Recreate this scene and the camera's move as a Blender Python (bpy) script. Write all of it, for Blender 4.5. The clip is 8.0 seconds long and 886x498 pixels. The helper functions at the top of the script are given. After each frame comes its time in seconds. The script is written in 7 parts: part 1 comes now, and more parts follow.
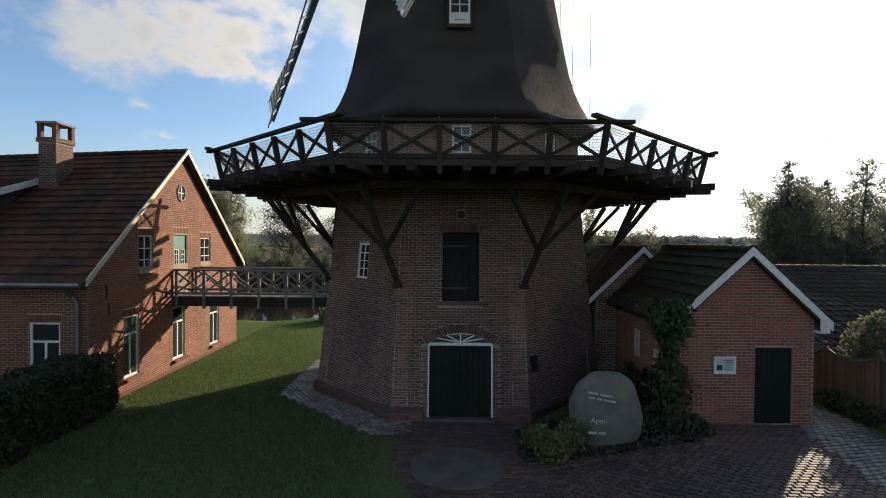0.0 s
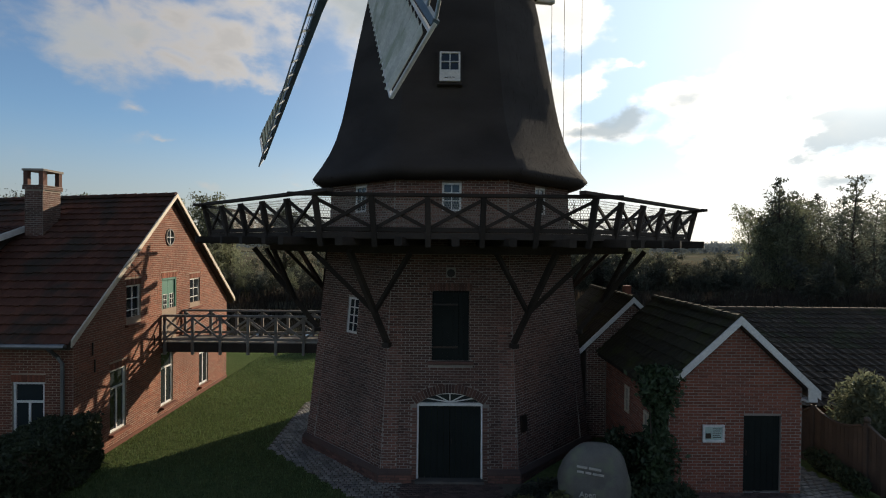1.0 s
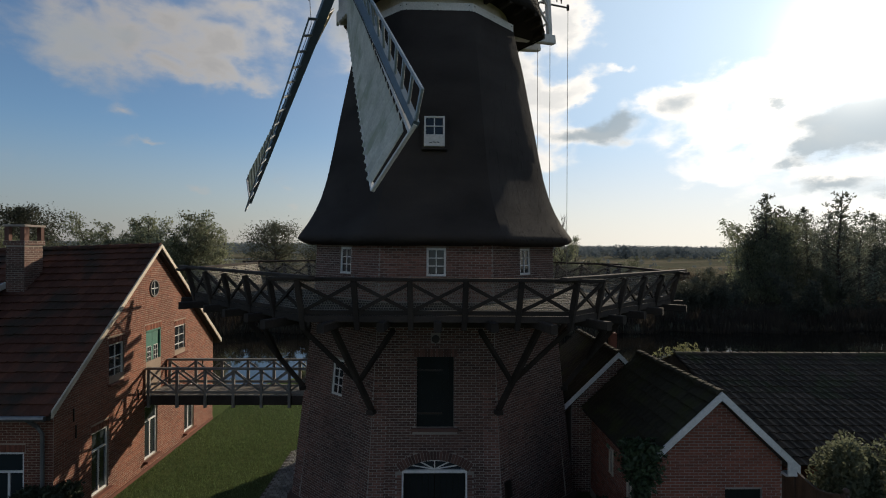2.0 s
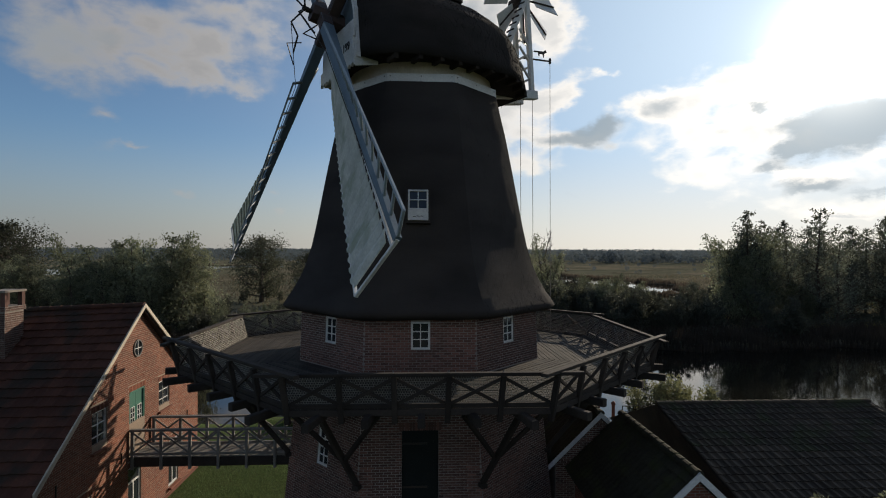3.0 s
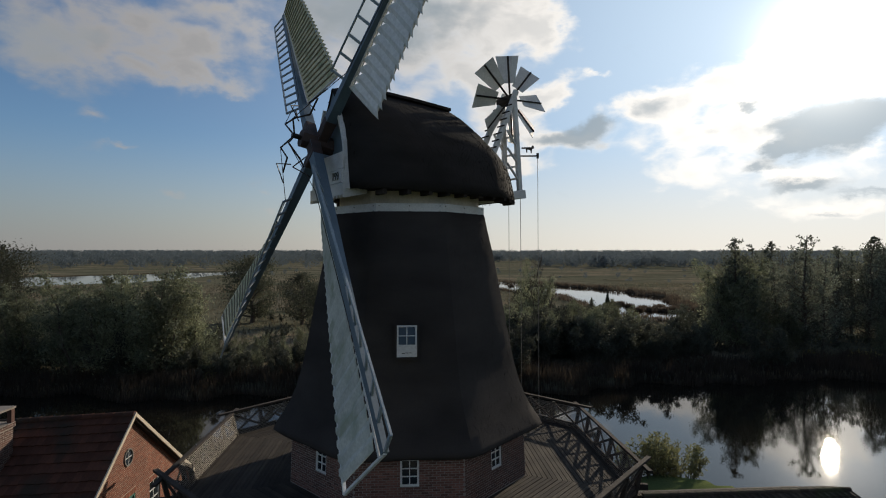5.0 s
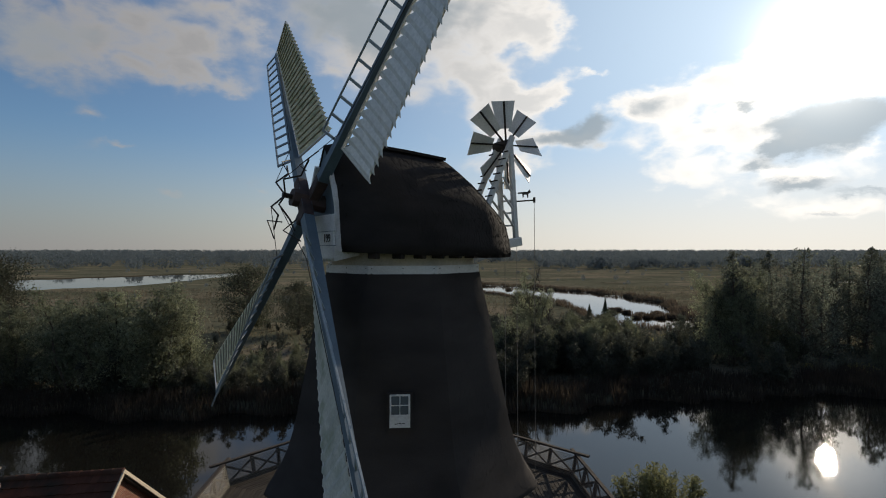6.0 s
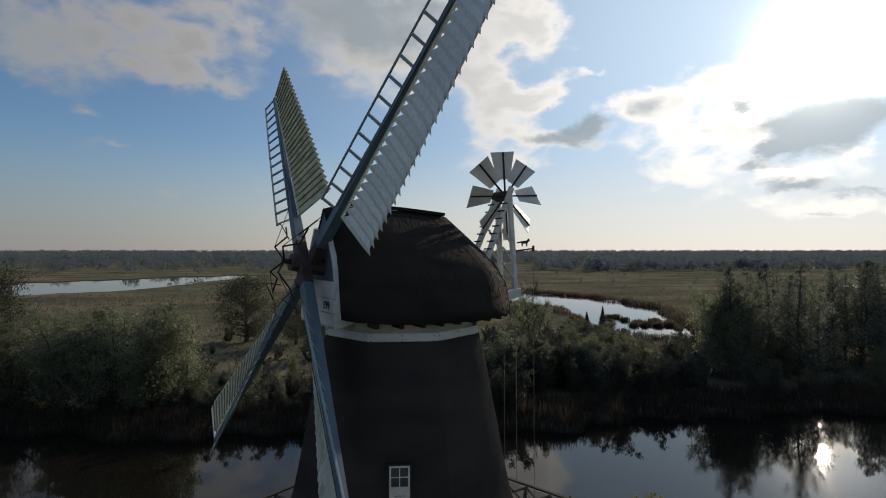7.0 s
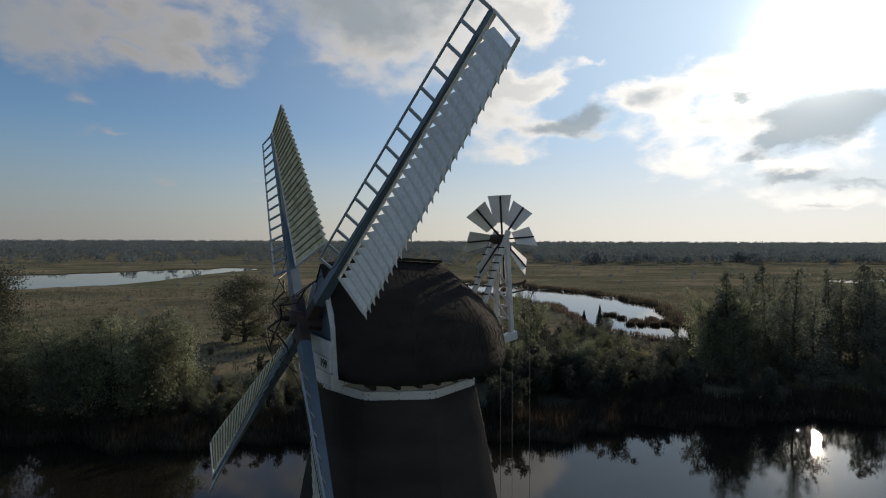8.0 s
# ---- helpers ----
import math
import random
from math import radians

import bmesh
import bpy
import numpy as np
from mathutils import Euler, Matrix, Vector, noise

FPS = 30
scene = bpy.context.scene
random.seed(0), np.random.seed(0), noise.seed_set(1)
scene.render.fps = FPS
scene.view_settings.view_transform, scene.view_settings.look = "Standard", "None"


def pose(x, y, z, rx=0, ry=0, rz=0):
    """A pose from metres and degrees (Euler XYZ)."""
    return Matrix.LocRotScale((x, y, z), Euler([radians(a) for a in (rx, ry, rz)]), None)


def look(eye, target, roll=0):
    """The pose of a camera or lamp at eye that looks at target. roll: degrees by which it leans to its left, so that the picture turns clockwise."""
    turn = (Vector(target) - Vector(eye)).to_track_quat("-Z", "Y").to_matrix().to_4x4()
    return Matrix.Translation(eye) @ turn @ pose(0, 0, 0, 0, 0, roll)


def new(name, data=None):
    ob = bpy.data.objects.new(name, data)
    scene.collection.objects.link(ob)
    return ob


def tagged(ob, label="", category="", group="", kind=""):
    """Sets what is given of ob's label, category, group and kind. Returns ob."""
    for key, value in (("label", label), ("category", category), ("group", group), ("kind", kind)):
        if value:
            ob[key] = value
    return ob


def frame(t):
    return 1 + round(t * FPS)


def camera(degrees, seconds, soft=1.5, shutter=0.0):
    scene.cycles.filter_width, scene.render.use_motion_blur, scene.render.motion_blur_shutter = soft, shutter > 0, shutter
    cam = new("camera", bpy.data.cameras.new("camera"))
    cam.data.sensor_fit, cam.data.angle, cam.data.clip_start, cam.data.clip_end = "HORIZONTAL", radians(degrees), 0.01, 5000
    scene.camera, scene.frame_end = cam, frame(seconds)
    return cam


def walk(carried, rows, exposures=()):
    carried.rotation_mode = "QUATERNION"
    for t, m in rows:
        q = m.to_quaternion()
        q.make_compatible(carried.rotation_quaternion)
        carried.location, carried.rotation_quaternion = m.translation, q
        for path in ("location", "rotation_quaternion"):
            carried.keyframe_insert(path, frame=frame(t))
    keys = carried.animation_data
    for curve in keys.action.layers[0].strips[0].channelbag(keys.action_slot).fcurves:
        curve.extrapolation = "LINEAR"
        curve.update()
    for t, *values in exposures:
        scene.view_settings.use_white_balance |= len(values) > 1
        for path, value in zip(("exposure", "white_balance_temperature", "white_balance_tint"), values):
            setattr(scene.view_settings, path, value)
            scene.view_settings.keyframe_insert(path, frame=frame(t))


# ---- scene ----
cam = camera(81.2, 8.0, 1.05)
PATH = [
    (0, (-0.476, -18.022, 4.792), (-0.478, -16.022, 4.756), 0.5),
    (0.5, (-0.456, -17.996, 5.451), (-0.445, -15.996, 5.424), 0.6),
    (1, (-0.366, -17.958, 6.283), (-0.346, -15.959, 6.262), 0.6),
    (1.5, (-0.264, -17.951, 7.105), (-0.234, -15.951, 7.089), 0.6),
    (3, (-0.097, -18.159, 9.933), (0.002, -16.162, 9.94), 0.2),
    (3.5, (-0.11, -18.29, 10.979), (0.001, -16.293, 10.983), 0.1),
    (4, (-0.095, -18.426, 12.021), (0.025, -16.43, 12.028), 0.0),
    (4.5, (-0.078, -18.477, 12.925), (0.048, -16.481, 12.932), -0.0),
    (6, (0.134, -18.085, 15.783), (0.271, -16.089, 15.786), 0.0),
    (6.5, (0.129, -18.02, 16.762), (0.273, -16.025, 16.763), 0.0),
    (7, (0.069, -18.056, 17.808), (0.216, -16.061, 17.81), 0.0),
    (7.5, (0.06, -18.109, 18.864), (0.211, -16.115, 18.849), 0.2),
    (8, (0.106, -18.116, 19.895), (0.26, -16.122, 19.859), 0.2),
]
walk(cam, [(t, look(eye, target, roll)) for t, eye, target, roll in PATH], [(0, 1.10, 7150, 10), (0.5, 0.90, 7100, 10), (1, 0.63, 7000, 10), (1.5, 0.42, 6900, 10), (3, 0.14, 6720, 10), (8, 0.09, 6700, 10)])

# ---- world, sun and light ----
SUN_AZ, SUN_EL = radians(40.5), radians(17.8)
SUN_DIR = Vector((math.sin(SUN_AZ) * math.cos(SUN_EL), math.cos(SUN_AZ) * math.cos(SUN_EL), math.sin(SUN_EL)))


def make_world():
    world = bpy.data.worlds.new("sky")
    scene.world = world
    world.use_nodes = True
    nt = world.node_tree
    nt.nodes.clear()
    L = nt.links.new

    def val(x):
        n = nt.nodes.new("ShaderNodeValue")
        n.outputs[0].default_value = x
        return n.outputs[0]

    def m(op, a, b=None, c=None, clamp=False):
        n = nt.nodes.new("ShaderNodeMath")
        n.operation, n.use_clamp = op, clamp
        for i, s in enumerate((a, b, c)):
            if s is None:
                continue
            if isinstance(s, (int, float)):
                n.inputs[i].default_value = s
            else:
                L(s, n.inputs[i])
        return n.outputs[0]

    def smooth(x, lo, hi):
        n = nt.nodes.new("ShaderNodeMapRange")
        n.interpolation_type = "SMOOTHSTEP"
        L(x, n.inputs[0])
        n.inputs[1].default_value, n.inputs[2].default_value = lo, hi
        return n.outputs[0]

    def mix(f, a, b, blend="MIX"):
        n = nt.nodes.new("ShaderNodeMix")
        n.data_type, n.blend_type = "RGBA", blend
        if isinstance(f, (int, float)):
            n.inputs[0].default_value = f
        else:
            L(f, n.inputs[0])
        for i, s in ((6, a), (7, b)):
            if isinstance(s, tuple):
                n.inputs[i].default_value = (*s, 1)
            else:
                L(s, n.inputs[i])
        return n.outputs[2]

    sky = nt.nodes.new("ShaderNodeTexSky")
    sky.sky_type, sky.sun_disc = "NISHITA", False
    sky.sun_elevation, sky.sun_rotation = SUN_EL, SUN_AZ
    sky.air_density, sky.dust_density, sky.ozone_density = 1.0, 0.15, 3.0
    tc = nt.nodes.new("ShaderNodeTexCoord")
    sep = nt.nodes.new("ShaderNodeSeparateXYZ")
    L(tc.outputs["Generated"], sep.inputs[0])
    x, y, z = sep.outputs
    az = m("MULTIPLY", m("ARCTAN2", x, y), 57.2958)
    el = m("MULTIPLY", m("ARCSINE", z), 57.2958)
    # cloud texture on a flat layer overhead
    comb = nt.nodes.new("ShaderNodeCombineXYZ")
    L(m("MULTIPLY", az, 0.062), comb.inputs[0])
    L(m("MULTIPLY", el, 0.105), comb.inputs[1])
    fine = nt.nodes.new("ShaderNodeTexNoise")
    L(comb.outputs[0], fine.inputs[0])
    fine.inputs["Scale"].default_value, fine.inputs["Detail"].default_value, fine.inputs["Roughness"].default_value = 2.2, 7, 0.55
    broad = nt.nodes.new("ShaderNodeTexNoise")
    L(comb.outputs[0], broad.inputs[0])
    broad.inputs["Scale"].default_value, broad.inputs["Detail"].default_value = 0.7, 3

    puff = nt.nodes.new("ShaderNodeTexNoise")
    L(comb.outputs[0], puff.inputs[0])
    puff.inputs["Scale"].default_value, puff.inputs["Detail"].default_value, puff.inputs["Distortion"].default_value = 4.5, 6, 0.4

    warp = nt.nodes.new("ShaderNodeTexNoise")
    L(comb.outputs[0], warp.inputs[0])
    warp.inputs["Scale"].default_value, warp.inputs["Detail"].default_value, warp.inputs["Roughness"].default_value = 2.6, 6, 0.6
    wr = nt.nodes.new("ShaderNodeSeparateColor")
    L(warp.outputs["Color"], wr.inputs[0])
    az_w = m("ADD", az, m("MULTIPLY", m("SUBTRACT", wr.outputs[0], 0.5), 8.0))
    el_w = m("ADD", el, m("MULTIPLY", m("SUBTRACT", wr.outputs[1], 0.5), 5.0))

    def blobs(rows):
        total = val(0.0)
        for a0, e0, ra, re, k in rows:
            da = m("DIVIDE", m("SUBTRACT", az_w, a0), ra)
            de = m("DIVIDE", m("SUBTRACT", el_w, e0), re)
            r2 = m("ADD", m("MULTIPLY", da, da), m("MULTIPLY", de, de))
            total = m("ADD", total, m("MULTIPLY", m("EXPONENT", m("MULTIPLY", r2, -1.0)), k))
        return total

    fair = blobs(CLOUDS_WEST + CLOUDS_HIGH + CLOUDS_EAST + CLOUDS_FILL)
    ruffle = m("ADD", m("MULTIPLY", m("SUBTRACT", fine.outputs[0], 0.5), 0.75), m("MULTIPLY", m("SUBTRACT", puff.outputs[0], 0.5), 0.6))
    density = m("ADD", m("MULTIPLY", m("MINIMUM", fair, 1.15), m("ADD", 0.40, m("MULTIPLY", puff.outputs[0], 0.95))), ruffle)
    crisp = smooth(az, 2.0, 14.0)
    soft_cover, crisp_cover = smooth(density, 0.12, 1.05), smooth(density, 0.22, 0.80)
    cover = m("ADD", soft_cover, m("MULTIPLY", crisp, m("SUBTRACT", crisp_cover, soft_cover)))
    grey = m("ADD", blobs(GREY_CLOUDS), ruffle)
    shade = smooth(grey, 0.15, 0.95)
    thick = smooth(density, 0.62, 1.25)
    # closeness to the sun
    dot = nt.nodes.new("ShaderNodeVectorMath")
    dot.operation = "DOT_PRODUCT"
    L(tc.outputs["Generated"], dot.inputs[0])
    dot.inputs[1].default_value = SUN_DIR
    near = m("MAXIMUM", dot.outputs["Value"], 0.0)
    halo = m("POWER", near, 3.4)
    wide = m("POWER", near, 2.2)
    core = m("POWER", near, 420.0)
    # clouds opposite the sun are brightened to fill the shaded fronts
    facing = smooth(m("MULTIPLY", dot.outputs["Value"], -1.0), -0.15, 0.75)
    sky_rgb = mix(1.0, sky.outputs[0], (SKY_GAIN * 0.90, SKY_GAIN * 1.06, SKY_GAIN * 1.20), "MULTIPLY")
    sky_rgb = mix(m("ADD", 0.035, m("MULTIPLY", halo, 0.955)), sky_rgb, mix(wide, (0.27, 0.29, 0.32), (0.53, 0.70, 0.89)))
    low = smooth(el, 12.5, -1.0)
    sky_rgb = mix(m("MULTIPLY", low, 0.85), sky_rgb, mix(wide, (0.222, 0.220, 0.240), (0.88, 0.83, 0.74)))
    white = mix(halo, (0.335, 0.325, 0.32), (1.12, 1.08, 1.02))
    white = mix(facing, white, (0.62, 0.61, 0.60))
    white = mix(m("MULTIPLY", thick, 0.5), white, mix(halo, (0.21, 0.21, 0.215), (0.58, 0.60, 0.61)))
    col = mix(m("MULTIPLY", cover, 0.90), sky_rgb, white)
    dull = mix(halo, (0.255, 0.29, 0.325), (0.30, 0.375, 0.44))
    col = mix(m("MULTIPLY", shade, 0.9), col, dull)
    glow = nt.nodes.new("ShaderNodeVectorMath")
    glow.operation = "SCALE"
    glow.inputs[0].default_value = (1.0, 0.95, 0.86)
    L(m("ADD", m("MULTIPLY", core, 1.5), m("ADD", m("MULTIPLY", m("POWER", near, 60.0), 0.16), m("MULTIPLY", m("POWER", near, 9.0), 0.03))), glow.inputs["Scale"])
    add = nt.nodes.new("ShaderNodeVectorMath")
    L(col, add.inputs[0])
    L(glow.outputs[0], add.inputs[1])
    bg = nt.nodes.new("ShaderNodeBackground")
    L(add.outputs[0], bg.inputs[0])
    bg.inputs[1].default_value = 1.0
    out = nt.nodes.new("ShaderNodeOutputWorld")
    L(bg.outputs[0], out.inputs[0])


# azimuth, elevation, half-widths in degrees, weight
CLOUDS_WEST = [
    (-33.8, 19.1, 5.9, 2.6, 0.75), (-34.2, 16.3, 4.2, 1.8, 0.6), (-27.0, 20.1, 5.0, 2.8, 0.95), (-24.2, 17.7, 4.4, 1.8, 0.95), (-21.2, 19.7, 2.8, 2.3, 0.9), (-18.8, 16.4, 3.2, 0.8, 0.75), (-16.4, 21.4, 1.9, 3.1, 0.85), (-19.9, 23.1, 2.6, 1.0, 0.7),
    (-28.1, 10.2, 1.5, 0.5, 0.85), (-30.5, 12.8, 2.1, 0.5, 0.5), (-24.6, 5.5, 1.4, 0.4, 0.55), (-15.6, 3.6, 1.2, 0.4, 0.45), (-14.2, 5.7, 1.1, 0.5, 0.45),
]
CLOUDS_HIGH = [
    (-7.2, 23.3, 7.8, 3.6, 0.85), (1.5, 23.2, 8.1, 4.2, 0.95), (9.0, 24.2, 6.8, 3.1, 1.0), (14.5, 23.4, 3.0, 2.6, 1.0), (-4.7, 19.2, 5.5, 1.5, 0.7), (-1.7, 16.5, 4.3, 1.6, 0.7), (7.1, 19.1, 3.7, 2.2, 0.95), (9.6, 17.6, 2.5, 1.4, 0.9), (16.6, 17.0, 2.3, 1.5, 1.0), (13.0, 16.1, 3.7, 0.8, 0.9), (10.2, 14.7, 4.9, 2.3, 0.9), (20.4, 18.1, 1.5, 0.5, 0.7), (15.1, 11.9, 6.6, 1.3, 0.8), (11.4, 9.4, 6.1, 1.3, 0.7),
]
CLOUDS_EAST = [
    (24.9, 14.7, 3.3, 1.6, 1.0), (30.7, 15.2, 4.0, 2.0, 1.0), (35.1, 14.8, 4.2, 2.0, 1.0), (39.0, 17.1, 3.4, 3.3, 1.1), (41.9, 16.0, 1.2, 1.4, 0.9), (43.4, 13.4, 1.9, 1.0, 0.9), (28.7, 11.4, 5.7, 1.9, 0.75), (35.1, 10.2, 5.5, 2.1, 0.7), (27.6, 8.1, 3.7, 1.4, 0.7), (38.2, 6.8, 6.0, 1.5, 0.7), (33.6, 5.0, 5.7, 1.1, 0.5), (42.3, 4.0, 4.7, 1.0, 0.6), (44.5, 8.6, 2.2, 0.9, 0.8),
]
# clouds outside the view, added as fill light for the shaded sides
CLOUDS_FILL = [(-75, 24, 22, 8, 0.7), (95, 25, 30, 12, 0.8), (150, 22, 38, 15, 0.7), (-150, 22, 38, 15, 0.7), (-112, 14, 20, 7, 0.6)]
GREY_CLOUDS = [
    (19.3, 12.7, 3.2, 1.4, 1.1), (14.5, 12.0, 3.0, 0.8, 0.7), (25.2, 14.7, 2.2, 1.0, 0.5), (39.0, 11.0, 3.2, 1.7, 1.25), (42.7, 11.0, 2.7, 1.7, 1.2), (36.9, 9.5, 2.2, 0.7, 0.9), (35.7, 8.3, 1.8, 0.4, 0.7), (33.6, 13.2, 1.1, 0.4, 0.8), (38.2, 6.1, 3.0, 0.7, 0.95), (43.0, 5.2, 2.7, 0.4, 0.7), (30.7, 11.2, 1.5, 0.4, 0.45), (41.5, 3.8, 2.4, 0.3, 0.5), (-7.2, 23.1, 6.6, 2.6, 0.75), (0.8, 22.6, 6.2, 2.7, 0.65), (-34.9, 17.5, 4.2, 2.7, 0.6), (-29.2, 19.2, 3.9, 1.6, 0.45), (-1.0, 25.2, 12.2, 1.0, 0.5),
]
SKY_GAIN = 0.075
make_world()
sun = new("sun", bpy.data.lights.new("sun", "SUN"))
sun.data.energy, sun.data.angle, sun.data.color = 3.6, radians(0.7), (1.0, 0.88, 0.71)
sun.matrix_world = look(SUN_DIR * 200, (0, 0, 0))

# ---- building blocks ----
def thing(name, label, category, group="", at=(0, 0, 0)):
    ob = new(name)
    ob.empty_display_size = 0.2
    ob.location = at
    return tagged(ob, label, category, group)


def mesh_of(name, bm, mat, smooth=False):
    me = bpy.data.meshes.new(name)
    bm.to_mesh(me)
    bm.free()
    for mt in (mat if isinstance(mat, (list, tuple)) else [mat]):
        me.materials.append(mt)
    if smooth:
        me.polygons.foreach_set("use_smooth", [True] * len(me.polygons))
    return me


def part(name, bm, mat, parent=None, label="", smooth=False, kind=""):
    ob = new(name, mesh_of(name, bm, mat, smooth))
    if parent is not None:
        ob.parent = parent
        ob.matrix_parent_inverse = Matrix.Translation(-Vector(parent.location)) if parent.parent is None else Matrix()
    return tagged(ob, label, kind=kind)


def raw(name, verts, faces, mat, parent=None, label="", kind="", smooth=False):
    me = bpy.data.meshes.new(name)
    me.from_pydata([tuple(v) for v in verts], [], [tuple(f) for f in faces])
    me.update()
    me.materials.append(mat)
    if smooth:
        me.polygons.foreach_set("use_smooth", [True] * len(me.polygons))
    ob = new(name, me)
    if parent is not None:
        ob.parent = parent
        ob.matrix_parent_inverse = Matrix.Translation(-Vector(parent.location))
    return tagged(ob, label, kind=kind)


def beam(bm, p, q, w, h, up=(0, 0, 1), chamfer=0.12):
    """A bar from p to q, w wide and h high, with chamfered edges."""
    p, q = Vector(p), Vector(q)
    d = (q - p).normalized()
    up = Vector(up)
    if abs(d.dot(up)) > 0.98:
        up = Vector((0, 1, 0))
    s = d.cross(up).normalized()
    u = s.cross(d).normalized()
    c = chamfer * min(w, h)
    a, b = w / 2, h / 2
    sec = [(a - c, -b), (a, -b + c), (a, b - c), (a - c, b), (-a + c, b), (-a, b - c), (-a, -b + c), (-a + c, -b)]
    r0 = [bm.verts.new(p + s * x + u * y) for x, y in sec]
    r1 = [bm.verts.new(q + s * x + u * y) for x, y in sec]
    for i in range(8):
        bm.faces.new((r0[i], r0[i - 1], r1[i - 1], r1[i]))
    bm.faces.new(r0)
    bm.faces.new(r1[::-1])
    return bm


def sweep(bm, pts, w, h, up):
    """One bar of the section w x h bent along the points."""
    pts = [Vector(p) for p in pts]
    rings = []
    for i, p in enumerate(pts):
        d = (pts[min(i + 1, len(pts) - 1)] - pts[max(i - 1, 0)]).normalized()
        s = d.cross(Vector(up)).normalized()
        u = s.cross(d).normalized()
        rings.append([bm.verts.new(p + s * x * w / 2 + u * y * h / 2) for x, y in ((1, -1), (1, 1), (-1, 1), (-1, -1))])
    for a, b in zip(rings, rings[1:]):
        for k in range(4):
            bm.faces.new((a[k], a[k - 1], b[k - 1], b[k]))
    bm.faces.new(rings[0])
    bm.faces.new(rings[-1][::-1])
    return bm


def box(bm, x0, x1, y0, y1, z0, z1):
    v = [bm.verts.new(c) for c in ((x0, y0, z0), (x1, y0, z0), (x1, y1, z0), (x0, y1, z0), (x0, y0, z1), (x1, y0, z1), (x1, y1, z1), (x0, y1, z1))]
    for f in ((3, 2, 1, 0), (4, 5, 6, 7), (0, 1, 5, 4), (1, 2, 6, 5), (2, 3, 7, 6), (3, 0, 4, 7)):
        bm.faces.new([v[i] for i in f])
    return bm


def slab(bm, pts, d):
    """A flat polygon given thickness along the vector d."""
    d = Vector(d)
    a = [bm.verts.new(p) for p in pts]
    b = [bm.verts.new(Vector(p) + d) for p in pts]
    n = len(pts)
    bm.faces.new(a[::-1])
    bm.faces.new(b)
    for i in range(n):
        bm.faces.new((a[i], a[(i + 1) % n], b[(i + 1) % n], b[i]))
    bmesh.ops.recalc_face_normals(bm, faces=bm.faces[:])
    return bm


def tube(bm, pts, radii, sides=8, cap=True):
    rings = []
    for i, p in enumerate(pts):
        p = Vector(p)
        a = Vector(pts[max(0, i - 1)])
        b = Vector(pts[min(len(pts) - 1, i + 1)])
        d = (b - a).normalized()
        s = d.cross(Vector((0, 0, 1)) if abs(d.z) < 0.95 else Vector((0, 1, 0))).normalized()
        u = s.cross(d)
        r = radii[i] if isinstance(radii, (list, tuple)) else radii
        rings.append([bm.verts.new(p + (s * math.cos(2 * math.pi * k / sides) + u * math.sin(2 * math.pi * k / sides)) * r) for k in range(sides)])
    for a, b in zip(rings, rings[1:]):
        for k in range(sides):
            bm.faces.new((a[k], a[k - 1], b[k - 1], b[k]))
    if cap:
        bm.faces.new(rings[0])
        bm.faces.new(rings[-1][::-1])
    return bm


def straw(owner, per_m2, length, depth, mat, seed):
    """Rough straw ends standing out of a thatched surface, along its fall."""
    me = owner.data
    rng = np.random.default_rng(seed)
    tri_a, norms, cos = [], [], []
    for p in me.polygons:
        if p.normal.z > -0.3:
            c = [np.array(me.vertices[v].co) for v in p.vertices]
            for k in range(1, len(c) - 1):
                cos.append((c[0], c[k], c[k + 1]))
                tri_a.append(0.5 * np.linalg.norm(np.cross(c[k] - c[0], c[k + 1] - c[0])))
                norms.append(np.array(p.normal))
    tri_a = np.array(tri_a)
    n = int(tri_a.sum() * per_m2)
    pick = rng.choice(len(tri_a), n, p=tri_a / tri_a.sum())
    C, N = np.array(cos)[pick], np.array(norms)[pick]
    u, v = rng.random((n, 1)), rng.random((n, 1))
    flip = (u + v) > 1
    u, v = np.where(flip, 1 - u, u), np.where(flip, 1 - v, v)
    p = C[:, 0] + u * (C[:, 1] - C[:, 0]) + v * (C[:, 2] - C[:, 0])
    down = np.array([0, 0, -1.0]) + N * N[:, 2:3]
    down /= np.maximum(np.linalg.norm(down, axis=1, keepdims=True), 1e-3)
    side = np.cross(N, down) * rng.normal(size=(n, 1)) * 0.16
    ln = length * rng.uniform(0.6, 1.4, (n, 1))
    h = depth * rng.uniform(0.4, 1.3, (n, 1))
    q = p + (down + side) * ln
    verts = np.stack([p - N * 0.01, q - N * 0.01, q + N * h, p + N * h * 0.3], 1).reshape(-1, 3)
    faces = np.arange(n * 4).reshape(n, 4)
    ob = raw("straw", verts.tolist(), faces.tolist(), mat, None, kind="stuff")
    ob.parent = owner
    return ob


def B():
    return bmesh.new()


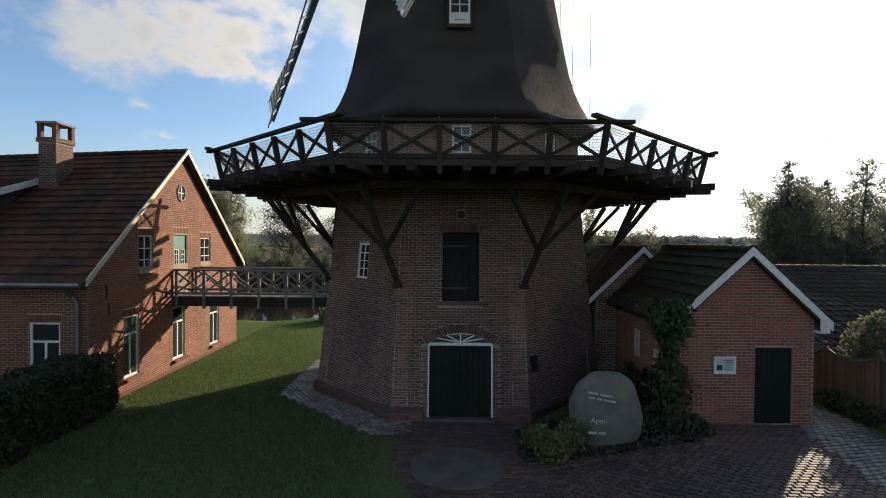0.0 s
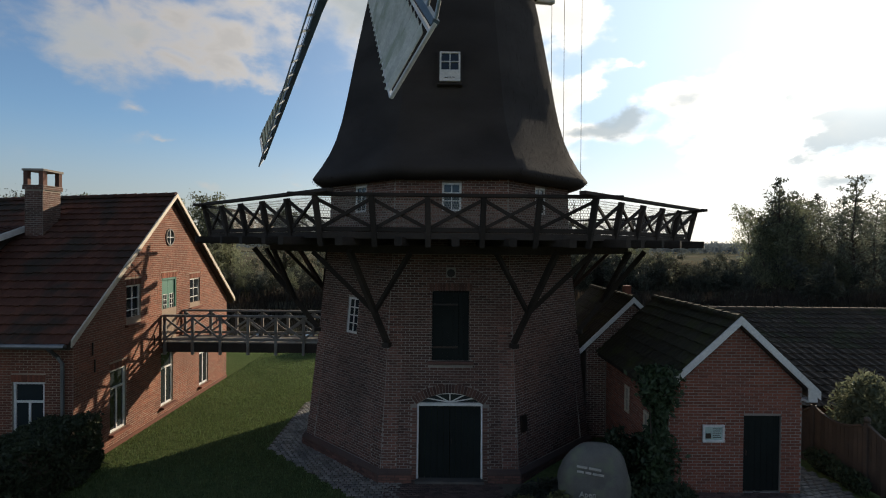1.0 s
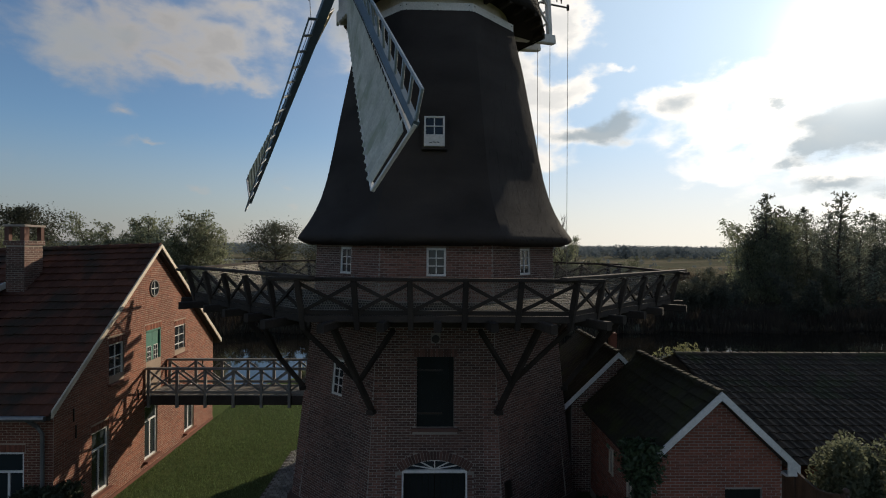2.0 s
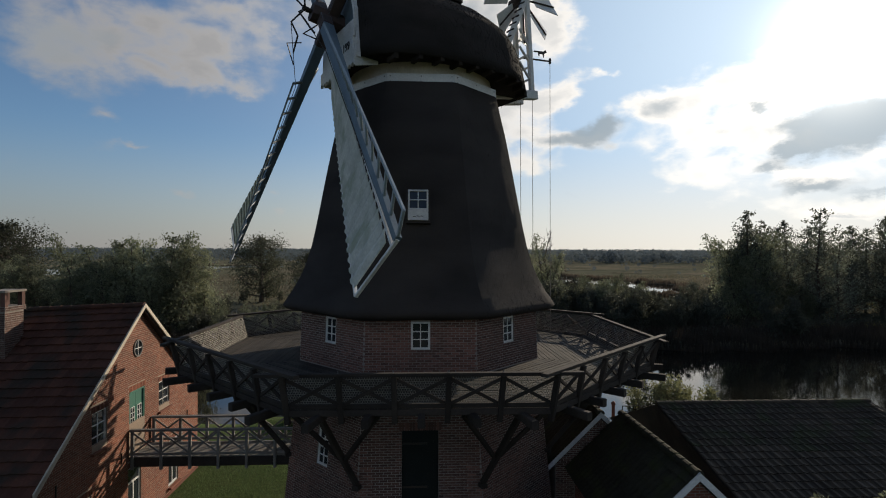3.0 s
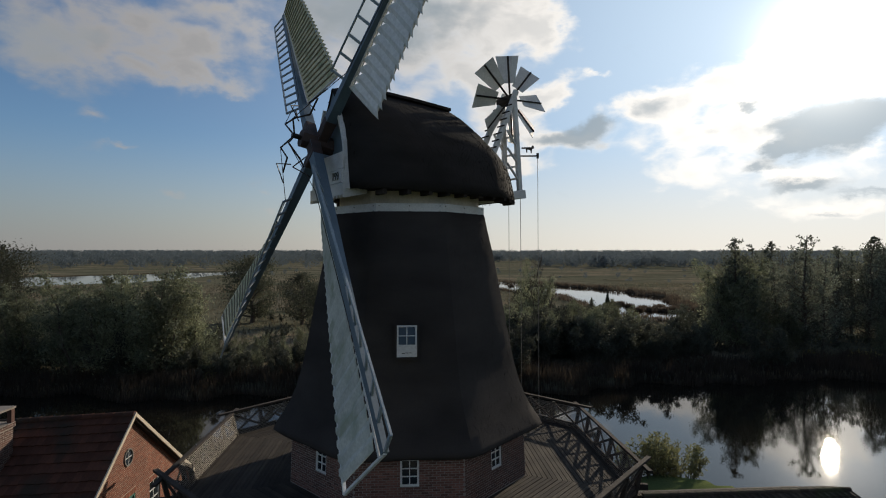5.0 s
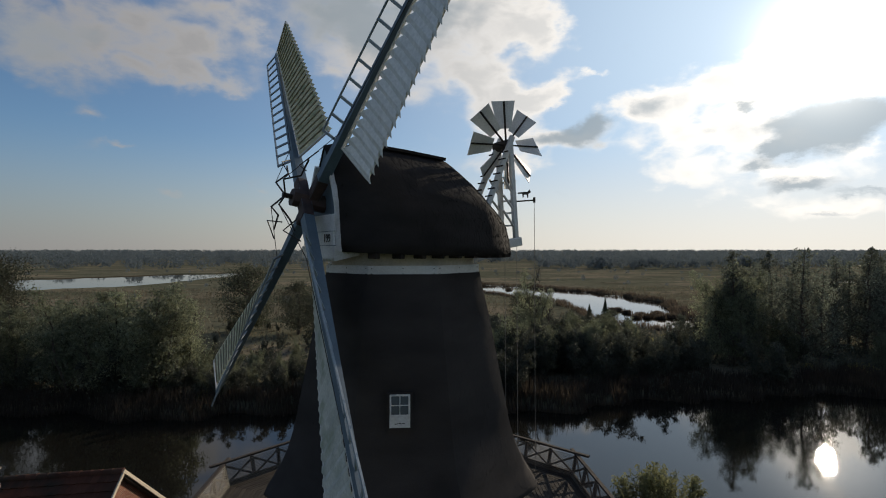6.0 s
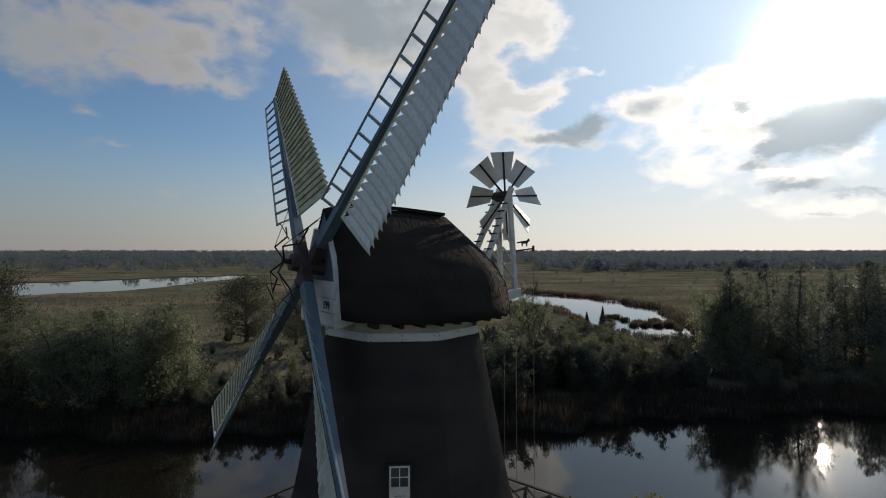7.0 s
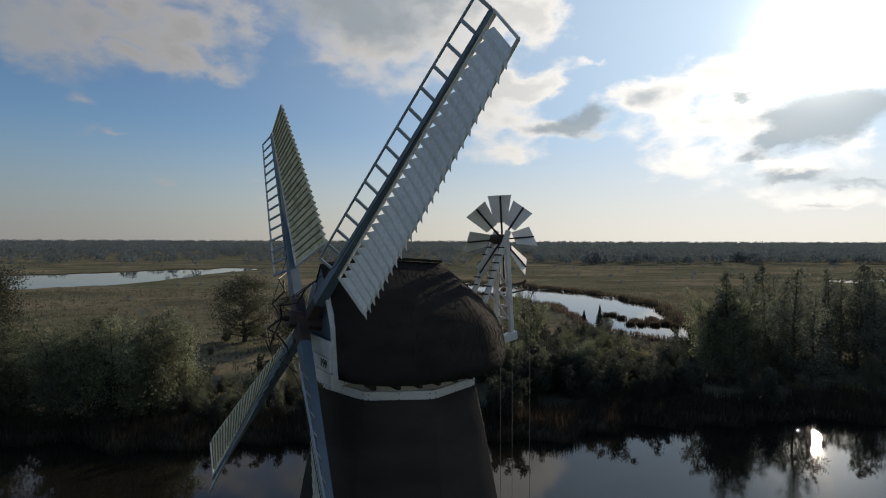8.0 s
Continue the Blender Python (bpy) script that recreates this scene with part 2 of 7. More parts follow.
# ---- materials ----
def material(name, col, col2=None, rough=0.8, scale=3.0, grain=40.0, bump=0.3, metal=0.0, vary=0.0, stretch=(1, 1, 1), island=0.0, spec=0.5, stain=None):
    """A surface with broad stains and fine grain; vary: change from piece to piece; island: change from island to island."""
    mt = bpy.data.materials.new(name)
    mt.use_nodes = True
    nt = mt.node_tree
    L = nt.links.new
    bsdf = nt.nodes["Principled BSDF"]
    tc = nt.nodes.new("ShaderNodeTexCoord")
    mp = nt.nodes.new("ShaderNodeMapping")
    mp.inputs["Scale"].default_value = stretch
    L(tc.outputs["Object"], mp.inputs[0])
    big = nt.nodes.new("ShaderNodeTexNoise")
    big.inputs["Scale"].default_value, big.inputs["Detail"].default_value = scale, 5
    fine = nt.nodes.new("ShaderNodeTexNoise")
    fine.inputs["Scale"].default_value, fine.inputs["Detail"].default_value = grain, 3
    L(mp.outputs[0], big.inputs[0])
    L(mp.outputs[0], fine.inputs[0])
    ramp = nt.nodes.new("ShaderNodeMapRange")
    ramp.inputs[1].default_value, ramp.inputs[2].default_value = 0.32, 0.68
    L(big.outputs[0], ramp.inputs[0])
    mx = nt.nodes.new("ShaderNodeMix")
    mx.data_type = "RGBA"
    L(ramp.outputs[0], mx.inputs[0])
    mx.inputs[6].default_value = (*col, 1)
    mx.inputs[7].default_value = (*(col2 or [c * 0.7 for c in col]), 1)
    hsv = nt.nodes.new("ShaderNodeHueSaturation")
    L(mx.outputs[2], hsv.inputs["Color"])
    v = nt.nodes.new("ShaderNodeMapRange")
    v.inputs[3].default_value, v.inputs[4].default_value = 0.72, 1.28
    L(fine.outputs[0], v.inputs[0])
    last = v.outputs[0]
    for amount, node, socket in ((vary, "ShaderNodeObjectInfo", "Random"), (island, "ShaderNodeNewGeometry", "Random Per Island")):
        if amount:
            src = nt.nodes.new(node)
            r = nt.nodes.new("ShaderNodeMapRange")
            r.inputs[3].default_value, r.inputs[4].default_value = 1 - amount, 1 + amount
            L(src.outputs[socket], r.inputs[0])
            mu = nt.nodes.new("ShaderNodeMath")
            mu.operation = "MULTIPLY"
            L(last, mu.inputs[0])
            L(r.outputs[0], mu.inputs[1])
            last = mu.outputs[0]
    L(last, hsv.inputs["Value"])
    colour = hsv.outputs[0]
    if stain:
        st = nt.nodes.new("ShaderNodeTexNoise")
        st.inputs["Scale"].default_value, st.inputs["Detail"].default_value = stain[1], 8
        L(tc.outputs["Object"], st.inputs[0])
        sr = nt.nodes.new("ShaderNodeMapRange")
        sr.inputs[1].default_value, sr.inputs[2].default_value = 0.5, 0.66
        L(st.outputs[0], sr.inputs[0])
        sm = nt.nodes.new("ShaderNodeMix")
        sm.data_type = "RGBA"
        L(sr.outputs[0], sm.inputs[0])
        L(colour, sm.inputs[6])
        sm.inputs[7].default_value = (*stain[0], 1)
        colour = sm.outputs[2]
    L(colour, bsdf.inputs["Base Color"])
    rr = nt.nodes.new("ShaderNodeMapRange")
    rr.inputs[3].default_value, rr.inputs[4].default_value = max(0.02, rough - 0.1), min(1, rough + 0.1)
    L(big.outputs[0], rr.inputs[0])
    L(rr.outputs[0], bsdf.inputs["Roughness"])
    bsdf.inputs["Metallic"].default_value = metal
    bsdf.inputs["Specular IOR Level"].default_value = spec
    if bump:
        bp = nt.nodes.new("ShaderNodeBump")
        bp.inputs["Strength"].default_value, bp.inputs["Distance"].default_value = bump, 0.02
        L(fine.outputs[0], bp.inputs["Height"])
        L(bp.outputs[0], bsdf.inputs["Normal"])
    return mt


def leaf_material(name, col, col2, rough=0.6, through_light=0.5, island=0.35, vary=0.36):
    mt = material(name, col, col2, rough, 0.25, 6.0, 0.0, island=island, vary=vary, spec=0.3)
    nt = mt.node_tree
    L = nt.links.new
    bsdf = nt.nodes["Principled BSDF"]
    tr = nt.nodes.new("ShaderNodeBsdfTranslucent")
    src = bsdf.inputs["Base Color"].links[0].from_socket
    L(src, tr.inputs["Color"])
    mx = nt.nodes.new("ShaderNodeMixShader")
    mx.inputs[0].default_value = through_light
    L(bsdf.outputs[0], mx.inputs[1])
    L(tr.outputs[0], mx.inputs[2])
    L(mx.outputs[0], nt.nodes["Material Output"].inputs[0])
    return mt


def glass_material(name):
    mt = bpy.data.materials.new(name)
    mt.use_nodes = True
    nt = mt.node_tree
    L = nt.links.new
    out = nt.nodes["Material Output"]
    bsdf = nt.nodes["Principled BSDF"]
    bsdf.inputs["Base Color"].default_value = (0.02, 0.025, 0.03, 1)
    bsdf.inputs["Roughness"].default_value = 0.06
    n = nt.nodes.new("ShaderNodeTexNoise")
    n.inputs["Scale"].default_value = 2.5
    bp = nt.nodes.new("ShaderNodeBump")
    bp.inputs["Strength"].default_value, bp.inputs["Distance"].default_value = 0.15, 0.01
    L(n.outputs[0], bp.inputs["Height"])
    L(bp.outputs[0], bsdf.inputs["Normal"])
    L(bsdf.outputs[0], out.inputs[0])
    return mt


def net_material(name):
    """Fine square netting: thin threads with open meshes."""
    mt = bpy.data.materials.new(name)
    mt.use_nodes = True
    nt = mt.node_tree
    L = nt.links.new
    bsdf = nt.nodes["Principled BSDF"]
    bsdf.inputs["Base Color"].default_value = (0.22, 0.20, 0.17, 1)
    bsdf.inputs["Roughness"].default_value = 0.7
    uv = nt.nodes.new("ShaderNodeUVMap")
    br = nt.nodes.new("ShaderNodeTexBrick")
    br.offset = 0.5
    br.inputs["Scale"].default_value = 1.0
    br.inputs["Brick Width"].default_value, br.inputs["Row Height"].default_value = 0.055, 0.055
    br.inputs["Mortar Size"].default_value, br.inputs["Mortar Smooth"].default_value = 0.0055, 0.1
    L(uv.outputs[0], br.inputs[0])
    tr = nt.nodes.new("ShaderNodeBsdfTransparent")
    mx = nt.nodes.new("ShaderNodeMixShader")
    L(br.outputs["Fac"], mx.inputs[0])
    L(tr.outputs[0], mx.inputs[1])
    L(bsdf.outputs[0], mx.inputs[2])
    L(mx.outputs[0], nt.nodes["Material Output"].inputs[0])
    return mt


def water_material():
    mt = bpy.data.materials.new("pond_water")
    mt.use_nodes = True
    nt = mt.node_tree
    L = nt.links.new
    bsdf = nt.nodes["Principled BSDF"]
    bsdf.inputs["Base Color"].default_value = (0.010, 0.009, 0.007, 1)
    bsdf.inputs["Roughness"].default_value = 0.018
    bsdf.inputs["IOR"].default_value = 1.40
    tc = nt.nodes.new("ShaderNodeTexCoord")
    n = nt.nodes.new("ShaderNodeTexNoise")
    n.inputs["Scale"].default_value, n.inputs["Detail"].default_value = 4.0, 3
    L(tc.outputs["Object"], n.inputs[0])
    n2 = nt.nodes.new("ShaderNodeTexNoise")
    n2.inputs["Scale"].default_value, n2.inputs["Detail"].default_value = 0.07, 3
    L(tc.outputs["Object"], n2.inputs[0])
    r = nt.nodes.new("ShaderNodeMapRange")
    r.inputs[1].default_value, r.inputs[2].default_value = 0.45, 0.7
    r.inputs[3].default_value, r.inputs[4].default_value = 0.018, 0.07
    L(n2.outputs[0], r.inputs[0])
    bp = nt.nodes.new("ShaderNodeBump")
    bp.inputs["Distance"].default_value = 0.05
    # riffled shallows by the far bank
    strength = r.outputs[0]
    for x, y, rad in ((29.5, 37.0, 3.2), (43.5, 35.6, 2.2)):
        dist = nt.nodes.new("ShaderNodeVectorMath")
        dist.operation = "DISTANCE"
        L(tc.outputs["Object"], dist.inputs[0])
        dist.inputs[1].default_value = (x, y, WATER_Z)
        k = nt.nodes.new("ShaderNodeMapRange")
        k.inputs[1].default_value, k.inputs[2].default_value = rad, rad * 0.6
        k.inputs[3].default_value, k.inputs[4].default_value = 0.0, 0.30
        L(dist.outputs["Value"], k.inputs[0])
        mx = nt.nodes.new("ShaderNodeMath")
        mx.operation = "MAXIMUM"
        L(strength, mx.inputs[0])
        L(k.outputs[0], mx.inputs[1])
        strength = mx.outputs[0]
    L(strength, bp.inputs["Strength"])
    L(n.outputs[0], bp.inputs["Height"])
    L(bp.outputs[0], bsdf.inputs["Normal"])
    return mt


WATER_Z = -1.0
THATCH = material("thatch_heather", (0.053, 0.046, 0.043), (0.034, 0.030, 0.0285), 0.97, 0.5, 34, 0.34, stretch=(1, 1, 2.2), spec=0.1)
THATCH_CAP = material("thatch_cap", (0.034, 0.030, 0.028), (0.022, 0.0195, 0.018), 0.97, 0.7, 36, 0.38, stretch=(1, 1, 2.2), spec=0.08)
MORTAR = material("lime_mortar", (0.40, 0.35, 0.29), (0.29, 0.25, 0.21), 0.95, 0.8, 30, 0.4)
MORTAR_HOUSE = material("warm_mortar", (0.32, 0.24, 0.18), (0.22, 0.165, 0.125), 0.95, 0.8, 30, 0.4)
MORTAR_DARK = material("sooty_mortar", (0.31, 0.27, 0.235), (0.18, 0.155, 0.135), 0.95, 0.6, 30, 0.4)
BRICK_MILL = material("mill_brick", (0.135, 0.060, 0.043), (0.072, 0.040, 0.033), 0.9, 0.5, 30, 0.4, vary=0.3, island=0.38)
PLINTH = material("sooty_plinth_brick", (0.085, 0.052, 0.042), (0.055, 0.038, 0.033), 0.9, 0.7, 30, 0.4)
BRICK_HOUSE = material("house_brick", (0.205, 0.063, 0.031), (0.125, 0.042, 0.026), 0.88, 0.45, 30, 0.4, vary=0.25, island=0.25)
BRICK_SHED = material("shed_brick", (0.23, 0.075, 0.045), (0.165, 0.058, 0.038), 0.9, 0.5, 30, 0.4, vary=0.25, island=0.25)
TILE_HOUSE = material("clay_roof_tile", (0.092, 0.036, 0.022), (0.060, 0.026, 0.018), 0.92, 0.6, 18, 0.5, vary=0.3, island=0.18, stain=((0.040, 0.030, 0.022), 0.8), spec=0.2)
TILE_BARN = material("dark_roof_tile", (0.074, 0.056, 0.040), (0.046, 0.036, 0.027), 0.86, 0.6, 18, 0.5, vary=0.3, island=0.25, stain=((0.05, 0.052, 0.026), 1.2), spec=0.2)
TILE_MOSS = material("mossy_roof_tile", (0.046, 0.041, 0.026), (0.030, 0.026, 0.019), 0.95, 0.7, 14, 0.8, vary=0.2, island=0.15, stain=((0.046, 0.046, 0.020), 1.5), spec=0.15)
TIMBER = material("dark_tarred_timber", (0.044, 0.034, 0.028), (0.025, 0.020, 0.017), 0.88, 1.5, 25, 0.4, vary=0.25, spec=0.25)
TIMBER_GREY = material("weathered_grey_timber", (0.21, 0.195, 0.175), (0.14, 0.127, 0.113), 0.8, 1.5, 25, 0.4, vary=0.15)
PLANK = material("deck_plank", (0.048, 0.038, 0.029), (0.027, 0.022, 0.018), 0.85, 1.2, 22, 0.4, vary=0.35, spec=0.25)
WHITE = material("white_paint", (0.66, 0.65, 0.63), (0.52, 0.51, 0.49), 0.5, 1.5, 20, 0.15)
CREAM = material("cream_paint", (0.56, 0.48, 0.37), (0.42, 0.36, 0.28), 0.55, 1.5, 20, 0.15)
BLUEGREY = material("blue_grey_paint", (0.10, 0.145, 0.18), (0.075, 0.11, 0.14), 0.5, 1.5, 20, 0.15)
SHUTTER = material("pale_shutter_paint", (0.80, 0.79, 0.78), (0.68, 0.67, 0.66), 0.6, 0.6, 9, 0.06, vary=0.05)
# Yellower than SHUTTER, with olive blotches; used on two of the sails
SHUTTER_YELLOW = material("yellowish_shutter_paint", (0.66, 0.58, 0.39), (0.50, 0.45, 0.29), 0.75, 2.5, 15, 0.3, vary=0.08, stain=((0.34, 0.34, 0.20), 3.0))
SHUTTER_WORN = material("worn_shutter_paint", (0.58, 0.57, 0.51), (0.44, 0.44, 0.39), 0.7, 1.5, 15, 0.25, vary=0.08, stain=((0.33, 0.35, 0.27), 1.6))
LADDER = material("pale_blue_grey_paint", (0.28, 0.325, 0.36), (0.21, 0.25, 0.28), 0.5, 1.5, 20, 0.15)
RIB_STRIP = material("dark_shutter_rib", (0.30, 0.26, 0.165), (0.21, 0.185, 0.12), 0.8, 2.0, 20, 0.3, vary=0.1)
GREEN = material("green_paint", (0.05, 0.17, 0.125), (0.04, 0.13, 0.10), 0.45, 1.5, 20, 0.15)
DARK_GREEN = material("dark_green_door_paint", (0.008, 0.012, 0.011), (0.006, 0.009, 0.008), 0.7, 1.5, 20, 0.2, spec=0.2)
POLL = material("rusty_poll_iron", (0.075, 0.042, 0.034), (0.045, 0.030, 0.026), 0.7, 3, 40, 0.3)
IRON = material("black_iron", (0.025, 0.024, 0.023), (0.05, 0.035, 0.025), 0.5, 3, 40, 0.2, metal=0.6)
ZINC = material("zinc_pipe", (0.20, 0.20, 0.20), (0.14, 0.14, 0.14), 0.5, 2, 30, 0.1, metal=0.7)
STONE = material("granite_boulder", (0.125, 0.120, 0.108), (0.082, 0.080, 0.074), 0.85, 1.6, 45, 0.5, stain=((0.13, 0.14, 0.10), 2.5))
MILLSTONE = material("worn_sandstone", (0.105, 0.092, 0.080), (0.065, 0.058, 0.052), 0.9, 2.0, 40, 0.5)
PAVER = material("dark_clay_paver", (0.11, 0.065, 0.052), (0.07, 0.048, 0.042), 0.75, 0.7, 30, 0.4, vary=0.35, island=0.35)
COBBLE = material("grey_cobble", (0.19, 0.175, 0.15), (0.12, 0.11, 0.10), 0.6, 1.2, 30, 0.4, vary=0.35, island=0.35)
SAND = material("joint_sand", (0.12, 0.10, 0.075), (0.07, 0.06, 0.045), 0.95, 1.2, 30, 0.5)
GLASS = glass_material("window_glass")
NET = net_material("safety_netting")
WATER = water_material()
BARK = material("bark", (0.085, 0.065, 0.050), (0.05, 0.04, 0.032), 0.95, 1.5, 20, 0.6)
# Willow, oak, alder and bush greens are blued to carry the bluish haze
LEAF_WILLOW = leaf_material("willow_leaves", (0.195, 0.205, 0.128), (0.125, 0.140, 0.090))
LEAF_OAK = leaf_material("oak_leaves", (0.080, 0.084, 0.054), (0.050, 0.056, 0.036))
# Alder base is lightened as well, for the glare over the right bank
LEAF_ALDER = leaf_material("alder_leaves", (0.150, 0.162, 0.125), (0.105, 0.118, 0.092), through_light=0.6)
LEAF_BUSH = leaf_material("bush_leaves", (0.076, 0.080, 0.058), (0.048, 0.054, 0.042), through_light=0.4)
LEAF_YELLOW = leaf_material("yellowing_leaves", (0.20, 0.18, 0.06), (0.13, 0.12, 0.045))
LEAF_GARDEN = leaf_material("garden_shrub_leaves", (0.210, 0.215, 0.095), (0.130, 0.145, 0.065))
LEAF_HEDGE = leaf_material("hedge_leaves", (0.050, 0.066, 0.034), (0.032, 0.046, 0.024), through_light=0.25)
LEAF_IVY = leaf_material("ivy_leaves", (0.040, 0.062, 0.028), (0.028, 0.045, 0.022), 0.45, 0.2)
REED = leaf_material("dry_reeds", (0.085, 0.066, 0.048), (0.055, 0.045, 0.035), 0.8)
REED_TAN = leaf_material("dry_marsh_grass", (0.17, 0.145, 0.10), (0.125, 0.112, 0.078), 0.8)
REED_GREEN = leaf_material("green_reeds", (0.20, 0.20, 0.10), (0.13, 0.14, 0.07), 0.8)
GRASS = leaf_material("lawn_blades", (0.108, 0.152, 0.058), (0.080, 0.116, 0.044), 0.7)
# Paler and bluer than the near leaves: haze put into the colour
HAZED_LEAF = leaf_material("hazed_far_foliage", (0.150, 0.175, 0.185), (0.115, 0.138, 0.146), 0.9, 0.35, 0.14)

# ---- ground and water ----
def smoothstep(a, b, x):
    t = np.clip((np.asarray(x, float) - a) / (b - a), 0, 1)
    return t * t * (3 - 2 * t)


def line_distance(x, y, pts):
    best = np.full(np.shape(x), 1e9)
    for (ax, ay, ar), (bx, by, br) in zip(pts, pts[1:]):
        dx, dy = bx - ax, by - ay
        t = np.clip(((x - ax) * dx + (y - ay) * dy) / (dx * dx + dy * dy), 0, 1)
        best = np.minimum(best, np.hypot(x - ax - t * dx, y - ay - t * dy) - (ar + t * (br - ar)))
    return best


# centre lines and half-widths of the waters: the mill pond, the winding river, the far lakes
POND = [(-75, 34, 6), (-45, 28, 9), (-18, 25, 10), (2, 24.5, 10.5), (18, 24.0, 11.5), (34, 23.5, 14.5), (58, 20, 18.5), (110, 12, 21)]
RIVER = [(8, 236, 10), (36, 200, 17), (56, 170, 19), (65, 142, 15), (59, 119, 13), (57, 103, 11), (60, 89, 8)]
LAKE = [(-330, 205, 24), (-215, 238, 45), (-170, 256, 50), (-138, 314, 30), (-112, 348, 13), (-92, 364, 3)]
LAKE_2 = [(225, 232, 6), (300, 240, 9)]


def water_edge(x, y):
    wob = 1.2 * np.sin(x * 0.31) * np.cos(y * 0.27) + 0.8 * np.sin(x * 0.83 + y * 0.55)
    return np.minimum.reduce([line_distance(x, y, w) for w in (POND, RIVER, LAKE, LAKE_2)]) + wob


def ground_height(x, y):
    x, y = np.asarray(x, float), np.asarray(y, float)
    z = 0.5 * smoothstep(1.5, 5.5, x) * smoothstep(-1.0, -5.5, y)
    away = smoothstep(34, 60, np.hypot(x, y * 1.1))
    z = z * (1 - away) - 0.45 * away + 0.25 * away * np.sin(x * 0.11) * np.sin(y * 0.09)
    e = water_edge(x, y)
    z = z + (-1.9 - z) * smoothstep(2.2, -2.0, e)
    return z


def make_ground():
    def axis(lo, hi):
        out, v, step = [], 0.0, 1.0
        while v < hi:
            out.append(v)
            if v > 48:
                step *= 1.045
            v += step
        neg, v, step = [], -1.0, 1.0
        while v > lo:
            neg.append(v)
            if v < -48:
                step *= 1.045
            v -= step
        return np.array(neg[::-1] + out + [hi])
    xs, ys = axis(-4000, 4000), axis(-400, 4500)
    X, Y = np.meshgrid(xs, ys)
    Z = ground_height(X, Y)
    n, k = len(xs), len(ys)
    verts = np.stack([X.ravel(), Y.ravel(), Z.ravel()], 1)
    idx = np.arange(n * k).reshape(k, n)
    faces = np.stack([idx[:-1, :-1].ravel(), idx[:-1, 1:].ravel(), idx[1:, 1:].ravel(), idx[1:, :-1].ravel()], 1)
    me = bpy.data.meshes.new("ground")
    me.from_pydata(verts.tolist(), [], faces.tolist())
    me.update()
    me.polygons.foreach_set("use_smooth", [True] * len(me.polygons))
    me.materials.append(ground_material())
    tagged(new("ground", me), "mown lawn by the mill, rough marsh meadow beyond", "ground", kind="structure")
    bm = B()
    v = [bm.verts.new(c) for c in ((-420, 6, WATER_Z), (420, 6, WATER_Z), (420, 420, WATER_Z), (-420, 420, WATER_Z))]
    bm.faces.new(v)
    tagged(part("water", bm, WATER), "still dark pond water mirroring the sky", "water", kind="structure")


def ground_material():
    """Mown lawn round the mill, passing into dry marsh meadow and bare earth at the water."""
    mt = bpy.data.materials.new("grass_ground")
    mt.use_nodes = True
    nt = mt.node_tree
    L = nt.links.new
    bsdf = nt.nodes["Principled BSDF"]
    tc = nt.nodes.new("ShaderNodeTexCoord")

    def noise_at(scale, detail=5):
        n = nt.nodes.new("ShaderNodeTexNoise")
        n.inputs["Scale"].default_value, n.inputs["Detail"].default_value = scale, detail
        L(tc.outputs["Object"], n.inputs[0])
        return n.outputs[0]

    def mixed(f, a, b):
        n = nt.nodes.new("ShaderNodeMix")
        n.data_type = "RGBA"
        L(f, n.inputs[0])
        for i, s in ((6, a), (7, b)):
            if isinstance(s, tuple):
                n.inputs[i].default_value = (*s, 1)
            else:
                L(s, n.inputs[i])
        return n.outputs[2]

    def ranged(s, a, b):
        n = nt.nodes.new("ShaderNodeMapRange")
        n.interpolation_type = "SMOOTHSTEP"
        L(s, n.inputs[0])
        n.inputs[1].default_value, n.inputs[2].default_value = a, b
        return n.outputs[0]

    lawn = mixed(ranged(noise_at(0.5), 0.35, 0.7), (0.088, 0.122, 0.046), (0.118, 0.142, 0.058))
    lawn = mixed(ranged(noise_at(9.0), 0.3, 0.75), lawn, (0.070, 0.088, 0.036))
    lie = nt.nodes.new("ShaderNodeMapping")
    lie.inputs["Scale"].default_value = (0.25, 1.0, 1.0)
    L(tc.outputs["Object"], lie.inputs[0])
    strips = nt.nodes.new("ShaderNodeTexNoise")
    strips.inputs["Scale"].default_value, strips.inputs["Detail"].default_value = 0.045, 6
    L(lie.outputs[0], strips.inputs[0])
    # Marsh tones are greyed: some haze is mixed into them
    marsh = mixed(ranged(strips.outputs[0], 0.40, 0.60), (0.205, 0.170, 0.118), (0.095, 0.100, 0.066))
    marsh = mixed(ranged(noise_at(0.03), 0.42, 0.62), marsh, (0.132, 0.126, 0.086))
    marsh = mixed(ranged(noise_at(0.25), 0.50, 0.72), marsh, (0.076, 0.078, 0.054))
    sep = nt.nodes.new("ShaderNodeSeparateXYZ")
    L(tc.outputs["Object"], sep.inputs[0])
    col = mixed(ranged(sep.outputs[1], 13.0, 30.0), lawn, marsh)
    col = mixed(ranged(sep.outputs[2], -0.5, -1.0), col, (0.055, 0.042, 0.028))
    L(col, bsdf.inputs["Base Color"])
    bsdf.inputs["Roughness"].default_value = 0.95
    bsdf.inputs["Specular IOR Level"].default_value = 0.0
    bp = nt.nodes.new("ShaderNodeBump")
    bp.inputs["Strength"].default_value, bp.inputs["Distance"].default_value = 0.6, 0.05
    L(noise_at(16.0), bp.inputs["Height"])
    L(bp.outputs[0], bsdf.inputs["Normal"])
    return mt


make_ground()


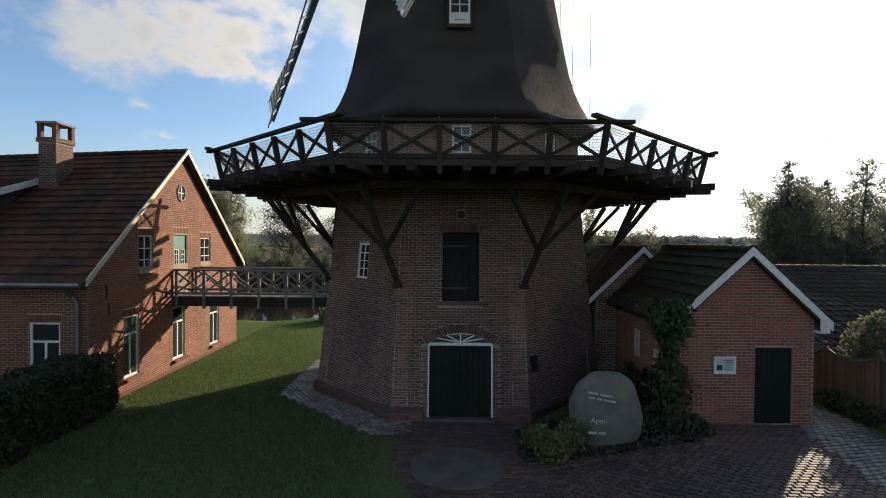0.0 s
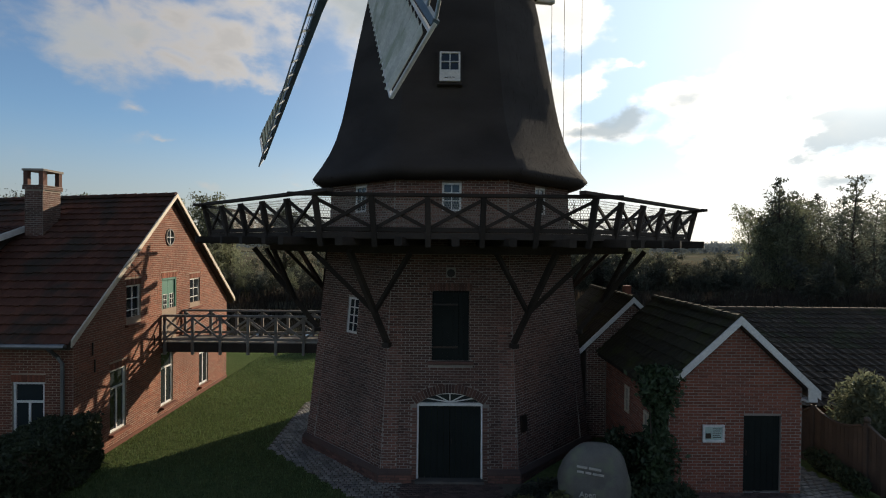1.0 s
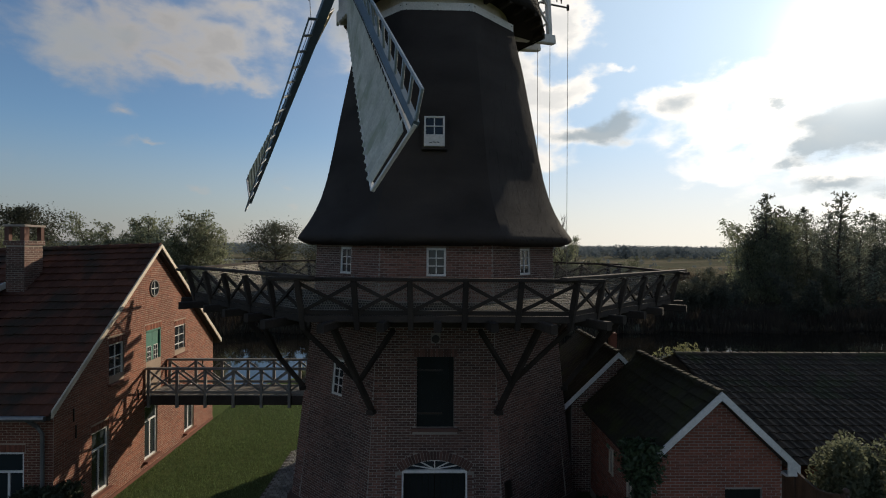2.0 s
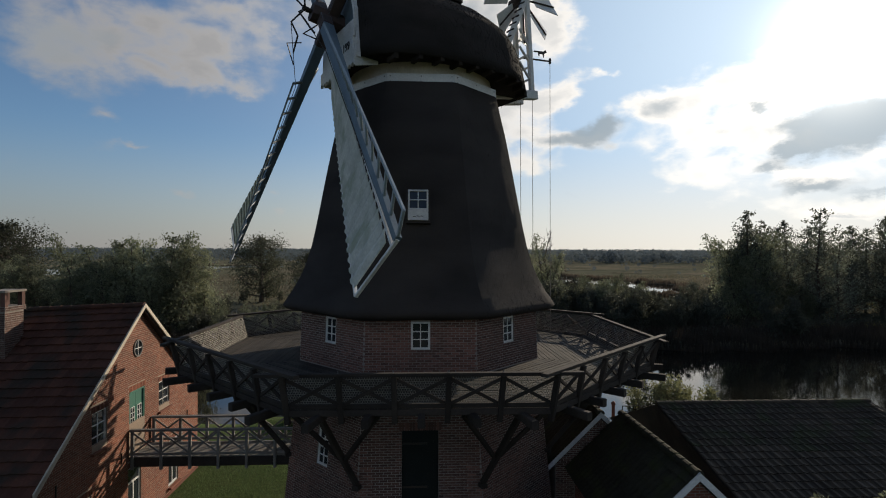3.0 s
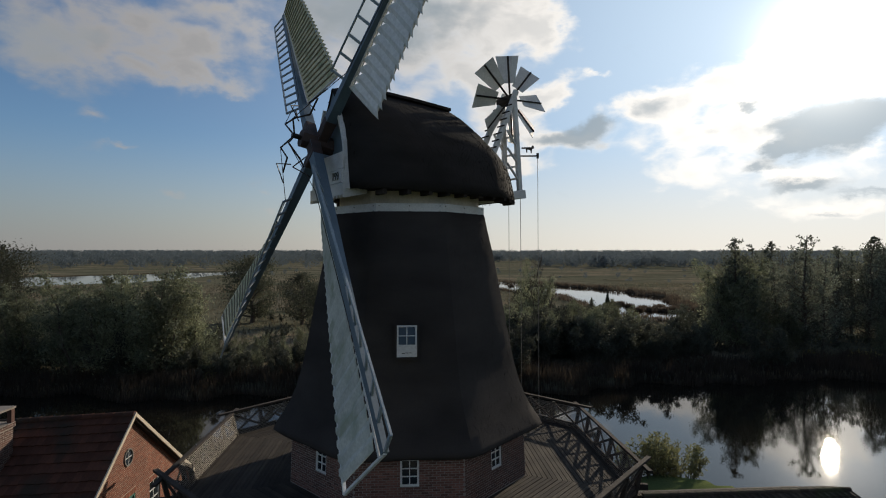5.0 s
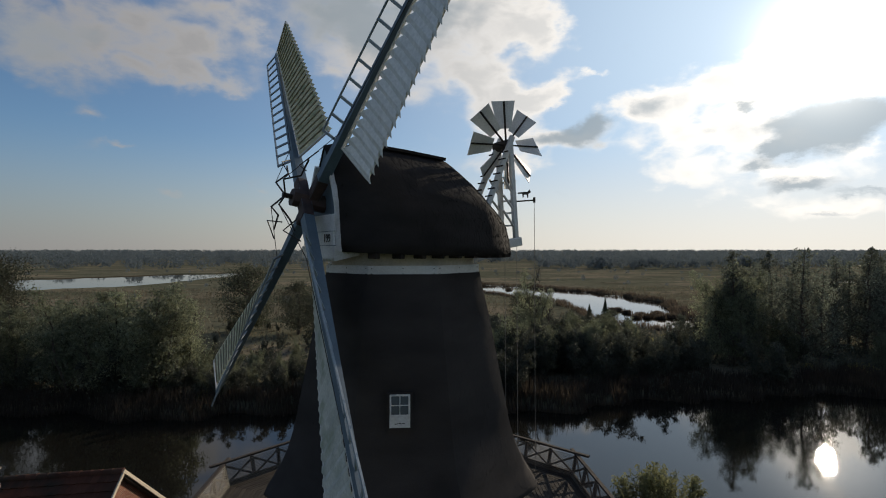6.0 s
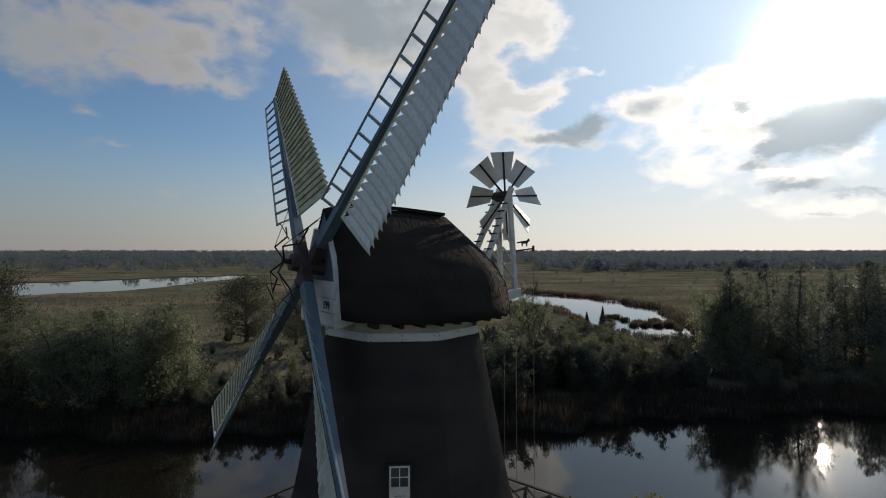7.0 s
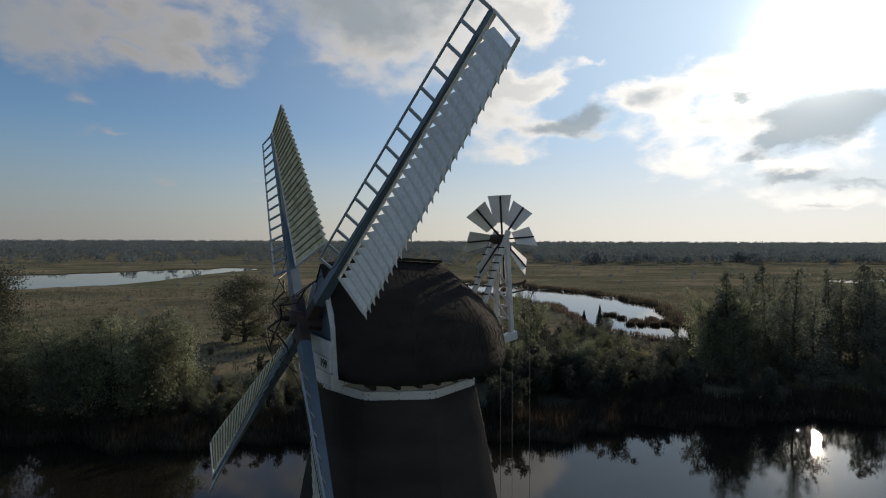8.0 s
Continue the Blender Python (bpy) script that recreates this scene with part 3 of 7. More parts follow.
# ---- masonry ----
def wall_panel(bm, O, U, V, N, edge, v0, v1, openings, depth):
    """The outer skin of a wall with openings (u0, u1, v0, v1) and their reveals. edge(v): the wall's two ends at the height v."""
    O, U, V, N = Vector(O), Vector(U), Vector(V), Vector(N)
    vs = sorted({v0, v1, *[o[2] for o in openings], *[o[3] for o in openings]})
    vs = [v for v in vs if v0 <= v <= v1]

    def at(u, v, d=0.0):
        return O + U * u + V * v - N * d

    for a, b in zip(vs, vs[1:]):
        holes = sorted((o[0], o[1]) for o in openings if o[2] <= a + 1e-6 and o[3] >= b - 1e-6)
        la, ra = edge(a)
        lb, rb = edge(b)
        left = (la, lb)
        for h0, h1 in holes + [(None, None)]:
            right = (ra, rb) if h0 is None else (h0, h0)
            q = [at(left[0], a), at(right[0], a), at(right[1], b), at(left[1], b)]
            if (q[2] - q[3]).length < 1e-4:
                q = q[:3]
            bm.faces.new([bm.verts.new(p) for p in q])
            left = (h1, h1)
    for u0, u1, a, b in openings:
        c = [(u0, a), (u1, a), (u1, b), (u0, b)]
        for (p, q), (r, s) in zip(c, c[1:] + c[:1]):
            bm.faces.new([bm.verts.new(x) for x in (at(p, q), at(p, q, depth), at(r, s, depth), at(r, s))])


BRICK_L, BRICK_H, COURSE, STEP = 0.206, 0.055, 0.069, 0.219


def brickwork(wall, O, U, V, N, edge, v0, v1, openings, mat, patch=None, seed=1):
    """Bricks proud of a wall in running bond. patch: (u0, u1, v0, v1), the stretch whose bricks are pieces of their own."""
    rng = random.Random(seed)
    O, U, V, N = Vector(O), Vector(U), Vector(V), Vector(N)
    verts, faces = [], []
    row = 0
    v = v0 + 0.012
    whole = None
    count = 0
    while v + BRICK_H < v1:
        mid = v + BRICK_H / 2
        l0, r0 = edge(v)
        l1, r1 = edge(v + BRICK_H)
        spans = [(max(l0, l1) + 0.006, min(r0, r1) - 0.006)]
        for a, b, c, d in openings:
            if c - 0.03 < mid < d + 0.03:
                nxt = []
                for p, q in spans:
                    if b <= p or a >= q:
                        nxt.append((p, q))
                    else:
                        if a - p > 0.02:
                            nxt.append((p, a))
                        if q - b > 0.02:
                            nxt.append((b, q))
                spans = nxt
        u = math.floor(l0 / STEP) * STEP + (row % 2) * STEP / 2 - STEP
        while u < r0 + STEP:
            for p, q in spans:
                a, b = max(u, p), min(u + BRICK_L, q)
                if b - a < 0.03:
                    continue
                out = 0.005 + rng.uniform(-0.003, 0.003)
                dz = rng.uniform(-0.002, 0.002)
                own = patch and b - a > BRICK_L - 0.001 and patch[0] < a and b < patch[1] and patch[2] < v < patch[3] and count < 300
                if own:
                    if whole is None:
                        bmw = B()
                        box(bmw, 0, BRICK_L, -0.01, 0.012, 0, BRICK_H)
                        whole = mesh_of("brick", bmw, mat)
                    ob = new("brick", whole)
                    ob.parent = wall
                    ob.matrix_parent_inverse = Matrix()
                    rot = Matrix((U, -N, V)).transposed().to_4x4()
                    ob.matrix_basis = Matrix.Translation(O + U * a + V * (v + dz) + N * (out - 0.010)) @ rot
                    count += 1
                    continue
                k = len(verts)
                for d in (-0.004, out):
                    for uu, vv in ((a, v + dz), (b, v + dz), (b, v + dz + BRICK_H), (a, v + dz + BRICK_H)):
                        c = 0.004 if d > 0 else 0.0
                        uu += c if uu == a else -c
                        verts.append(O + U * uu + V * vv + N * d)
                for f in ((4, 5, 6, 7), (0, 1, 5, 4), (1, 2, 6, 5), (2, 3, 7, 6), (3, 0, 4, 7)):
                    faces.append([k + i for i in f])
            u += STEP
        v += COURSE
        row += 1
    ob = raw("brickwork", verts, faces, mat, None, kind="stuff")
    ob.parent = wall
    return ob


def soldier_arch(wall, O, U, V, N, cu, spring, half, rise, height, mat, out=0.012):
    """Upright bricks round a segmental arch; rise 0 gives a flat lintel."""
    O, U, V, N = Vector(O), Vector(U), Vector(V), Vector(N)
    bm = B()
    n = max(5, int(round(2 * half / 0.072)))
    if rise > 0:
        R = (half * half + rise * rise) / (2 * rise)
        full = math.asin(half / R)
        c = spring + rise - R
    for i in range(n):
        a, b = (i + 0.07) / n * 2 - 1, (i + 0.93) / n * 2 - 1
        if rise > 0:
            q = [(cu + r * math.sin(full * s), c + r * math.cos(full * s)) for r, s in ((R, a), (R, b), (R + height, b), (R + height, a))]
        else:
            q = [(cu + half * a, spring), (cu + half * b, spring), (cu + half * b * 1.02, spring + height), (cu + half * a * 1.02, spring + height)]
        slab(bm, [O + U * x + V * y - N * 0.01 for x, y in q], N * (0.01 + out + 0.003 * ((i * 7) % 3 - 1)))
    ob = part("brick_arch", bm, mat, None)
    ob.parent = wall
    return ob


def casement(owner, O, U, V, N, w, h, cols, rows, mat, name="window", bar=0.028, rim=0.06, thick=0.06, transom=0.0, label="white painted window with glazing bars"):
    """A window whose lower left corner on the wall is O: its frame, each glazing bar and each pane."""
    O, U, V, N = Vector(O), Vector(U), Vector(V), Vector(N)

    def at(u, v, d=0.0):
        return O + U * u + V * v + N * d

    bm = B()
    for p, q in (((0, rim / 2), (w, rim / 2)), ((0, h - rim / 2), (w, h - rim / 2))):
        beam(bm, at(*p), at(*q), thick, rim, V)
    for u in (rim / 2, w - rim / 2):
        beam(bm, at(u, rim), at(u, h - rim), thick, rim, U)
    fr = part(name, bm, mat, owner, label)
    us = [rim + (w - 2 * rim) * i / cols for i in range(cols + 1)]
    top = h - rim
    vs = [rim + (top - rim) * i / rows for i in range(rows + 1)]
    if transom:
        vs = [rim, transom, top]
    for u in us[1:-1]:
        bm = B()
        beam(bm, at(u, rim, 0.004), at(u, transom or top, 0.004), thick * 0.6, bar * (2.2 if transom else 1), U)
        part("glazing_bar", bm, mat, fr).matrix_parent_inverse = Matrix()
    for v in vs[1:-1]:
        bm = B()
        beam(bm, at(rim, v, 0.007), at(w - rim, v, 0.007), thick * 0.6, bar * (2.2 if transom else 1), V)
        part("glazing_bar", bm, mat, fr).matrix_parent_inverse = Matrix()
    for i in range(cols):
        for j in range(len(vs) - 1):
            ua, ub = us[i], us[i + 1]
            if transom and j == 1:
                if i:
                    continue
                ub = us[-1]
            bm = B()
            slab(bm, [at(ua, vs[j], -0.012), at(ub, vs[j], -0.012), at(ub, vs[j + 1], -0.012), at(ua, vs[j + 1], -0.012)], N * 0.006)
            part("pane", bm, GLASS, fr).matrix_parent_inverse = Matrix()
    return fr


# ---- the windmill ----
C8 = math.cos(math.pi / 8)
T8 = math.tan(math.pi / 8)


def octagon(a, z):
    """Corners of the octagon with the apothem a; the side 0 faces -y, then on to the right."""
    return [Vector((a / C8 * math.cos(radians(-112.5 + 45 * i)), a / C8 * math.sin(radians(-112.5 + 45 * i)), z)) for i in range(8)]


def face_axes(i, a0, z0, a1, z1):
    """Origin, sideways, upward and outward axes of side i of a tapering octagon."""
    ang = radians(-90 + 45 * i)
    n = Vector((math.cos(ang), math.sin(ang), 0))
    U = Vector((-math.sin(ang), math.cos(ang), 0))
    V = (n * (a1 - a0) + Vector((0, 0, z1 - z0)))
    length = V.length
    V.normalize()
    return n * a0 + Vector((0, 0, z0)), U, V, U.cross(V), length


mill = thing("windmill", "large octagonal gallery windmill, brick base below black thatch", "windmill")
A0, A1, A2 = 4.40, 3.80, 3.74          # apothems at the ground, the deck and under the thatch
Z1, Z2 = 6.46, 8.25
CAP_A = radians(30.2)
FWD = Vector((-math.cos(CAP_A), -math.sin(CAP_A), 0))
SIDE = Vector((math.sin(CAP_A), -math.cos(CAP_A), 0))
UPZ = Vector((0, 0, 1))


def mill_walls():
    door = (-0.87, 0.87, 0.06, 2.34)
    loft = (-0.50, 0.50, 3.15, 5.02)
    todo = []
    bm = B()
    for i in range(8):
        O, U, V, N, ln = face_axes(i, A0, 0, A1, Z1)
        k = (A0 - A1) / ln
        holes = [door, loft] if i == 0 else ([(-0.27, 0.27, 3.66, 4.70)] if i == 7 else [])
        edge = lambda v, k=k: (-(A0 - k * v) * T8, (A0 - k * v) * T8)
        wall_panel(bm, O, U, V, N, edge, 0, ln, holes, 0.22)
        todo.append((i, O, U, V, N, edge, ln, holes))
    for i in range(8):
        O, U, V, N, ln = face_axes(i, A1, Z1, A2, Z2)
        k = (A1 - A2) / ln
        holes = [(-0.27, 0.27, 0.72, 1.50)] if i in (0, 1, 7) else []
        edge = lambda v, k=k: (-(A1 - k * v) * T8, (A1 - k * v) * T8)
        wall_panel(bm, O, U, V, N, edge, 0, ln, holes, 0.18)
        todo.append((i + 8, O, U, V, N, edge, ln, holes))
    wall = part("wall", bm, MORTAR_DARK, mill, "dark red-brown brickwork with pale joints")
    wall.matrix_parent_inverse = Matrix()
    for i, O, U, V, N, edge, ln, holes in todo:
        if i % 8 in (0, 1, 2, 6, 7):
            blocks = list(holes)
            if i == 0:
                blocks[0] = (-1.05, 1.05, 0.0, 2.0)
                Ra = (0.90 ** 2 + 0.30 ** 2) / 0.60
                for k in range(20):
                    va = 2.0 + k * 0.03
                    d2 = (Ra + 0.235) ** 2 - (va + 0.015 - (2.30 - Ra)) ** 2
                    if d2 > 0:
                        hb = min(math.sqrt(d2), 0.92 + (va - 1.985) * 0.75)
                        blocks.append((-hb, hb, va + 0.03, va))
                blocks += [(-0.13, 0.13, 5.38, 5.64), (-0.6, 0.6, 3.02, 3.15)]
            brickwork(wall, O, U, V, N, edge, 0.34 if i < 8 else 0.02, ln, blocks, BRICK_MILL, (-1.75, 1.75, 2.6, 4.9) if i == 0 else None, 10 + i)
    # the front: arch, spandrels, lintel, sill, round hole
    i, O, U, V, N, edge, ln, holes = todo[0]
    soldier_arch(wall, O, U, V, N, 0, 2.0, 0.90, 0.30, 0.23, BRICK_MILL)
    bm = B()
    for s in (-1, 1):
        R = (0.87 ** 2 + 0.30 ** 2) / 0.60
        pts = [(s * 0.87, 2.36)] + [(s * 0.87 * t, 2.0 + 0.30 - R + math.sqrt(R * R - (0.87 * t) ** 2)) for t in (1.0, 0.8, 0.6, 0.4, 0.2, 0.0)] + [(0, 2.36)]
        slab(bm, [O + U * u + V * v - N * 0.12 for u, v in pts], N * 0.121)
    part("spandrel", bm, MORTAR_DARK, wall)
    for u0, u1 in ((-1.05, -0.88), (0.88, 1.05)):
        bm = B()
        for j in range(int(1.93 / COURSE)):
            o = 0.0 if j % 2 else 0.05
            a, b = (u0 + o, u1) if u0 < 0 else (u0, u1 - o)
            slab(bm, [O + U * a + V * (0.36 + j * COURSE - 0.3) - N * 0.01, O + U * b + V * (0.36 + j * COURSE - 0.3) - N * 0.01, O + U * b + V * (0.36 + j * COURSE - 0.3 + BRICK_H) - N * 0.01, O + U * a + V * (0.36 + j * COURSE - 0.3 + BRICK_H) - N * 0.01], N * (0.02 + 0.003 * (j % 3)))
        part("door_jamb", bm, BRICK_MILL, wall, kind="stuff")
    soldier_arch(wall, O, U, V, N, 0, 5.02, 0.58, 0.0, 0.22, BRICK_MILL)
    bm = B()
    beam(bm, O - U * 0.62 + V * 3.10 + N * 0.03, O + U * 0.62 + V * 3.10 + N * 0.03, 0.16, 0.09, V)
    part("sill", bm, BRICK_MILL, wall)
    # a black disc on the wall stands for the hole's dark inside
    bm = B()
    tube(bm, [O + V * 5.5 + N * 0.006, O + V * 5.5 + N * 0.022], 0.11, 14)
    part("round_hole_disc", bm, IRON, wall, "black disc for the dark of a round blind hole")
    # corner piers
    for i in range(8):
        bm = B()
        for (a, z, a2, z2, w) in ((A0 + 0.035, 0, A1 + 0.030, Z1 - 0.5, 0.42),):
            c0, c1 = octagon(a, z)[i], octagon(a2, z2)[i]
            t0 = Vector((-c0.y, c0.x, 0)).normalized()
            p0 = octagon(a, z)
            p1 = octagon(a2, z2)
            l0 = (p0[i - 1] - p0[i]).normalized() * w
            r0 = (p0[(i + 1) % 8] - p0[i]).normalized() * w
            ring0 = [c0 + l0, c0, c0 + r0]
            ring1 = [c1 + l0 * 0.93, c1, c1 + r0 * 0.93]
            inn = -Vector((c0.x, c0.y, 0)).normalized() * 0.12
            va = [bm.verts.new(p) for p in ring0 + [p + inn for p in ring0[::-1]]]
            vb = [bm.verts.new(p) for p in ring1 + [p + inn for p in ring1[::-1]]]
            for j in range(6):
                bm.faces.new((va[j], va[(j + 1) % 6], vb[(j + 1) % 6], vb[j]))
            bm.faces.new(vb)
        pier = part("corner_pier", bm, MORTAR_DARK, mill)
        if i in (0, 1, 7, 2):
            for s in (-1, 1):
                f = i if s > 0 else (i - 1) % 8
                O2, U2, V2, N2, ln2 = face_axes(f, A0 + 0.035, 0, A1 + 0.030, Z1 - 0.5)
                kk = (A0 - A1) / ln2
                if s > 0:
                    ed = lambda v, kk=kk: (-(A0 + 0.035 - kk * v) * T8, -(A0 + 0.035 - kk * v) * T8 + 0.425)
                else:
                    ed = lambda v, kk=kk: ((A0 + 0.035 - kk * v) * T8 - 0.425, (A0 + 0.035 - kk * v) * T8)
                brickwork(pier, O2, U2, V2, N2, ed, 0.34, ln2, [(-0.87, 0.87, 0, 2.5)] if f == 0 else [], BRICK_MILL, None, 40 + i * 2 + s)
    # plinth course
    bm = B()
    lo, mid, hi = octagon(A0 + 0.14, -0.25), octagon(A0 + 0.13, 0.26), octagon(A0 + 0.03, 0.36)
    for i in range(8):
        j = (i + 1) % 8
        if i == 0:
            for r0, r1 in ((0.0, 0.235), (0.765, 1.0)):
                q = [(lo[0].lerp(lo[1], t), mid[0].lerp(mid[1], t), hi[0].lerp(hi[1], t)) for t in (r0, r1)]
                for m_ in (0, 1):
                    bm.faces.new([bm.verts.new(p) for p in (q[0][m_], q[1][m_], q[1][m_ + 1], q[0][m_ + 1])])
        else:
            bm.faces.new([bm.verts.new(p) for p in (lo[i], lo[j], mid[j], mid[i])])
            bm.faces.new([bm.verts.new(p) for p in (mid[i], mid[j], hi[j], hi[i])])
    pl = part("plinth", bm, PLINTH, mill, "projecting brick plinth")
    for i in (0, 1, 2, 6, 7):
        O3, U3, V3, N3, ln3 = face_axes(i, A0 + 0.14, -0.25, A0 + 0.13, 0.26)
        brickwork(pl, O3, U3, V3, N3, lambda v: (-(A0 + 0.135) * T8, (A0 + 0.135) * T8), 0.2, ln3 + 0.02, [(-1.0, 1.0, 0, 1)] if i == 0 else [], BRICK_MILL, None, 60 + i)
    return todo


def mill_openings(todo):
    i, O, U, V, N, edge, ln, holes = todo[0]

    def at(u, v, d=0.0):
        return O + U * u + V * v + N * d
    # double door with a white rim and a fanlight
    bm = B()
    for u in (-0.85, 0.85):
        beam(bm, at(u, 0.06, -0.05), at(u, 2.02, -0.05), 0.08, 0.045, U)
    beam(bm, at(-0.87, 2.0, -0.045), at(0.87, 2.0, -0.045), 0.09, 0.085, V)
    door = part("door_frame", bm, WHITE, mill, "white painted door frame below a fanlight")
    for s in (-1, 1):
        for k in range(5):
            bm = B()
            a, b = sorted((s * (0.006 + k * 0.163), s * (0.006 + (k + 1) * 0.163 - 0.006)))
            slab(bm, [at(a, 0.08, -0.12), at(b, 0.08, -0.12), at(b, 1.955, -0.12), at(a, 1.955, -0.12)], N * 0.035)
            part("door_board", bm, DARK_GREEN, door, "dark green closed door board")
    bm = B()
    beam(bm, at(0.05, 0.95, -0.07), at(0.05, 1.10, -0.07), 0.02, 0.02, N)
    part("door_handle", bm, IRON, door)
    bm = B()
    arc = [(0.85 * math.sin(t), 2.04 + 0.25 * math.cos(t)) for t in np.linspace(-math.pi / 2, math.pi / 2, 15)]
    sweep(bm, [at(*p, -0.06) for p in arc], 0.05, 0.03, N)
    part("fanlight_rim", bm, WHITE, door)
    for t in (-60, -30, 0, 30, 60):
        bm = B()
        beam(bm, at(0.0, 2.05, -0.055), at(0.84 * math.sin(radians(t)), 2.05 + 0.24 * math.cos(radians(t)), -0.055), 0.03, 0.022, N)
        part("fanlight_bar", bm, WHITE, door)
    bm = B()
    slab(bm, [at(u, v, -0.10) for u, v in arc], N * 0.008)
    part("pane", bm, GLASS, door)
    bm = B()
    beam(bm, at(-0.9, 0.02, 0.05), at(0.9, 0.02, 0.05), 0.34, 0.12, V)
    part("doorstep", bm, MILLSTONE, mill, "worn stone doorstep")
    # boarded loft door
    bm = B()
    slab(bm, [at(-0.5, 3.16, -0.16), at(0.5, 3.16, -0.16), at(0.5, 5.01, -0.16), at(-0.5, 5.01, -0.16)], N * 0.03)
    loft = part("loft_door", bm, DARK_GREEN, mill, "closed dark boarded loading door")
    for k in range(7):
        bm = B()
        a = -0.5 + k / 7
        slab(bm, [at(a + 0.004, 3.16, -0.129), at(a + 1 / 7 - 0.004, 3.16, -0.129), at(a + 1 / 7 - 0.004, 5.01, -0.129), at(a + 0.004, 5.01, -0.129)], N * 0.04)
        part("board", bm, DARK_GREEN, loft)
    for v in (3.5, 4.65):
        bm = B()
        beam(bm, at(-0.49, v, -0.08), at(0.2, v, -0.08), 0.02, 0.05, V)
        part("hinge_strap", bm, IRON, loft)
    # small iron hatch by the corner
    i, O, U, V, N, edge, ln, holes = todo[1]
    bm = B()
    slab(bm, [O + U * u + V * v for u, v in ((-1.62, 1.25), (-1.36, 1.25), (-1.36, 1.68), (-1.62, 1.68))], N * 0.07)
    part("iron_hatch", bm, IRON, mill, "small dark iron hatch")
    # windows
    i, O, U, V, N, edge, ln, holes = todo[7]
    casement(mill, O - U * 0.27 + V * 3.66 - N * 0.06, U, V, N, 0.54, 1.04, 2, 4, WHITE)
    for k in (8, 9, 15):
        i, O, U, V, N, edge, ln, holes = todo[k]
        casement(mill, O - U * 0.27 + V * 0.72 - N * 0.05, U, V, N, 0.54, 0.78, 2, 3, WHITE)


def thatch_tower():
    prof = [(3.70, 8.05), (3.98, 8.02), (4.24, 8.10), (4.34, 8.22), (4.28, 8.34), (4.06, 8.66), (3.84, 9.08), (3.66, 9.52), (3.50, 10.1), (3.38, 10.7), (3.27, 11.3), (3.13, 12.1), (2.98, 12.9), (2.83, 13.7), (2.66, 14.5), (2.54, 15.05)]
    bm = B()
    steps = (0.0, 0.12, 0.3, 0.5, 0.7, 0.88, 1.0)
    for i in range(8):
        rings = []
        for r, z in prof:
            base = octagon(r, z)
            ring = []
            for t in steps:
                p = base[i].lerp(base[(i + 1) % 8], t)
                k = noise.noise(p * 1.7) * 0.014 + noise.noise(p * 6.0) * 0.006
                d = Vector((p.x, p.y, 0)).normalized()
                edge_round = 0.035 if t in (0.0, 1.0) else 0.0
                ring.append(bm.verts.new(p + d * (k - edge_round) + Vector((0, 0, noise.noise(p * 2.3) * 0.04 if z < 8.4 else 0))))
            rings.append(ring)
        for a, b in zip(rings, rings[1:]):
            for k in range(len(steps) - 1):
                bm.faces.new((a[k], a[k + 1], b[k + 1], b[k]))
    bmesh.ops.remove_doubles(bm, verts=bm.verts[:], dist=0.008)
    for e in bm.edges:
        if len(e.link_faces) == 2 and e.calc_face_angle() > 0.5 and e.verts[0].co.z + e.verts[1].co.z > 16.9:
            e.smooth = False
    straw(part("thatch", bm, THATCH, mill, "steep black weathered thatch with flared skirt", smooth=True), 60, 0.080, 0.004, THATCH, 81)
    # the window in the thatch: casement above a white board
    O, U, V, N, ln = face_axes(0, 3.42, 10.75, 3.22, 11.75)
    O = O + N * 0.12 - U * 0.07
    fr = casement(mill, O - U * 0.30 + V * 0.32, U, V, N, 0.58, 0.60, 2, 2, WHITE, rim=0.05)
    bm = B()
    slab(bm, [O + U * u + V * v - N * 0.03 for u, v in ((-0.30, 0.02), (0.28, 0.02), (0.28, 0.32), (-0.30, 0.32))], N * 0.06)
    part("apron_board", bm, WHITE, fr, "white board below the window")
    bm = B()
    for u in (-0.12, -0.02, 0.08):
        beam(bm, O + U * (u - 0.03) + V * (0.12 + 0.02 * (u > -0.05)) + N * 0.035, O + U * (u + 0.05) + V * 0.13 + N * 0.035, 0.01, 0.02, V)
    part("ornament", bm, IRON, fr, "small dark painted flourish")
    bm = B()
    slab(bm, [O + U * u + V * v - N * 0.30 for u, v in ((-0.36, -0.06), (0.34, -0.06), (0.36, 0.98), (-0.38, 0.98))], N * 0.285)
    part("window_cheek", bm, THATCH, mill)
    # white collar and round curb
    bm = B()
    r0, r1 = octagon(2.50, 14.98), octagon(2.50, 15.30)
    q0, q1 = octagon(2.42, 14.98), octagon(2.42, 15.30)
    for i in range(8):
        j = (i + 1) % 8
        for f in ((r0[i], r0[j], r1[j], r1[i]), (r1[i], r1[j], q1[j], q1[i]), (q0[i], q0[j], r0[j], r0[i])):
            bm.faces.new([bm.verts.new(p) for p in f])
    collar = part("collar", bm, WHITE, mill, "white octagonal boards below the cap")
    for i in (0, 1, 7):
        for t in (0.05, 0.5, 0.95):
            for dz in (0.08, 0.24):
                p = r0[i].lerp(r0[(i + 1) % 8], t) + Vector((0, 0, dz))
                d = Vector((p.x, p.y, 0)).normalized()
                bm = B()
                tube(bm, [p - d * 0.01, p + d * 0.012], 0.018, 6)
                part("bolt", bm, IRON, collar)
    bm = B()
    tube(bm, [(0, 0, 15.20), (0, 0, 15.80)], 2.44, 48)
    part("curb", bm, CREAM, mill, "round pale painted curb ring", smooth=False)


todo = mill_walls()
mill_openings(todo)
thatch_tower()


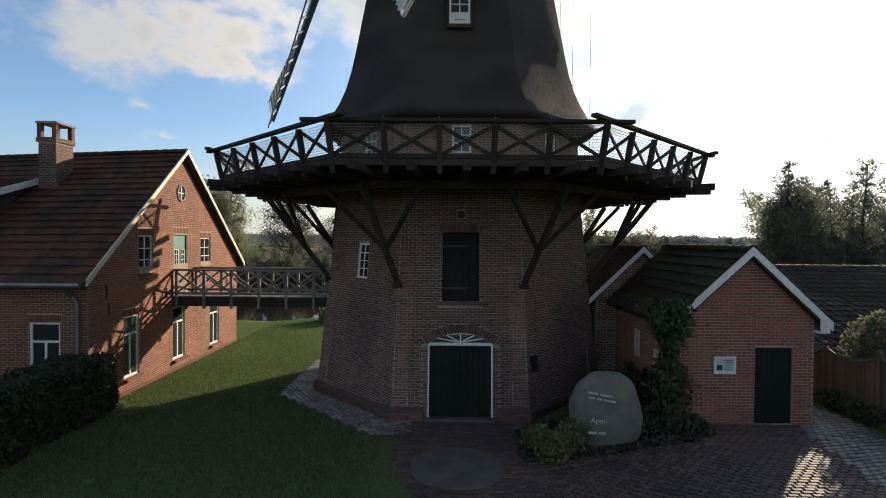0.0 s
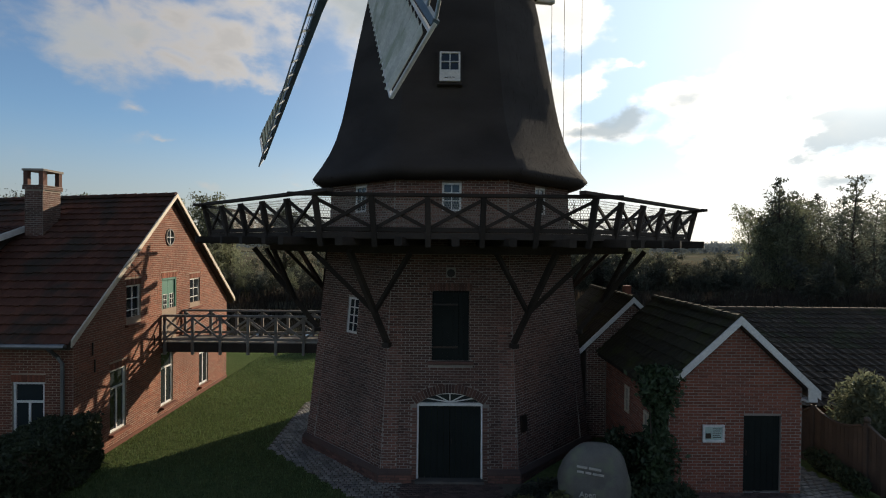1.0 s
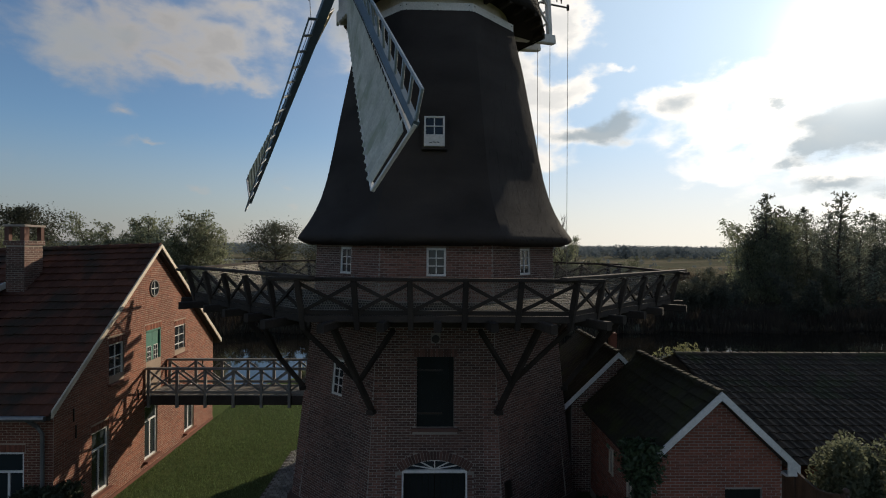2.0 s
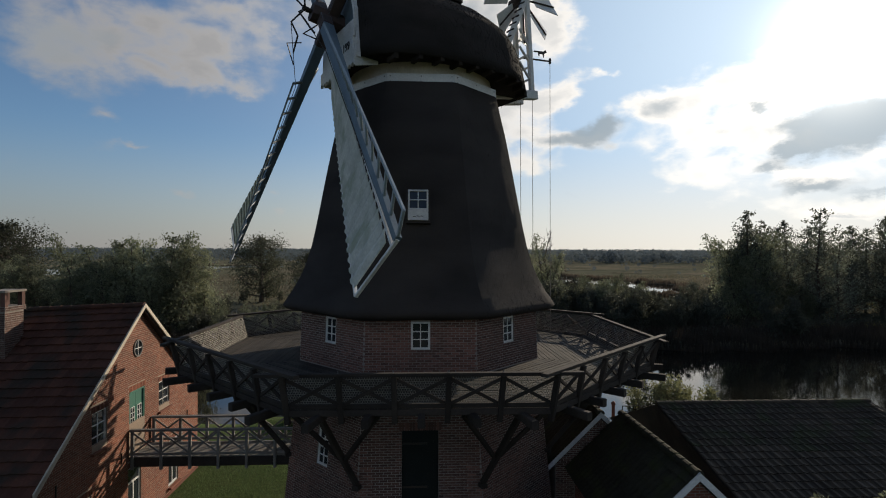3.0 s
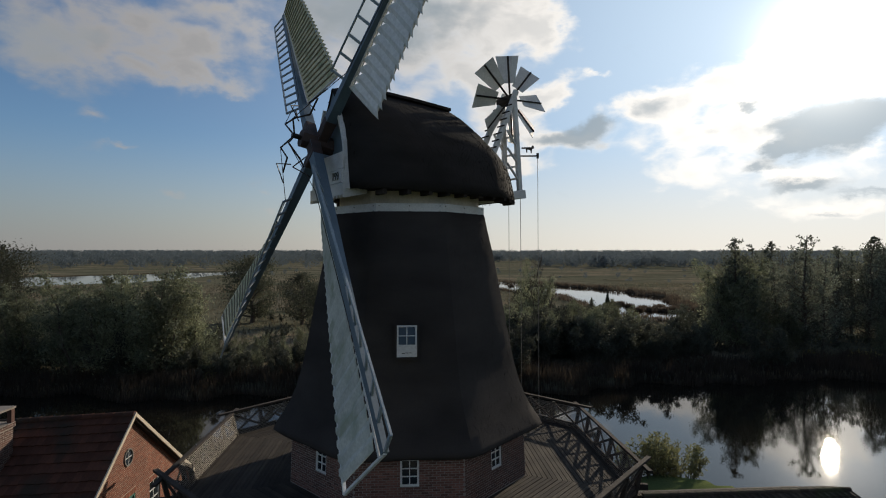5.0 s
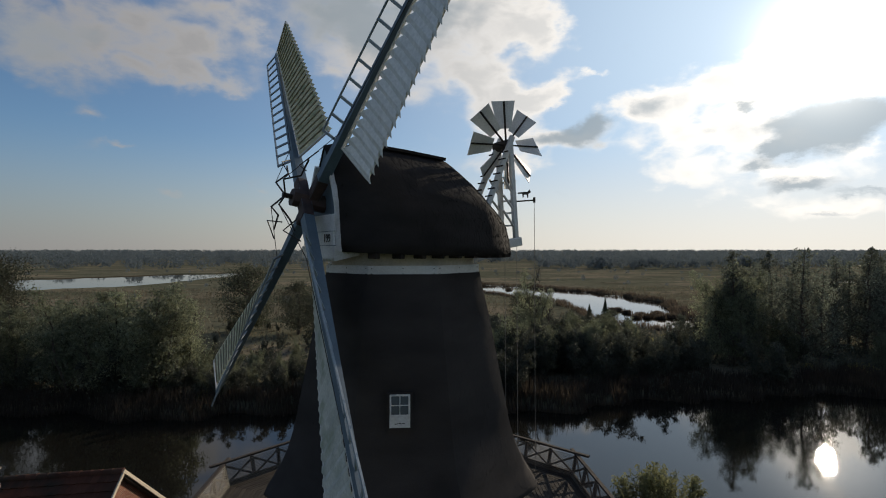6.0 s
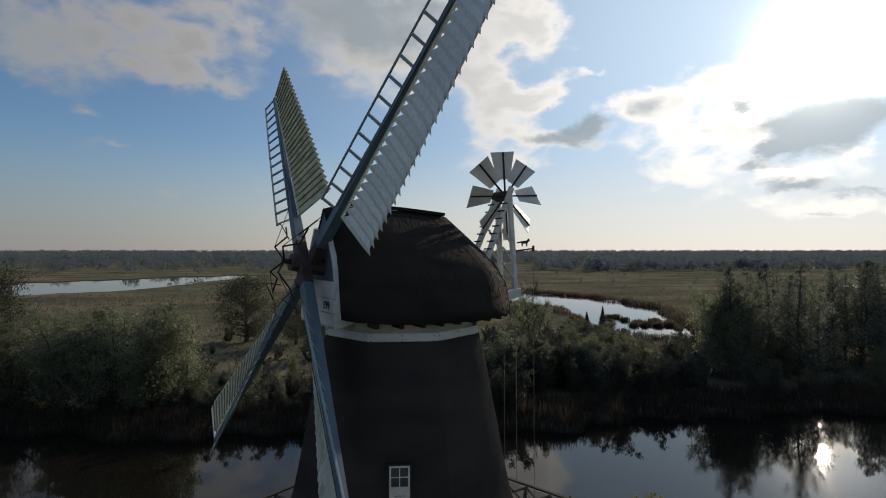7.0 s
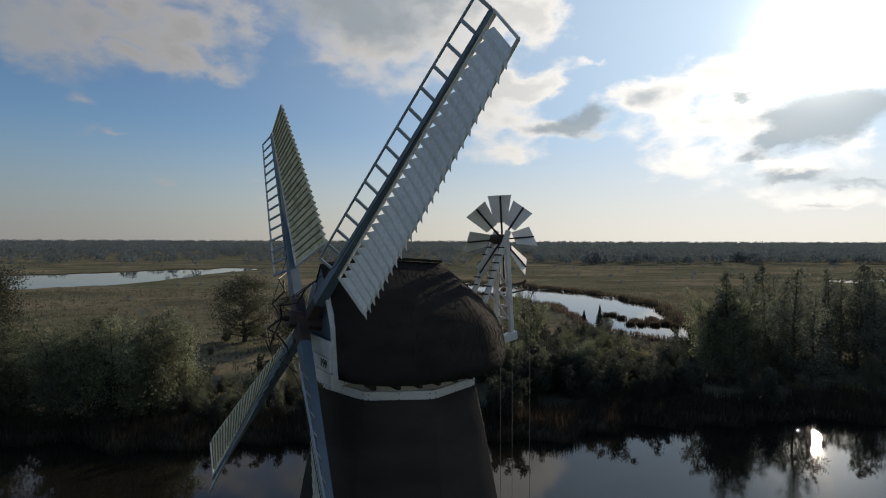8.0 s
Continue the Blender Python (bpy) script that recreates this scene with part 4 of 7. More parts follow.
def cap_section(t, hw, z0, z1):
    """Half-width and height of the cap's skin, from the ridge (t = 0) over a soft shoulder to the eaves (t = 1)."""
    zs = z0 + 0.50 * (z1 - z0)
    if t < 0.58:
        f = t / 0.58
        return 0.80 * hw * f, z1 + (zs - z1) * f + 0.10 * math.sin(math.pi * f)
    f = (t - 0.58) / 0.42
    return hw * (0.80 + 0.20 * f ** 0.75), zs + (z0 - zs) * f


def mill_cap():
    # back distance, half-width, foot, ridge
    rows = [(-2.92, 1.30, 15.72, 19.10), (-2.65, 1.95, 15.70, 19.18), (-2.0, 2.58, 15.66, 19.22), (-1.1, 2.92, 15.62, 19.20), (0.0, 3.00, 15.60, 19.15), (0.9, 2.98, 15.58, 19.09), (1.70, 2.86, 15.60, 19.03), (1.82, 2.84, 15.60, 18.98), (2.2, 2.68, 15.62, 18.72), (2.6, 2.42, 15.64, 18.42), (3.0, 2.08, 15.66, 18.12), (3.4, 1.70, 15.68, 17.82), (3.75, 1.34, 15.70, 17.55), (3.93, 1.14, 15.71, 17.40), (3.99, 1.02, 15.74, 17.20)]
    bm = B()
    rings = []
    for q, hw, z0, z1 in rows:
        ring = []
        for k in range(-12, 13):
            t = abs(k) / 12
            s, z = cap_section(t, hw, z0, z1)
            p = -FWD * q + SIDE * (s * (1 if k >= 0 else -1)) + UPZ * z
            j = noise.noise(p * 1.4) * 0.05 + noise.noise(p * 5) * 0.015
            p = p + (p - Vector((0, 0, 17))).normalized() * j * 0.7
            ring.append(bm.verts.new(p))
        rings.append(ring)
    for a, b in zip(rings, rings[1:]):
        for k in range(len(a) - 1):
            bm.faces.new((a[k], b[k], b[k + 1], a[k + 1]))
    bm.faces.new(rings[-1])
    inner = []
    for q, hw, z0, z1 in rows:
        inner.append([bm.verts.new(-FWD * q + SIDE * (hw - 0.28) * s + UPZ * (z0 + 0.05)) for s in (-1, 1)])
    for i in range(len(rows) - 1):
        for s, k in ((0, 0), (1, -1)):
            bm.faces.new((rings[i][k], rings[i + 1][k], inner[i + 1][s], inner[i][s]))
        bm.faces.new((inner[i][0], inner[i + 1][0], inner[i + 1][1], inner[i][1]))
    bmesh.ops.recalc_face_normals(bm, faces=bm.faces[:])
    cap = part("cap", bm, THATCH_CAP, mill, "black thatched boat-shaped cap", smooth=True)
    straw(cap, 160, 0.080, 0.007, THATCH_CAP, 82)
    bm = B()
    pts = [-FWD * q + UPZ * (z + 0.06) for q, hw, z0, z in rows[2:7]]
    sweep(bm, pts, 0.26, 0.10, UPZ)
    part("ridge_roll", bm, THATCH_CAP, cap)
    # rafter feet below the eaves
    for q in np.arange(-2.2, 3.6, 0.62):
        hw = float(np.interp(q, [r[0] for r in rows], [r[1] for r in rows]))
        for s in (-1, 1):
            bm = B()
            a = -FWD * q + SIDE * s * (hw - 0.05) + UPZ * 15.60
            beam(bm, a - SIDE * s * 0.5, a + SIDE * s * 0.02, 0.13, 0.16)
            part("rafter_foot", bm, TIMBER, cap)
    # the breast: dark boards, white verge boards, white ornamental sheer boards with a year
    q, hw, z0, z1 = rows[0]
    bm = B()
    pts = []
    for k in range(-12, 13):
        t = abs(k) / 12
        s, z = cap_section(t, hw, z0, z1)
        pts.append(FWD * (-q - 0.12) + SIDE * (s * (1 if k >= 0 else -1)) * 0.97 + UPZ * z)
    slab(bm, pts, FWD * 0.06)
    part("breast_boarding", bm, BLUEGREY, cap, "blue-grey boarded front of the cap")
    for s in (-1, 1):
        bm = B()
        edge = [FWD * (-q + 0.02) + SIDE * s * (cap_section(t, hw, z0, z1)[0] + 0.02) + UPZ * cap_section(t, hw, z0, z1)[1] for t in np.linspace(0.25, 1, 9)]
        sweep(bm, edge, 0.10, 0.16, FWD)
        part("verge_board", bm, WHITE, cap, "white curved verge board")
    O = FWD * (-q + 0.12)
    for k, (za, zb, w) in enumerate(((16.35, 16.85, 1.30), (15.92, 16.33, 1.26), (15.45, 15.90, 1.40))):
        bm = B()
        pts = [O + SIDE * -w + UPZ * zb, O + SIDE * w + UPZ * zb]
        n = 12
        if k == 2:
            pts = pts[::-1] + [O + SIDE * (-w + 2 * w * j / (2 * n)) + UPZ * (za + (0.11 if j % 2 else 0.0)) for j in range(2 * n + 1)]
        else:
            pts = pts[::-1] + [O + SIDE * -w + UPZ * za, O + SIDE * w + UPZ * za]
        slab(bm, pts, FWD * (0.05 + 0.02 * k))
        b = part("sheer_board", bm, WHITE, cap, "white board with a scalloped edge" if k == 2 else "white weather board")
        if k == 1:
            cu = bpy.data.curves.new("year", "FONT")
            cu.body, cu.size, cu.extrude = "199", 0.36, 0.006
            cu.align_x, cu.align_y = "CENTER", "CENTER"
            tmp = new("year", cu)
            dg = bpy.context.evaluated_depsgraph_get()
            me = bpy.data.meshes.new_from_object(tmp.evaluated_get(dg))
            bpy.data.objects.remove(tmp)
            me.materials.clear()
            me.materials.append(IRON)
            yr = new("year", me)
            yr.parent = b
            rot = Matrix((-SIDE * -1, UPZ, FWD)).transposed().to_4x4()
            yr.matrix_basis = Matrix.Translation(O + FWD * 0.085 + SIDE * 0.80 + UPZ * 16.12) @ rot
    # side of the sheer boards seen from the flank
    for s in (-1, 1):
        bm = B()
        a = O + SIDE * s * 1.27
        slab(bm, [a + UPZ * 15.45, a - FWD * 0.75 + UPZ * 15.62, a - FWD * 0.75 + UPZ * 15.98, a + UPZ * 16.3], SIDE * s * 0.05)
        part("cheek_board", bm, WHITE, cap)
    return cap


cap = mill_cap()

# ---- sails ----
TILT = radians(10.7)
HUB = Vector((-3.13, -1.82, 17.30)) - SIDE * 0.19 + UPZ * 0.08
AXIS = FWD * math.cos(TILT) + UPZ * math.sin(TILT)
VUP = UPZ * math.cos(TILT) - FWD * math.sin(TILT)


def make_sail(theta, back, paint):
    d = SIDE * math.cos(theta) + VUP * math.sin(theta)
    n = SIDE * math.sin(theta) - VUP * math.cos(theta)
    R, w, r0 = 10.6, 1.57, 2.22
    foot = HUB - AXIS * back

    def board_dir(r):
        phi = radians(-22.5 + 26.8 * (r - r0) / (R - r0))
        return n * math.cos(phi) + AXIS * math.sin(phi)

    def at(r, s, lift=0.0):
        b = board_dir(r)
        return foot + d * r + b * s + d.cross(b) * lift
    bm = B()
    secs = [(0.0, 0.34), (2.5, 0.29), (6, 0.20), (R, 0.125)]
    for (ra, wa), (rb, wb) in zip(secs, secs[1:]):
        p, q = foot + d * ra, foot + d * rb
        f = [[p + n * (wa / 2 * x) + AXIS * (wa / 2 * y) for x, y in ((-1, -1), (1, -1), (1, 1), (-1, 1))], [q + n * (wb / 2 * x) + AXIS * (wb / 2 * y) for x, y in ((-1, -1), (1, -1), (1, 1), (-1, 1))]]
        a = [bm.verts.new(v) for v in f[0]]
        b = [bm.verts.new(v) for v in f[1]]
        for i in range(4):
            bm.faces.new((a[i], a[(i + 1) % 4], b[(i + 1) % 4], b[i]))
        bm.faces.new(b)
    bmesh.ops.recalc_face_normals(bm, faces=bm.faces[:])
    sail = part("sail", bm, BLUEGREY, mill, "blue-grey sail stock with louvred shutters")
    rs = np.linspace(r0, R, 12)
    for s, wd in ((0.17, 0.06), (w, 0.05)):
        part("shutter_rail", sweep(B(), [at(a, s) for a in rs], wd, 0.07, AXIS), WHITE, sail)
    bm = B()
    beam(bm, at(R, 0.0), at(R, w), 0.06, 0.07, AXIS)
    part("end_rail", bm, WHITE, sail)
    bm = B()
    beam(bm, at(r0, 0.0), at(r0, w), 0.06, 0.07, AXIS)
    part("end_rail", bm, WHITE, sail)
    # louvre shutters, each turned half open about its own axis
    count = 26
    notch, tooth = (0.30, 0.19) if paint is SHUTTER else (0.14, 0.13)
    step = (R - 0.24 - r0) / count
    for i in range(count):
        r = r0 + (i + 0.5) * step
        b = board_dir(r)
        nn = d.cross(b)
        ang = radians(-5)
        up = (d * math.cos(ang) + nn * math.sin(ang)) * (step * 0.58)
        c0, c1, e0, e1 = at(r, 0.16), at(r, w + tooth), at(r, 0.16 + notch), at(r, w - 0.02)
        bulge = up.cross(b).normalized() * 0.016
        if bulge.dot(AXIS) < 0:
            bulge.negate()
        m0, m1 = (c0 + e0) / 2 + bulge * 2.6, (c1 + e1) / 2 + bulge * 2.6
        rows = [(c0 - up, c1 - up), (m0, m1), (e0 + up, e1 + up)]
        bm = B()
        front = [[bm.verts.new(q + bulge) for q in row] for row in rows]
        rear = [[bm.verts.new(q) for q in row] for row in rows]
        for k in (0, 1):
            bm.faces.new((front[k][0], front[k][1], front[k + 1][1], front[k + 1][0]))
            bm.faces.new((rear[k][1], rear[k][0], rear[k + 1][0], rear[k + 1][1]))
            for z in (0, 1):
                bm.faces.new((front[k][z], front[k + 1][z], rear[k + 1][z], rear[k][z]))
        for k in (0, 2):
            bm.faces.new((front[k][0], front[k][1], rear[k][1], rear[k][0]))
        bmesh.ops.recalc_face_normals(bm, faces=bm.faces[:])
        part("shutter", bm, paint, sail)
        # darker strips added to draw the dark ribs between these shutters
        if paint is SHUTTER_YELLOW:
            bm = B()
            beam(bm, e0 + up * 0.62 + bulge * 3.0, e1 + up * 0.62 + bulge * 3.0, 0.045, 0.06, AXIS)
            part("shutter_batten", bm, RIB_STRIP, sail)
    # leading ladder, set at an angle to the shutters
    def lead(r, s):
        b = board_dir(r)
        return foot + d * r + (b * math.cos(0.38) + d.cross(b) * math.sin(0.38)) * s
    part("leading_rail", sweep(B(), [lead(a, -0.66) for a in rs], 0.05, 0.05, AXIS), LADDER, sail)
    for r in np.linspace(r0 + 0.05, R - 0.02, 15):
        bm = B()
        beam(bm, lead(r, -0.68), lead(r, -0.08), 0.05, 0.085, d)
        part("rung", bm, LADDER, sail)
    # pull wires of the striking gear
    bm = B()
    tube(bm, [HUB + AXIS * 0.7 + d * 0.6, at(2.6, 0.12, 0.0) + AXIS * 0.25, at(R - 0.6, 0.12)], 0.012, 5)
    part("striking_rod", bm, IRON, sail)
    return sail


for k in range(4):
    make_sail(radians(46.1 + 90 * k), (0.38, 0.13)[k % 2], (SHUTTER, SHUTTER_YELLOW, SHUTTER_YELLOW, SHUTTER_WORN)[k])


def hub_gear():
    bm = B()
    beam(bm, HUB - AXIS * 2.6, HUB + AXIS * 0.26, 0.52, 0.52, UPZ, 0.25)
    shaft = part("windshaft", bm, POLL, mill, "dark iron windshaft head")
    for k in range(4):
        th = radians(46.1 + 90 * k)
        d = SIDE * math.cos(th) + VUP * math.sin(th)
        n = SIDE * math.sin(th) - VUP * math.cos(th)
        bm = B()
        beam(bm, HUB - AXIS * (0.38, 0.13)[k % 2] + d * 0.2, HUB - AXIS * (0.38, 0.13)[k % 2] + d * 0.9, 0.36, 0.36, AXIS, 0.1)
        part("poll_end_socket", bm, POLL, shaft)
        bm = B()
        a = HUB + AXIS * 0.46
        tube(bm, [a, a + d * 0.55 + AXIS * 0.25, a + d * 0.95 - AXIS * 0.12 + n * 0.18, HUB + d * 1.5 + AXIS * 0.3 + n * 0.1], 0.030, 6)
        part("spider_arm", bm, IRON, shaft, "bent iron striking lever")
        bm = B()
        tube(bm, [HUB + d * 1.05 + AXIS * 0.2, HUB + d * 1.35 + AXIS * 0.55 + n * 0.3, HUB + d * 1.9 + AXIS * 0.15 + n * 0.12], 0.022, 5)
        part("spider_link", bm, IRON, shaft)
    bm = B()
    tube(bm, [HUB + AXIS * 0.2, HUB + AXIS * 0.55], 0.08, 10)
    part("striking_spindle", bm, IRON, shaft)


hub_gear()


def fantail():
    q0, z0 = 4.55, 19.92
    hub = -FWD * q0 + UPZ * z0
    back = -FWD
    bm = B()
    tube(bm, [hub - SIDE * 0.45, hub + SIDE * 0.32], 0.20, 14)
    fan = part("fantail", bm, TIMBER, mill, "white fantail wheel of eight pitched vanes")
    for k in range(8):
        a = radians(4 + 45 * k)
        d = back * math.cos(a) + UPZ * math.sin(a)
        t = -back * math.sin(a) + UPZ * math.cos(a)
        pitch = radians(-30)
        wv = t * math.cos(pitch) + SIDE * math.sin(pitch)
        c = hub + SIDE * 0.18
        bm = B()
        beam(bm, c, c + d * 1.72, 0.055, 0.07, SIDE)
        part("spoke", bm, TIMBER, fan)
        bm = B()
        c = c - SIDE * 0.05
        slab(bm, [c + d * 0.66 - wv * 0.26, c + d * 1.74 - wv * 0.47, c + d * 1.74 + wv * 0.47, c + d * 0.66 + wv * 0.26], d.cross(wv).normalized() * 0.025)
        part("vane", bm, WHITE, fan, "white wedge-shaped vane")
    # frame, tail beam, struts and steps
    for s in (-0.42, 0.42):
        bm = B()
        beam(bm, -FWD * 2.4 + SIDE * s * 1.4 + UPZ * 15.72, -FWD * 5.05 + SIDE * s + UPZ * 16.12, 0.26, 0.34)
        tb = part("tail_beam", bm, WHITE, mill, "white tail beam under the fantail")
        bm = B()
        beam(bm, -FWD * 4.85 + SIDE * s + UPZ * 16.25, -FWD * 4.60 + SIDE * s * 0.85 + UPZ * 20.05, 0.17, 0.20, FWD)
        part("fan_post", bm, WHITE, tb)
        bm = B()
        a, b = -FWD * 3.35 + SIDE * s + UPZ * 17.3, -FWD * 4.72 + SIDE * s * 0.85 + UPZ * 20.25
        beam(bm, a, b, 0.13, 0.22, FWD)
        st = part("fan_strut", bm, WHITE, tb)
        for k in range(7):
            p = a.lerp(b, 0.18 + 0.10 * k)
            bm = B()
            beam(bm, p - SIDE * 0.20 + FWD * 0.12, p + SIDE * 0.20 + FWD * 0.12, 0.05, 0.05)
            part("step", bm, TIMBER, tb)
        bm = B()
        for za, zb in ((16.6, 17.3), (17.3, 17.9), (17.9, 18.6)):
            beam(bm, -FWD * (4.86 - (za - 16.25) * 0.065) + SIDE * s + UPZ * za, -FWD * 4.2 + SIDE * s + UPZ * zb, 0.06, 0.09, SIDE)
        part("fan_brace", bm, WHITE, tb)
    for z in (16.75, 17.25, 17.75, 18.5):
        bm = B()
        beam(bm, -FWD * 4.82 - SIDE * 0.42 + UPZ * z, -FWD * 4.82 + SIDE * 0.42 + UPZ * z, 0.07, 0.07)
        part("fan_rung", bm, WHITE, tb)
    # vane arm with a running animal cut from sheet and the hanging cords
    bm = B()
    e = -FWD * 6.25 + UPZ * 17.85
    beam(bm, -FWD * 4.8 + UPZ * 17.7, e, 0.05, 0.06)
    beam(bm, e - UPZ * 0.1, e + UPZ * 0.12, 0.09, 0.09)
    arm = part("cord_arm", bm, IRON, tb, "thin iron arm with a small cut-out figure")
    bm = B()
    o = -FWD * 5.75 + UPZ * 17.93
    shape = ((-0.42, 0.12), (-0.18, 0.15), (-0.15, 0.0), (-0.11, 0.0), (-0.10, 0.12), (0.08, 0.12), (0.10, 0.0), (0.14, 0.0), (0.16, 0.16), (0.30, 0.24), (0.22, 0.34), (0.12, 0.25), (-0.14, 0.22), (-0.42, 0.18))
    slab(bm, [o + back * u + UPZ * v for u, v in shape], SIDE * 0.02)
    part("cut_out_figure", bm, IRON, tb)
    for p, zb in ((e, 6.6), (-FWD * 5.0 + SIDE * 0.3, 6.6), (-FWD * 4.9 - SIDE * 0.3, 6.6)):
        bm = B()
        tube(bm, [Vector((p.x, p.y, 17.8 if p is e else 16.0)), Vector((p.x + 0.05, p.y, zb))], 0.011, 5)
        part("hanging_cord", bm, TIMBER_GREY, tb)


fantail()


# ---- the gallery ----
def gallery():
    GA, DZ = 6.95, Z1
    bm = B()
    ring = octagon(5.35, 6.13)
    sweep(bm, ring + ring[:2], 0.20, 0.20, UPZ)
    gal = part("gallery", bm, TIMBER, mill, "timber gallery with cross-braced railing round the mill")

    def g(name, bm, mat, label=""):
        ob = part(name, bm, mat, gal, label)
        ob.matrix_parent_inverse = Matrix()
        return ob
    planks = {}
    for i in range(8):
        ang = radians(-90 + 45 * i)
        n = Vector((math.cos(ang), math.sin(ang), 0))
        u = Vector((-math.sin(ang), math.cos(ang), 0))
        rot = pose(0, 0, 0, 0, 0, 45 * i)
        # deck planks run along the edge; built for the side facing -y and turned for the others
        a, k = 3.72, 0
        while a < GA - 0.01:
            b = min(a + 0.150, GA)
            if k not in planks:
                pb = B()
                dz = ((k * 37) % 7 - 3) * 0.0012
                pts = [(-a * T8, -a - 0.009, DZ - 0.045 + dz), (a * T8, -a - 0.009, DZ - 0.045 + dz), (b * T8, -b + 0.009, DZ - 0.045 + dz), (-b * T8, -b + 0.009, DZ - 0.045 + dz)]
                slab(pb, pts, (0, 0, 0.045))
                planks[k] = mesh_of("plank", pb, PLANK)
            ob = new("plank", planks[k])
            ob.parent = gal
            ob.matrix_basis = rot
            a = b
            k += 1
        # joists whose ends stand out beyond the edge
        half = GA * T8
        for t in (-0.82, -0.41, 0.0, 0.41, 0.82):
            bm = B()
            out = GA + (0.62 if abs(t) > 0.6 else 0.42)
            inner = 3.7
            beam(bm, n * inner + u * (t * half * (0.62 + 0.0)) + UPZ * 6.32, n * out + u * (t * half * 1.0) + UPZ * 6.32, 0.16, 0.19)
            g("joist", bm, TIMBER)
        bm = B()
        beam(bm, n * GA - u * half + UPZ * (DZ - 0.02), n * GA + u * half + UPZ * (DZ - 0.02), 0.06, 0.14)
        g("edge_board", bm, TIMBER)
        # railing, leaning a little outward
        lo = lambda t, z=DZ: n * (GA - 0.05) + u * (t * (GA - 0.05) * T8) + UPZ * z
        hi = lambda t, z=7.26: n * (7.12) + u * (t * 7.12 * T8) + UPZ * z
        for k in range(6):
            t = -1 + 2 * k / 5
            if k < 5:
                bm = B()
                beam(bm, lo(t, DZ - 0.25), hi(t), 0.12, 0.12, n)
                g("post", bm, TIMBER)
                t2 = t + 0.4
                mid = lambda s, f: lo(s).lerp(hi(s), f)
                for f0, f1, off in ((0.16, 0.94, 0.012), (0.94, 0.16, -0.03)):
                    bm = B()
                    beam(bm, mid(t, f0) + n * off, mid(t2, f1) + n * off, 0.045, 0.075, n.cross(u) * -1)
                    g("brace", bm, TIMBER)
                bm = B()
                p = hi(t) + UPZ * 0.05
                tube(bm, [p, p + UPZ * 0.07], 0.012, 5)
                g("rail_pin", bm, ZINC)
        for f, w, h, over in ((0.0, 0.15, 0.075, 0.56), (-0.62, 0.07, 0.10, 0.0)):
            bm = B()
            a = hi(-1) if f == 0 else lo(-1).lerp(hi(-1), 0.14)
            b = hi(1) if f == 0 else lo(1).lerp(hi(1), 0.14)
            lift = UPZ * (0.035 + (0.05 if (i % 2) else 0.0)) if f == 0 else UPZ * 0
            beam(bm, a - u * over + lift, b + u * over + lift, w, h)
            g("top_rail" if f == 0 else "foot_rail", bm, TIMBER)
        # netting inside the railing
        bm = B()
        uv = bm.loops.layers.uv.new("UVMap")
        c = [(lo(-1) - n * 0.07, (0, 0)), (lo(1) - n * 0.07, (5.7, 0)), (hi(1) - n * 0.07, (5.85, 0.8)), (hi(-1) - n * 0.07, (-0.1, 0.8))]
        face = bm.faces.new([bm.verts.new(p) for p, _ in c])
        for lp, (_, w) in zip(face.loops, c):
            lp[uv].uv = w
        g("netting", bm, NET, "pale woven safety netting")
    # raking struts from the corners of the brick base
    for i in range(8):
        c = octagon(1.0, 0)[i].normalized()
        tan = Vector((-c.y, c.x, 0))
        base_r = (A0 - (A0 - A1) * 3.65 / Z1) / C8 + 0.06
        foot = c * base_r + UPZ * 3.62
        top = c * 6.35 + UPZ * 6.1
        knee = foot.lerp(top, 0.36)
        for p, q, w in ((foot, top, 0.13), (knee, c * 5.9 + tan * 1.35 + UPZ * 6.05, 0.10), (knee, c * 5.9 - tan * 1.35 + UPZ * 6.05, 0.10)):
            bm = B()
            beam(bm, p, q, w, w * 1.15)
            g("strut", bm, TIMBER)
        bm = B()
        beam(bm, c * (base_r - 0.25) + UPZ * 3.55, c * (base_r + 0.10) + UPZ * 3.55, 0.20, 0.12)
        g("corbel", bm, TIMBER)


gallery()


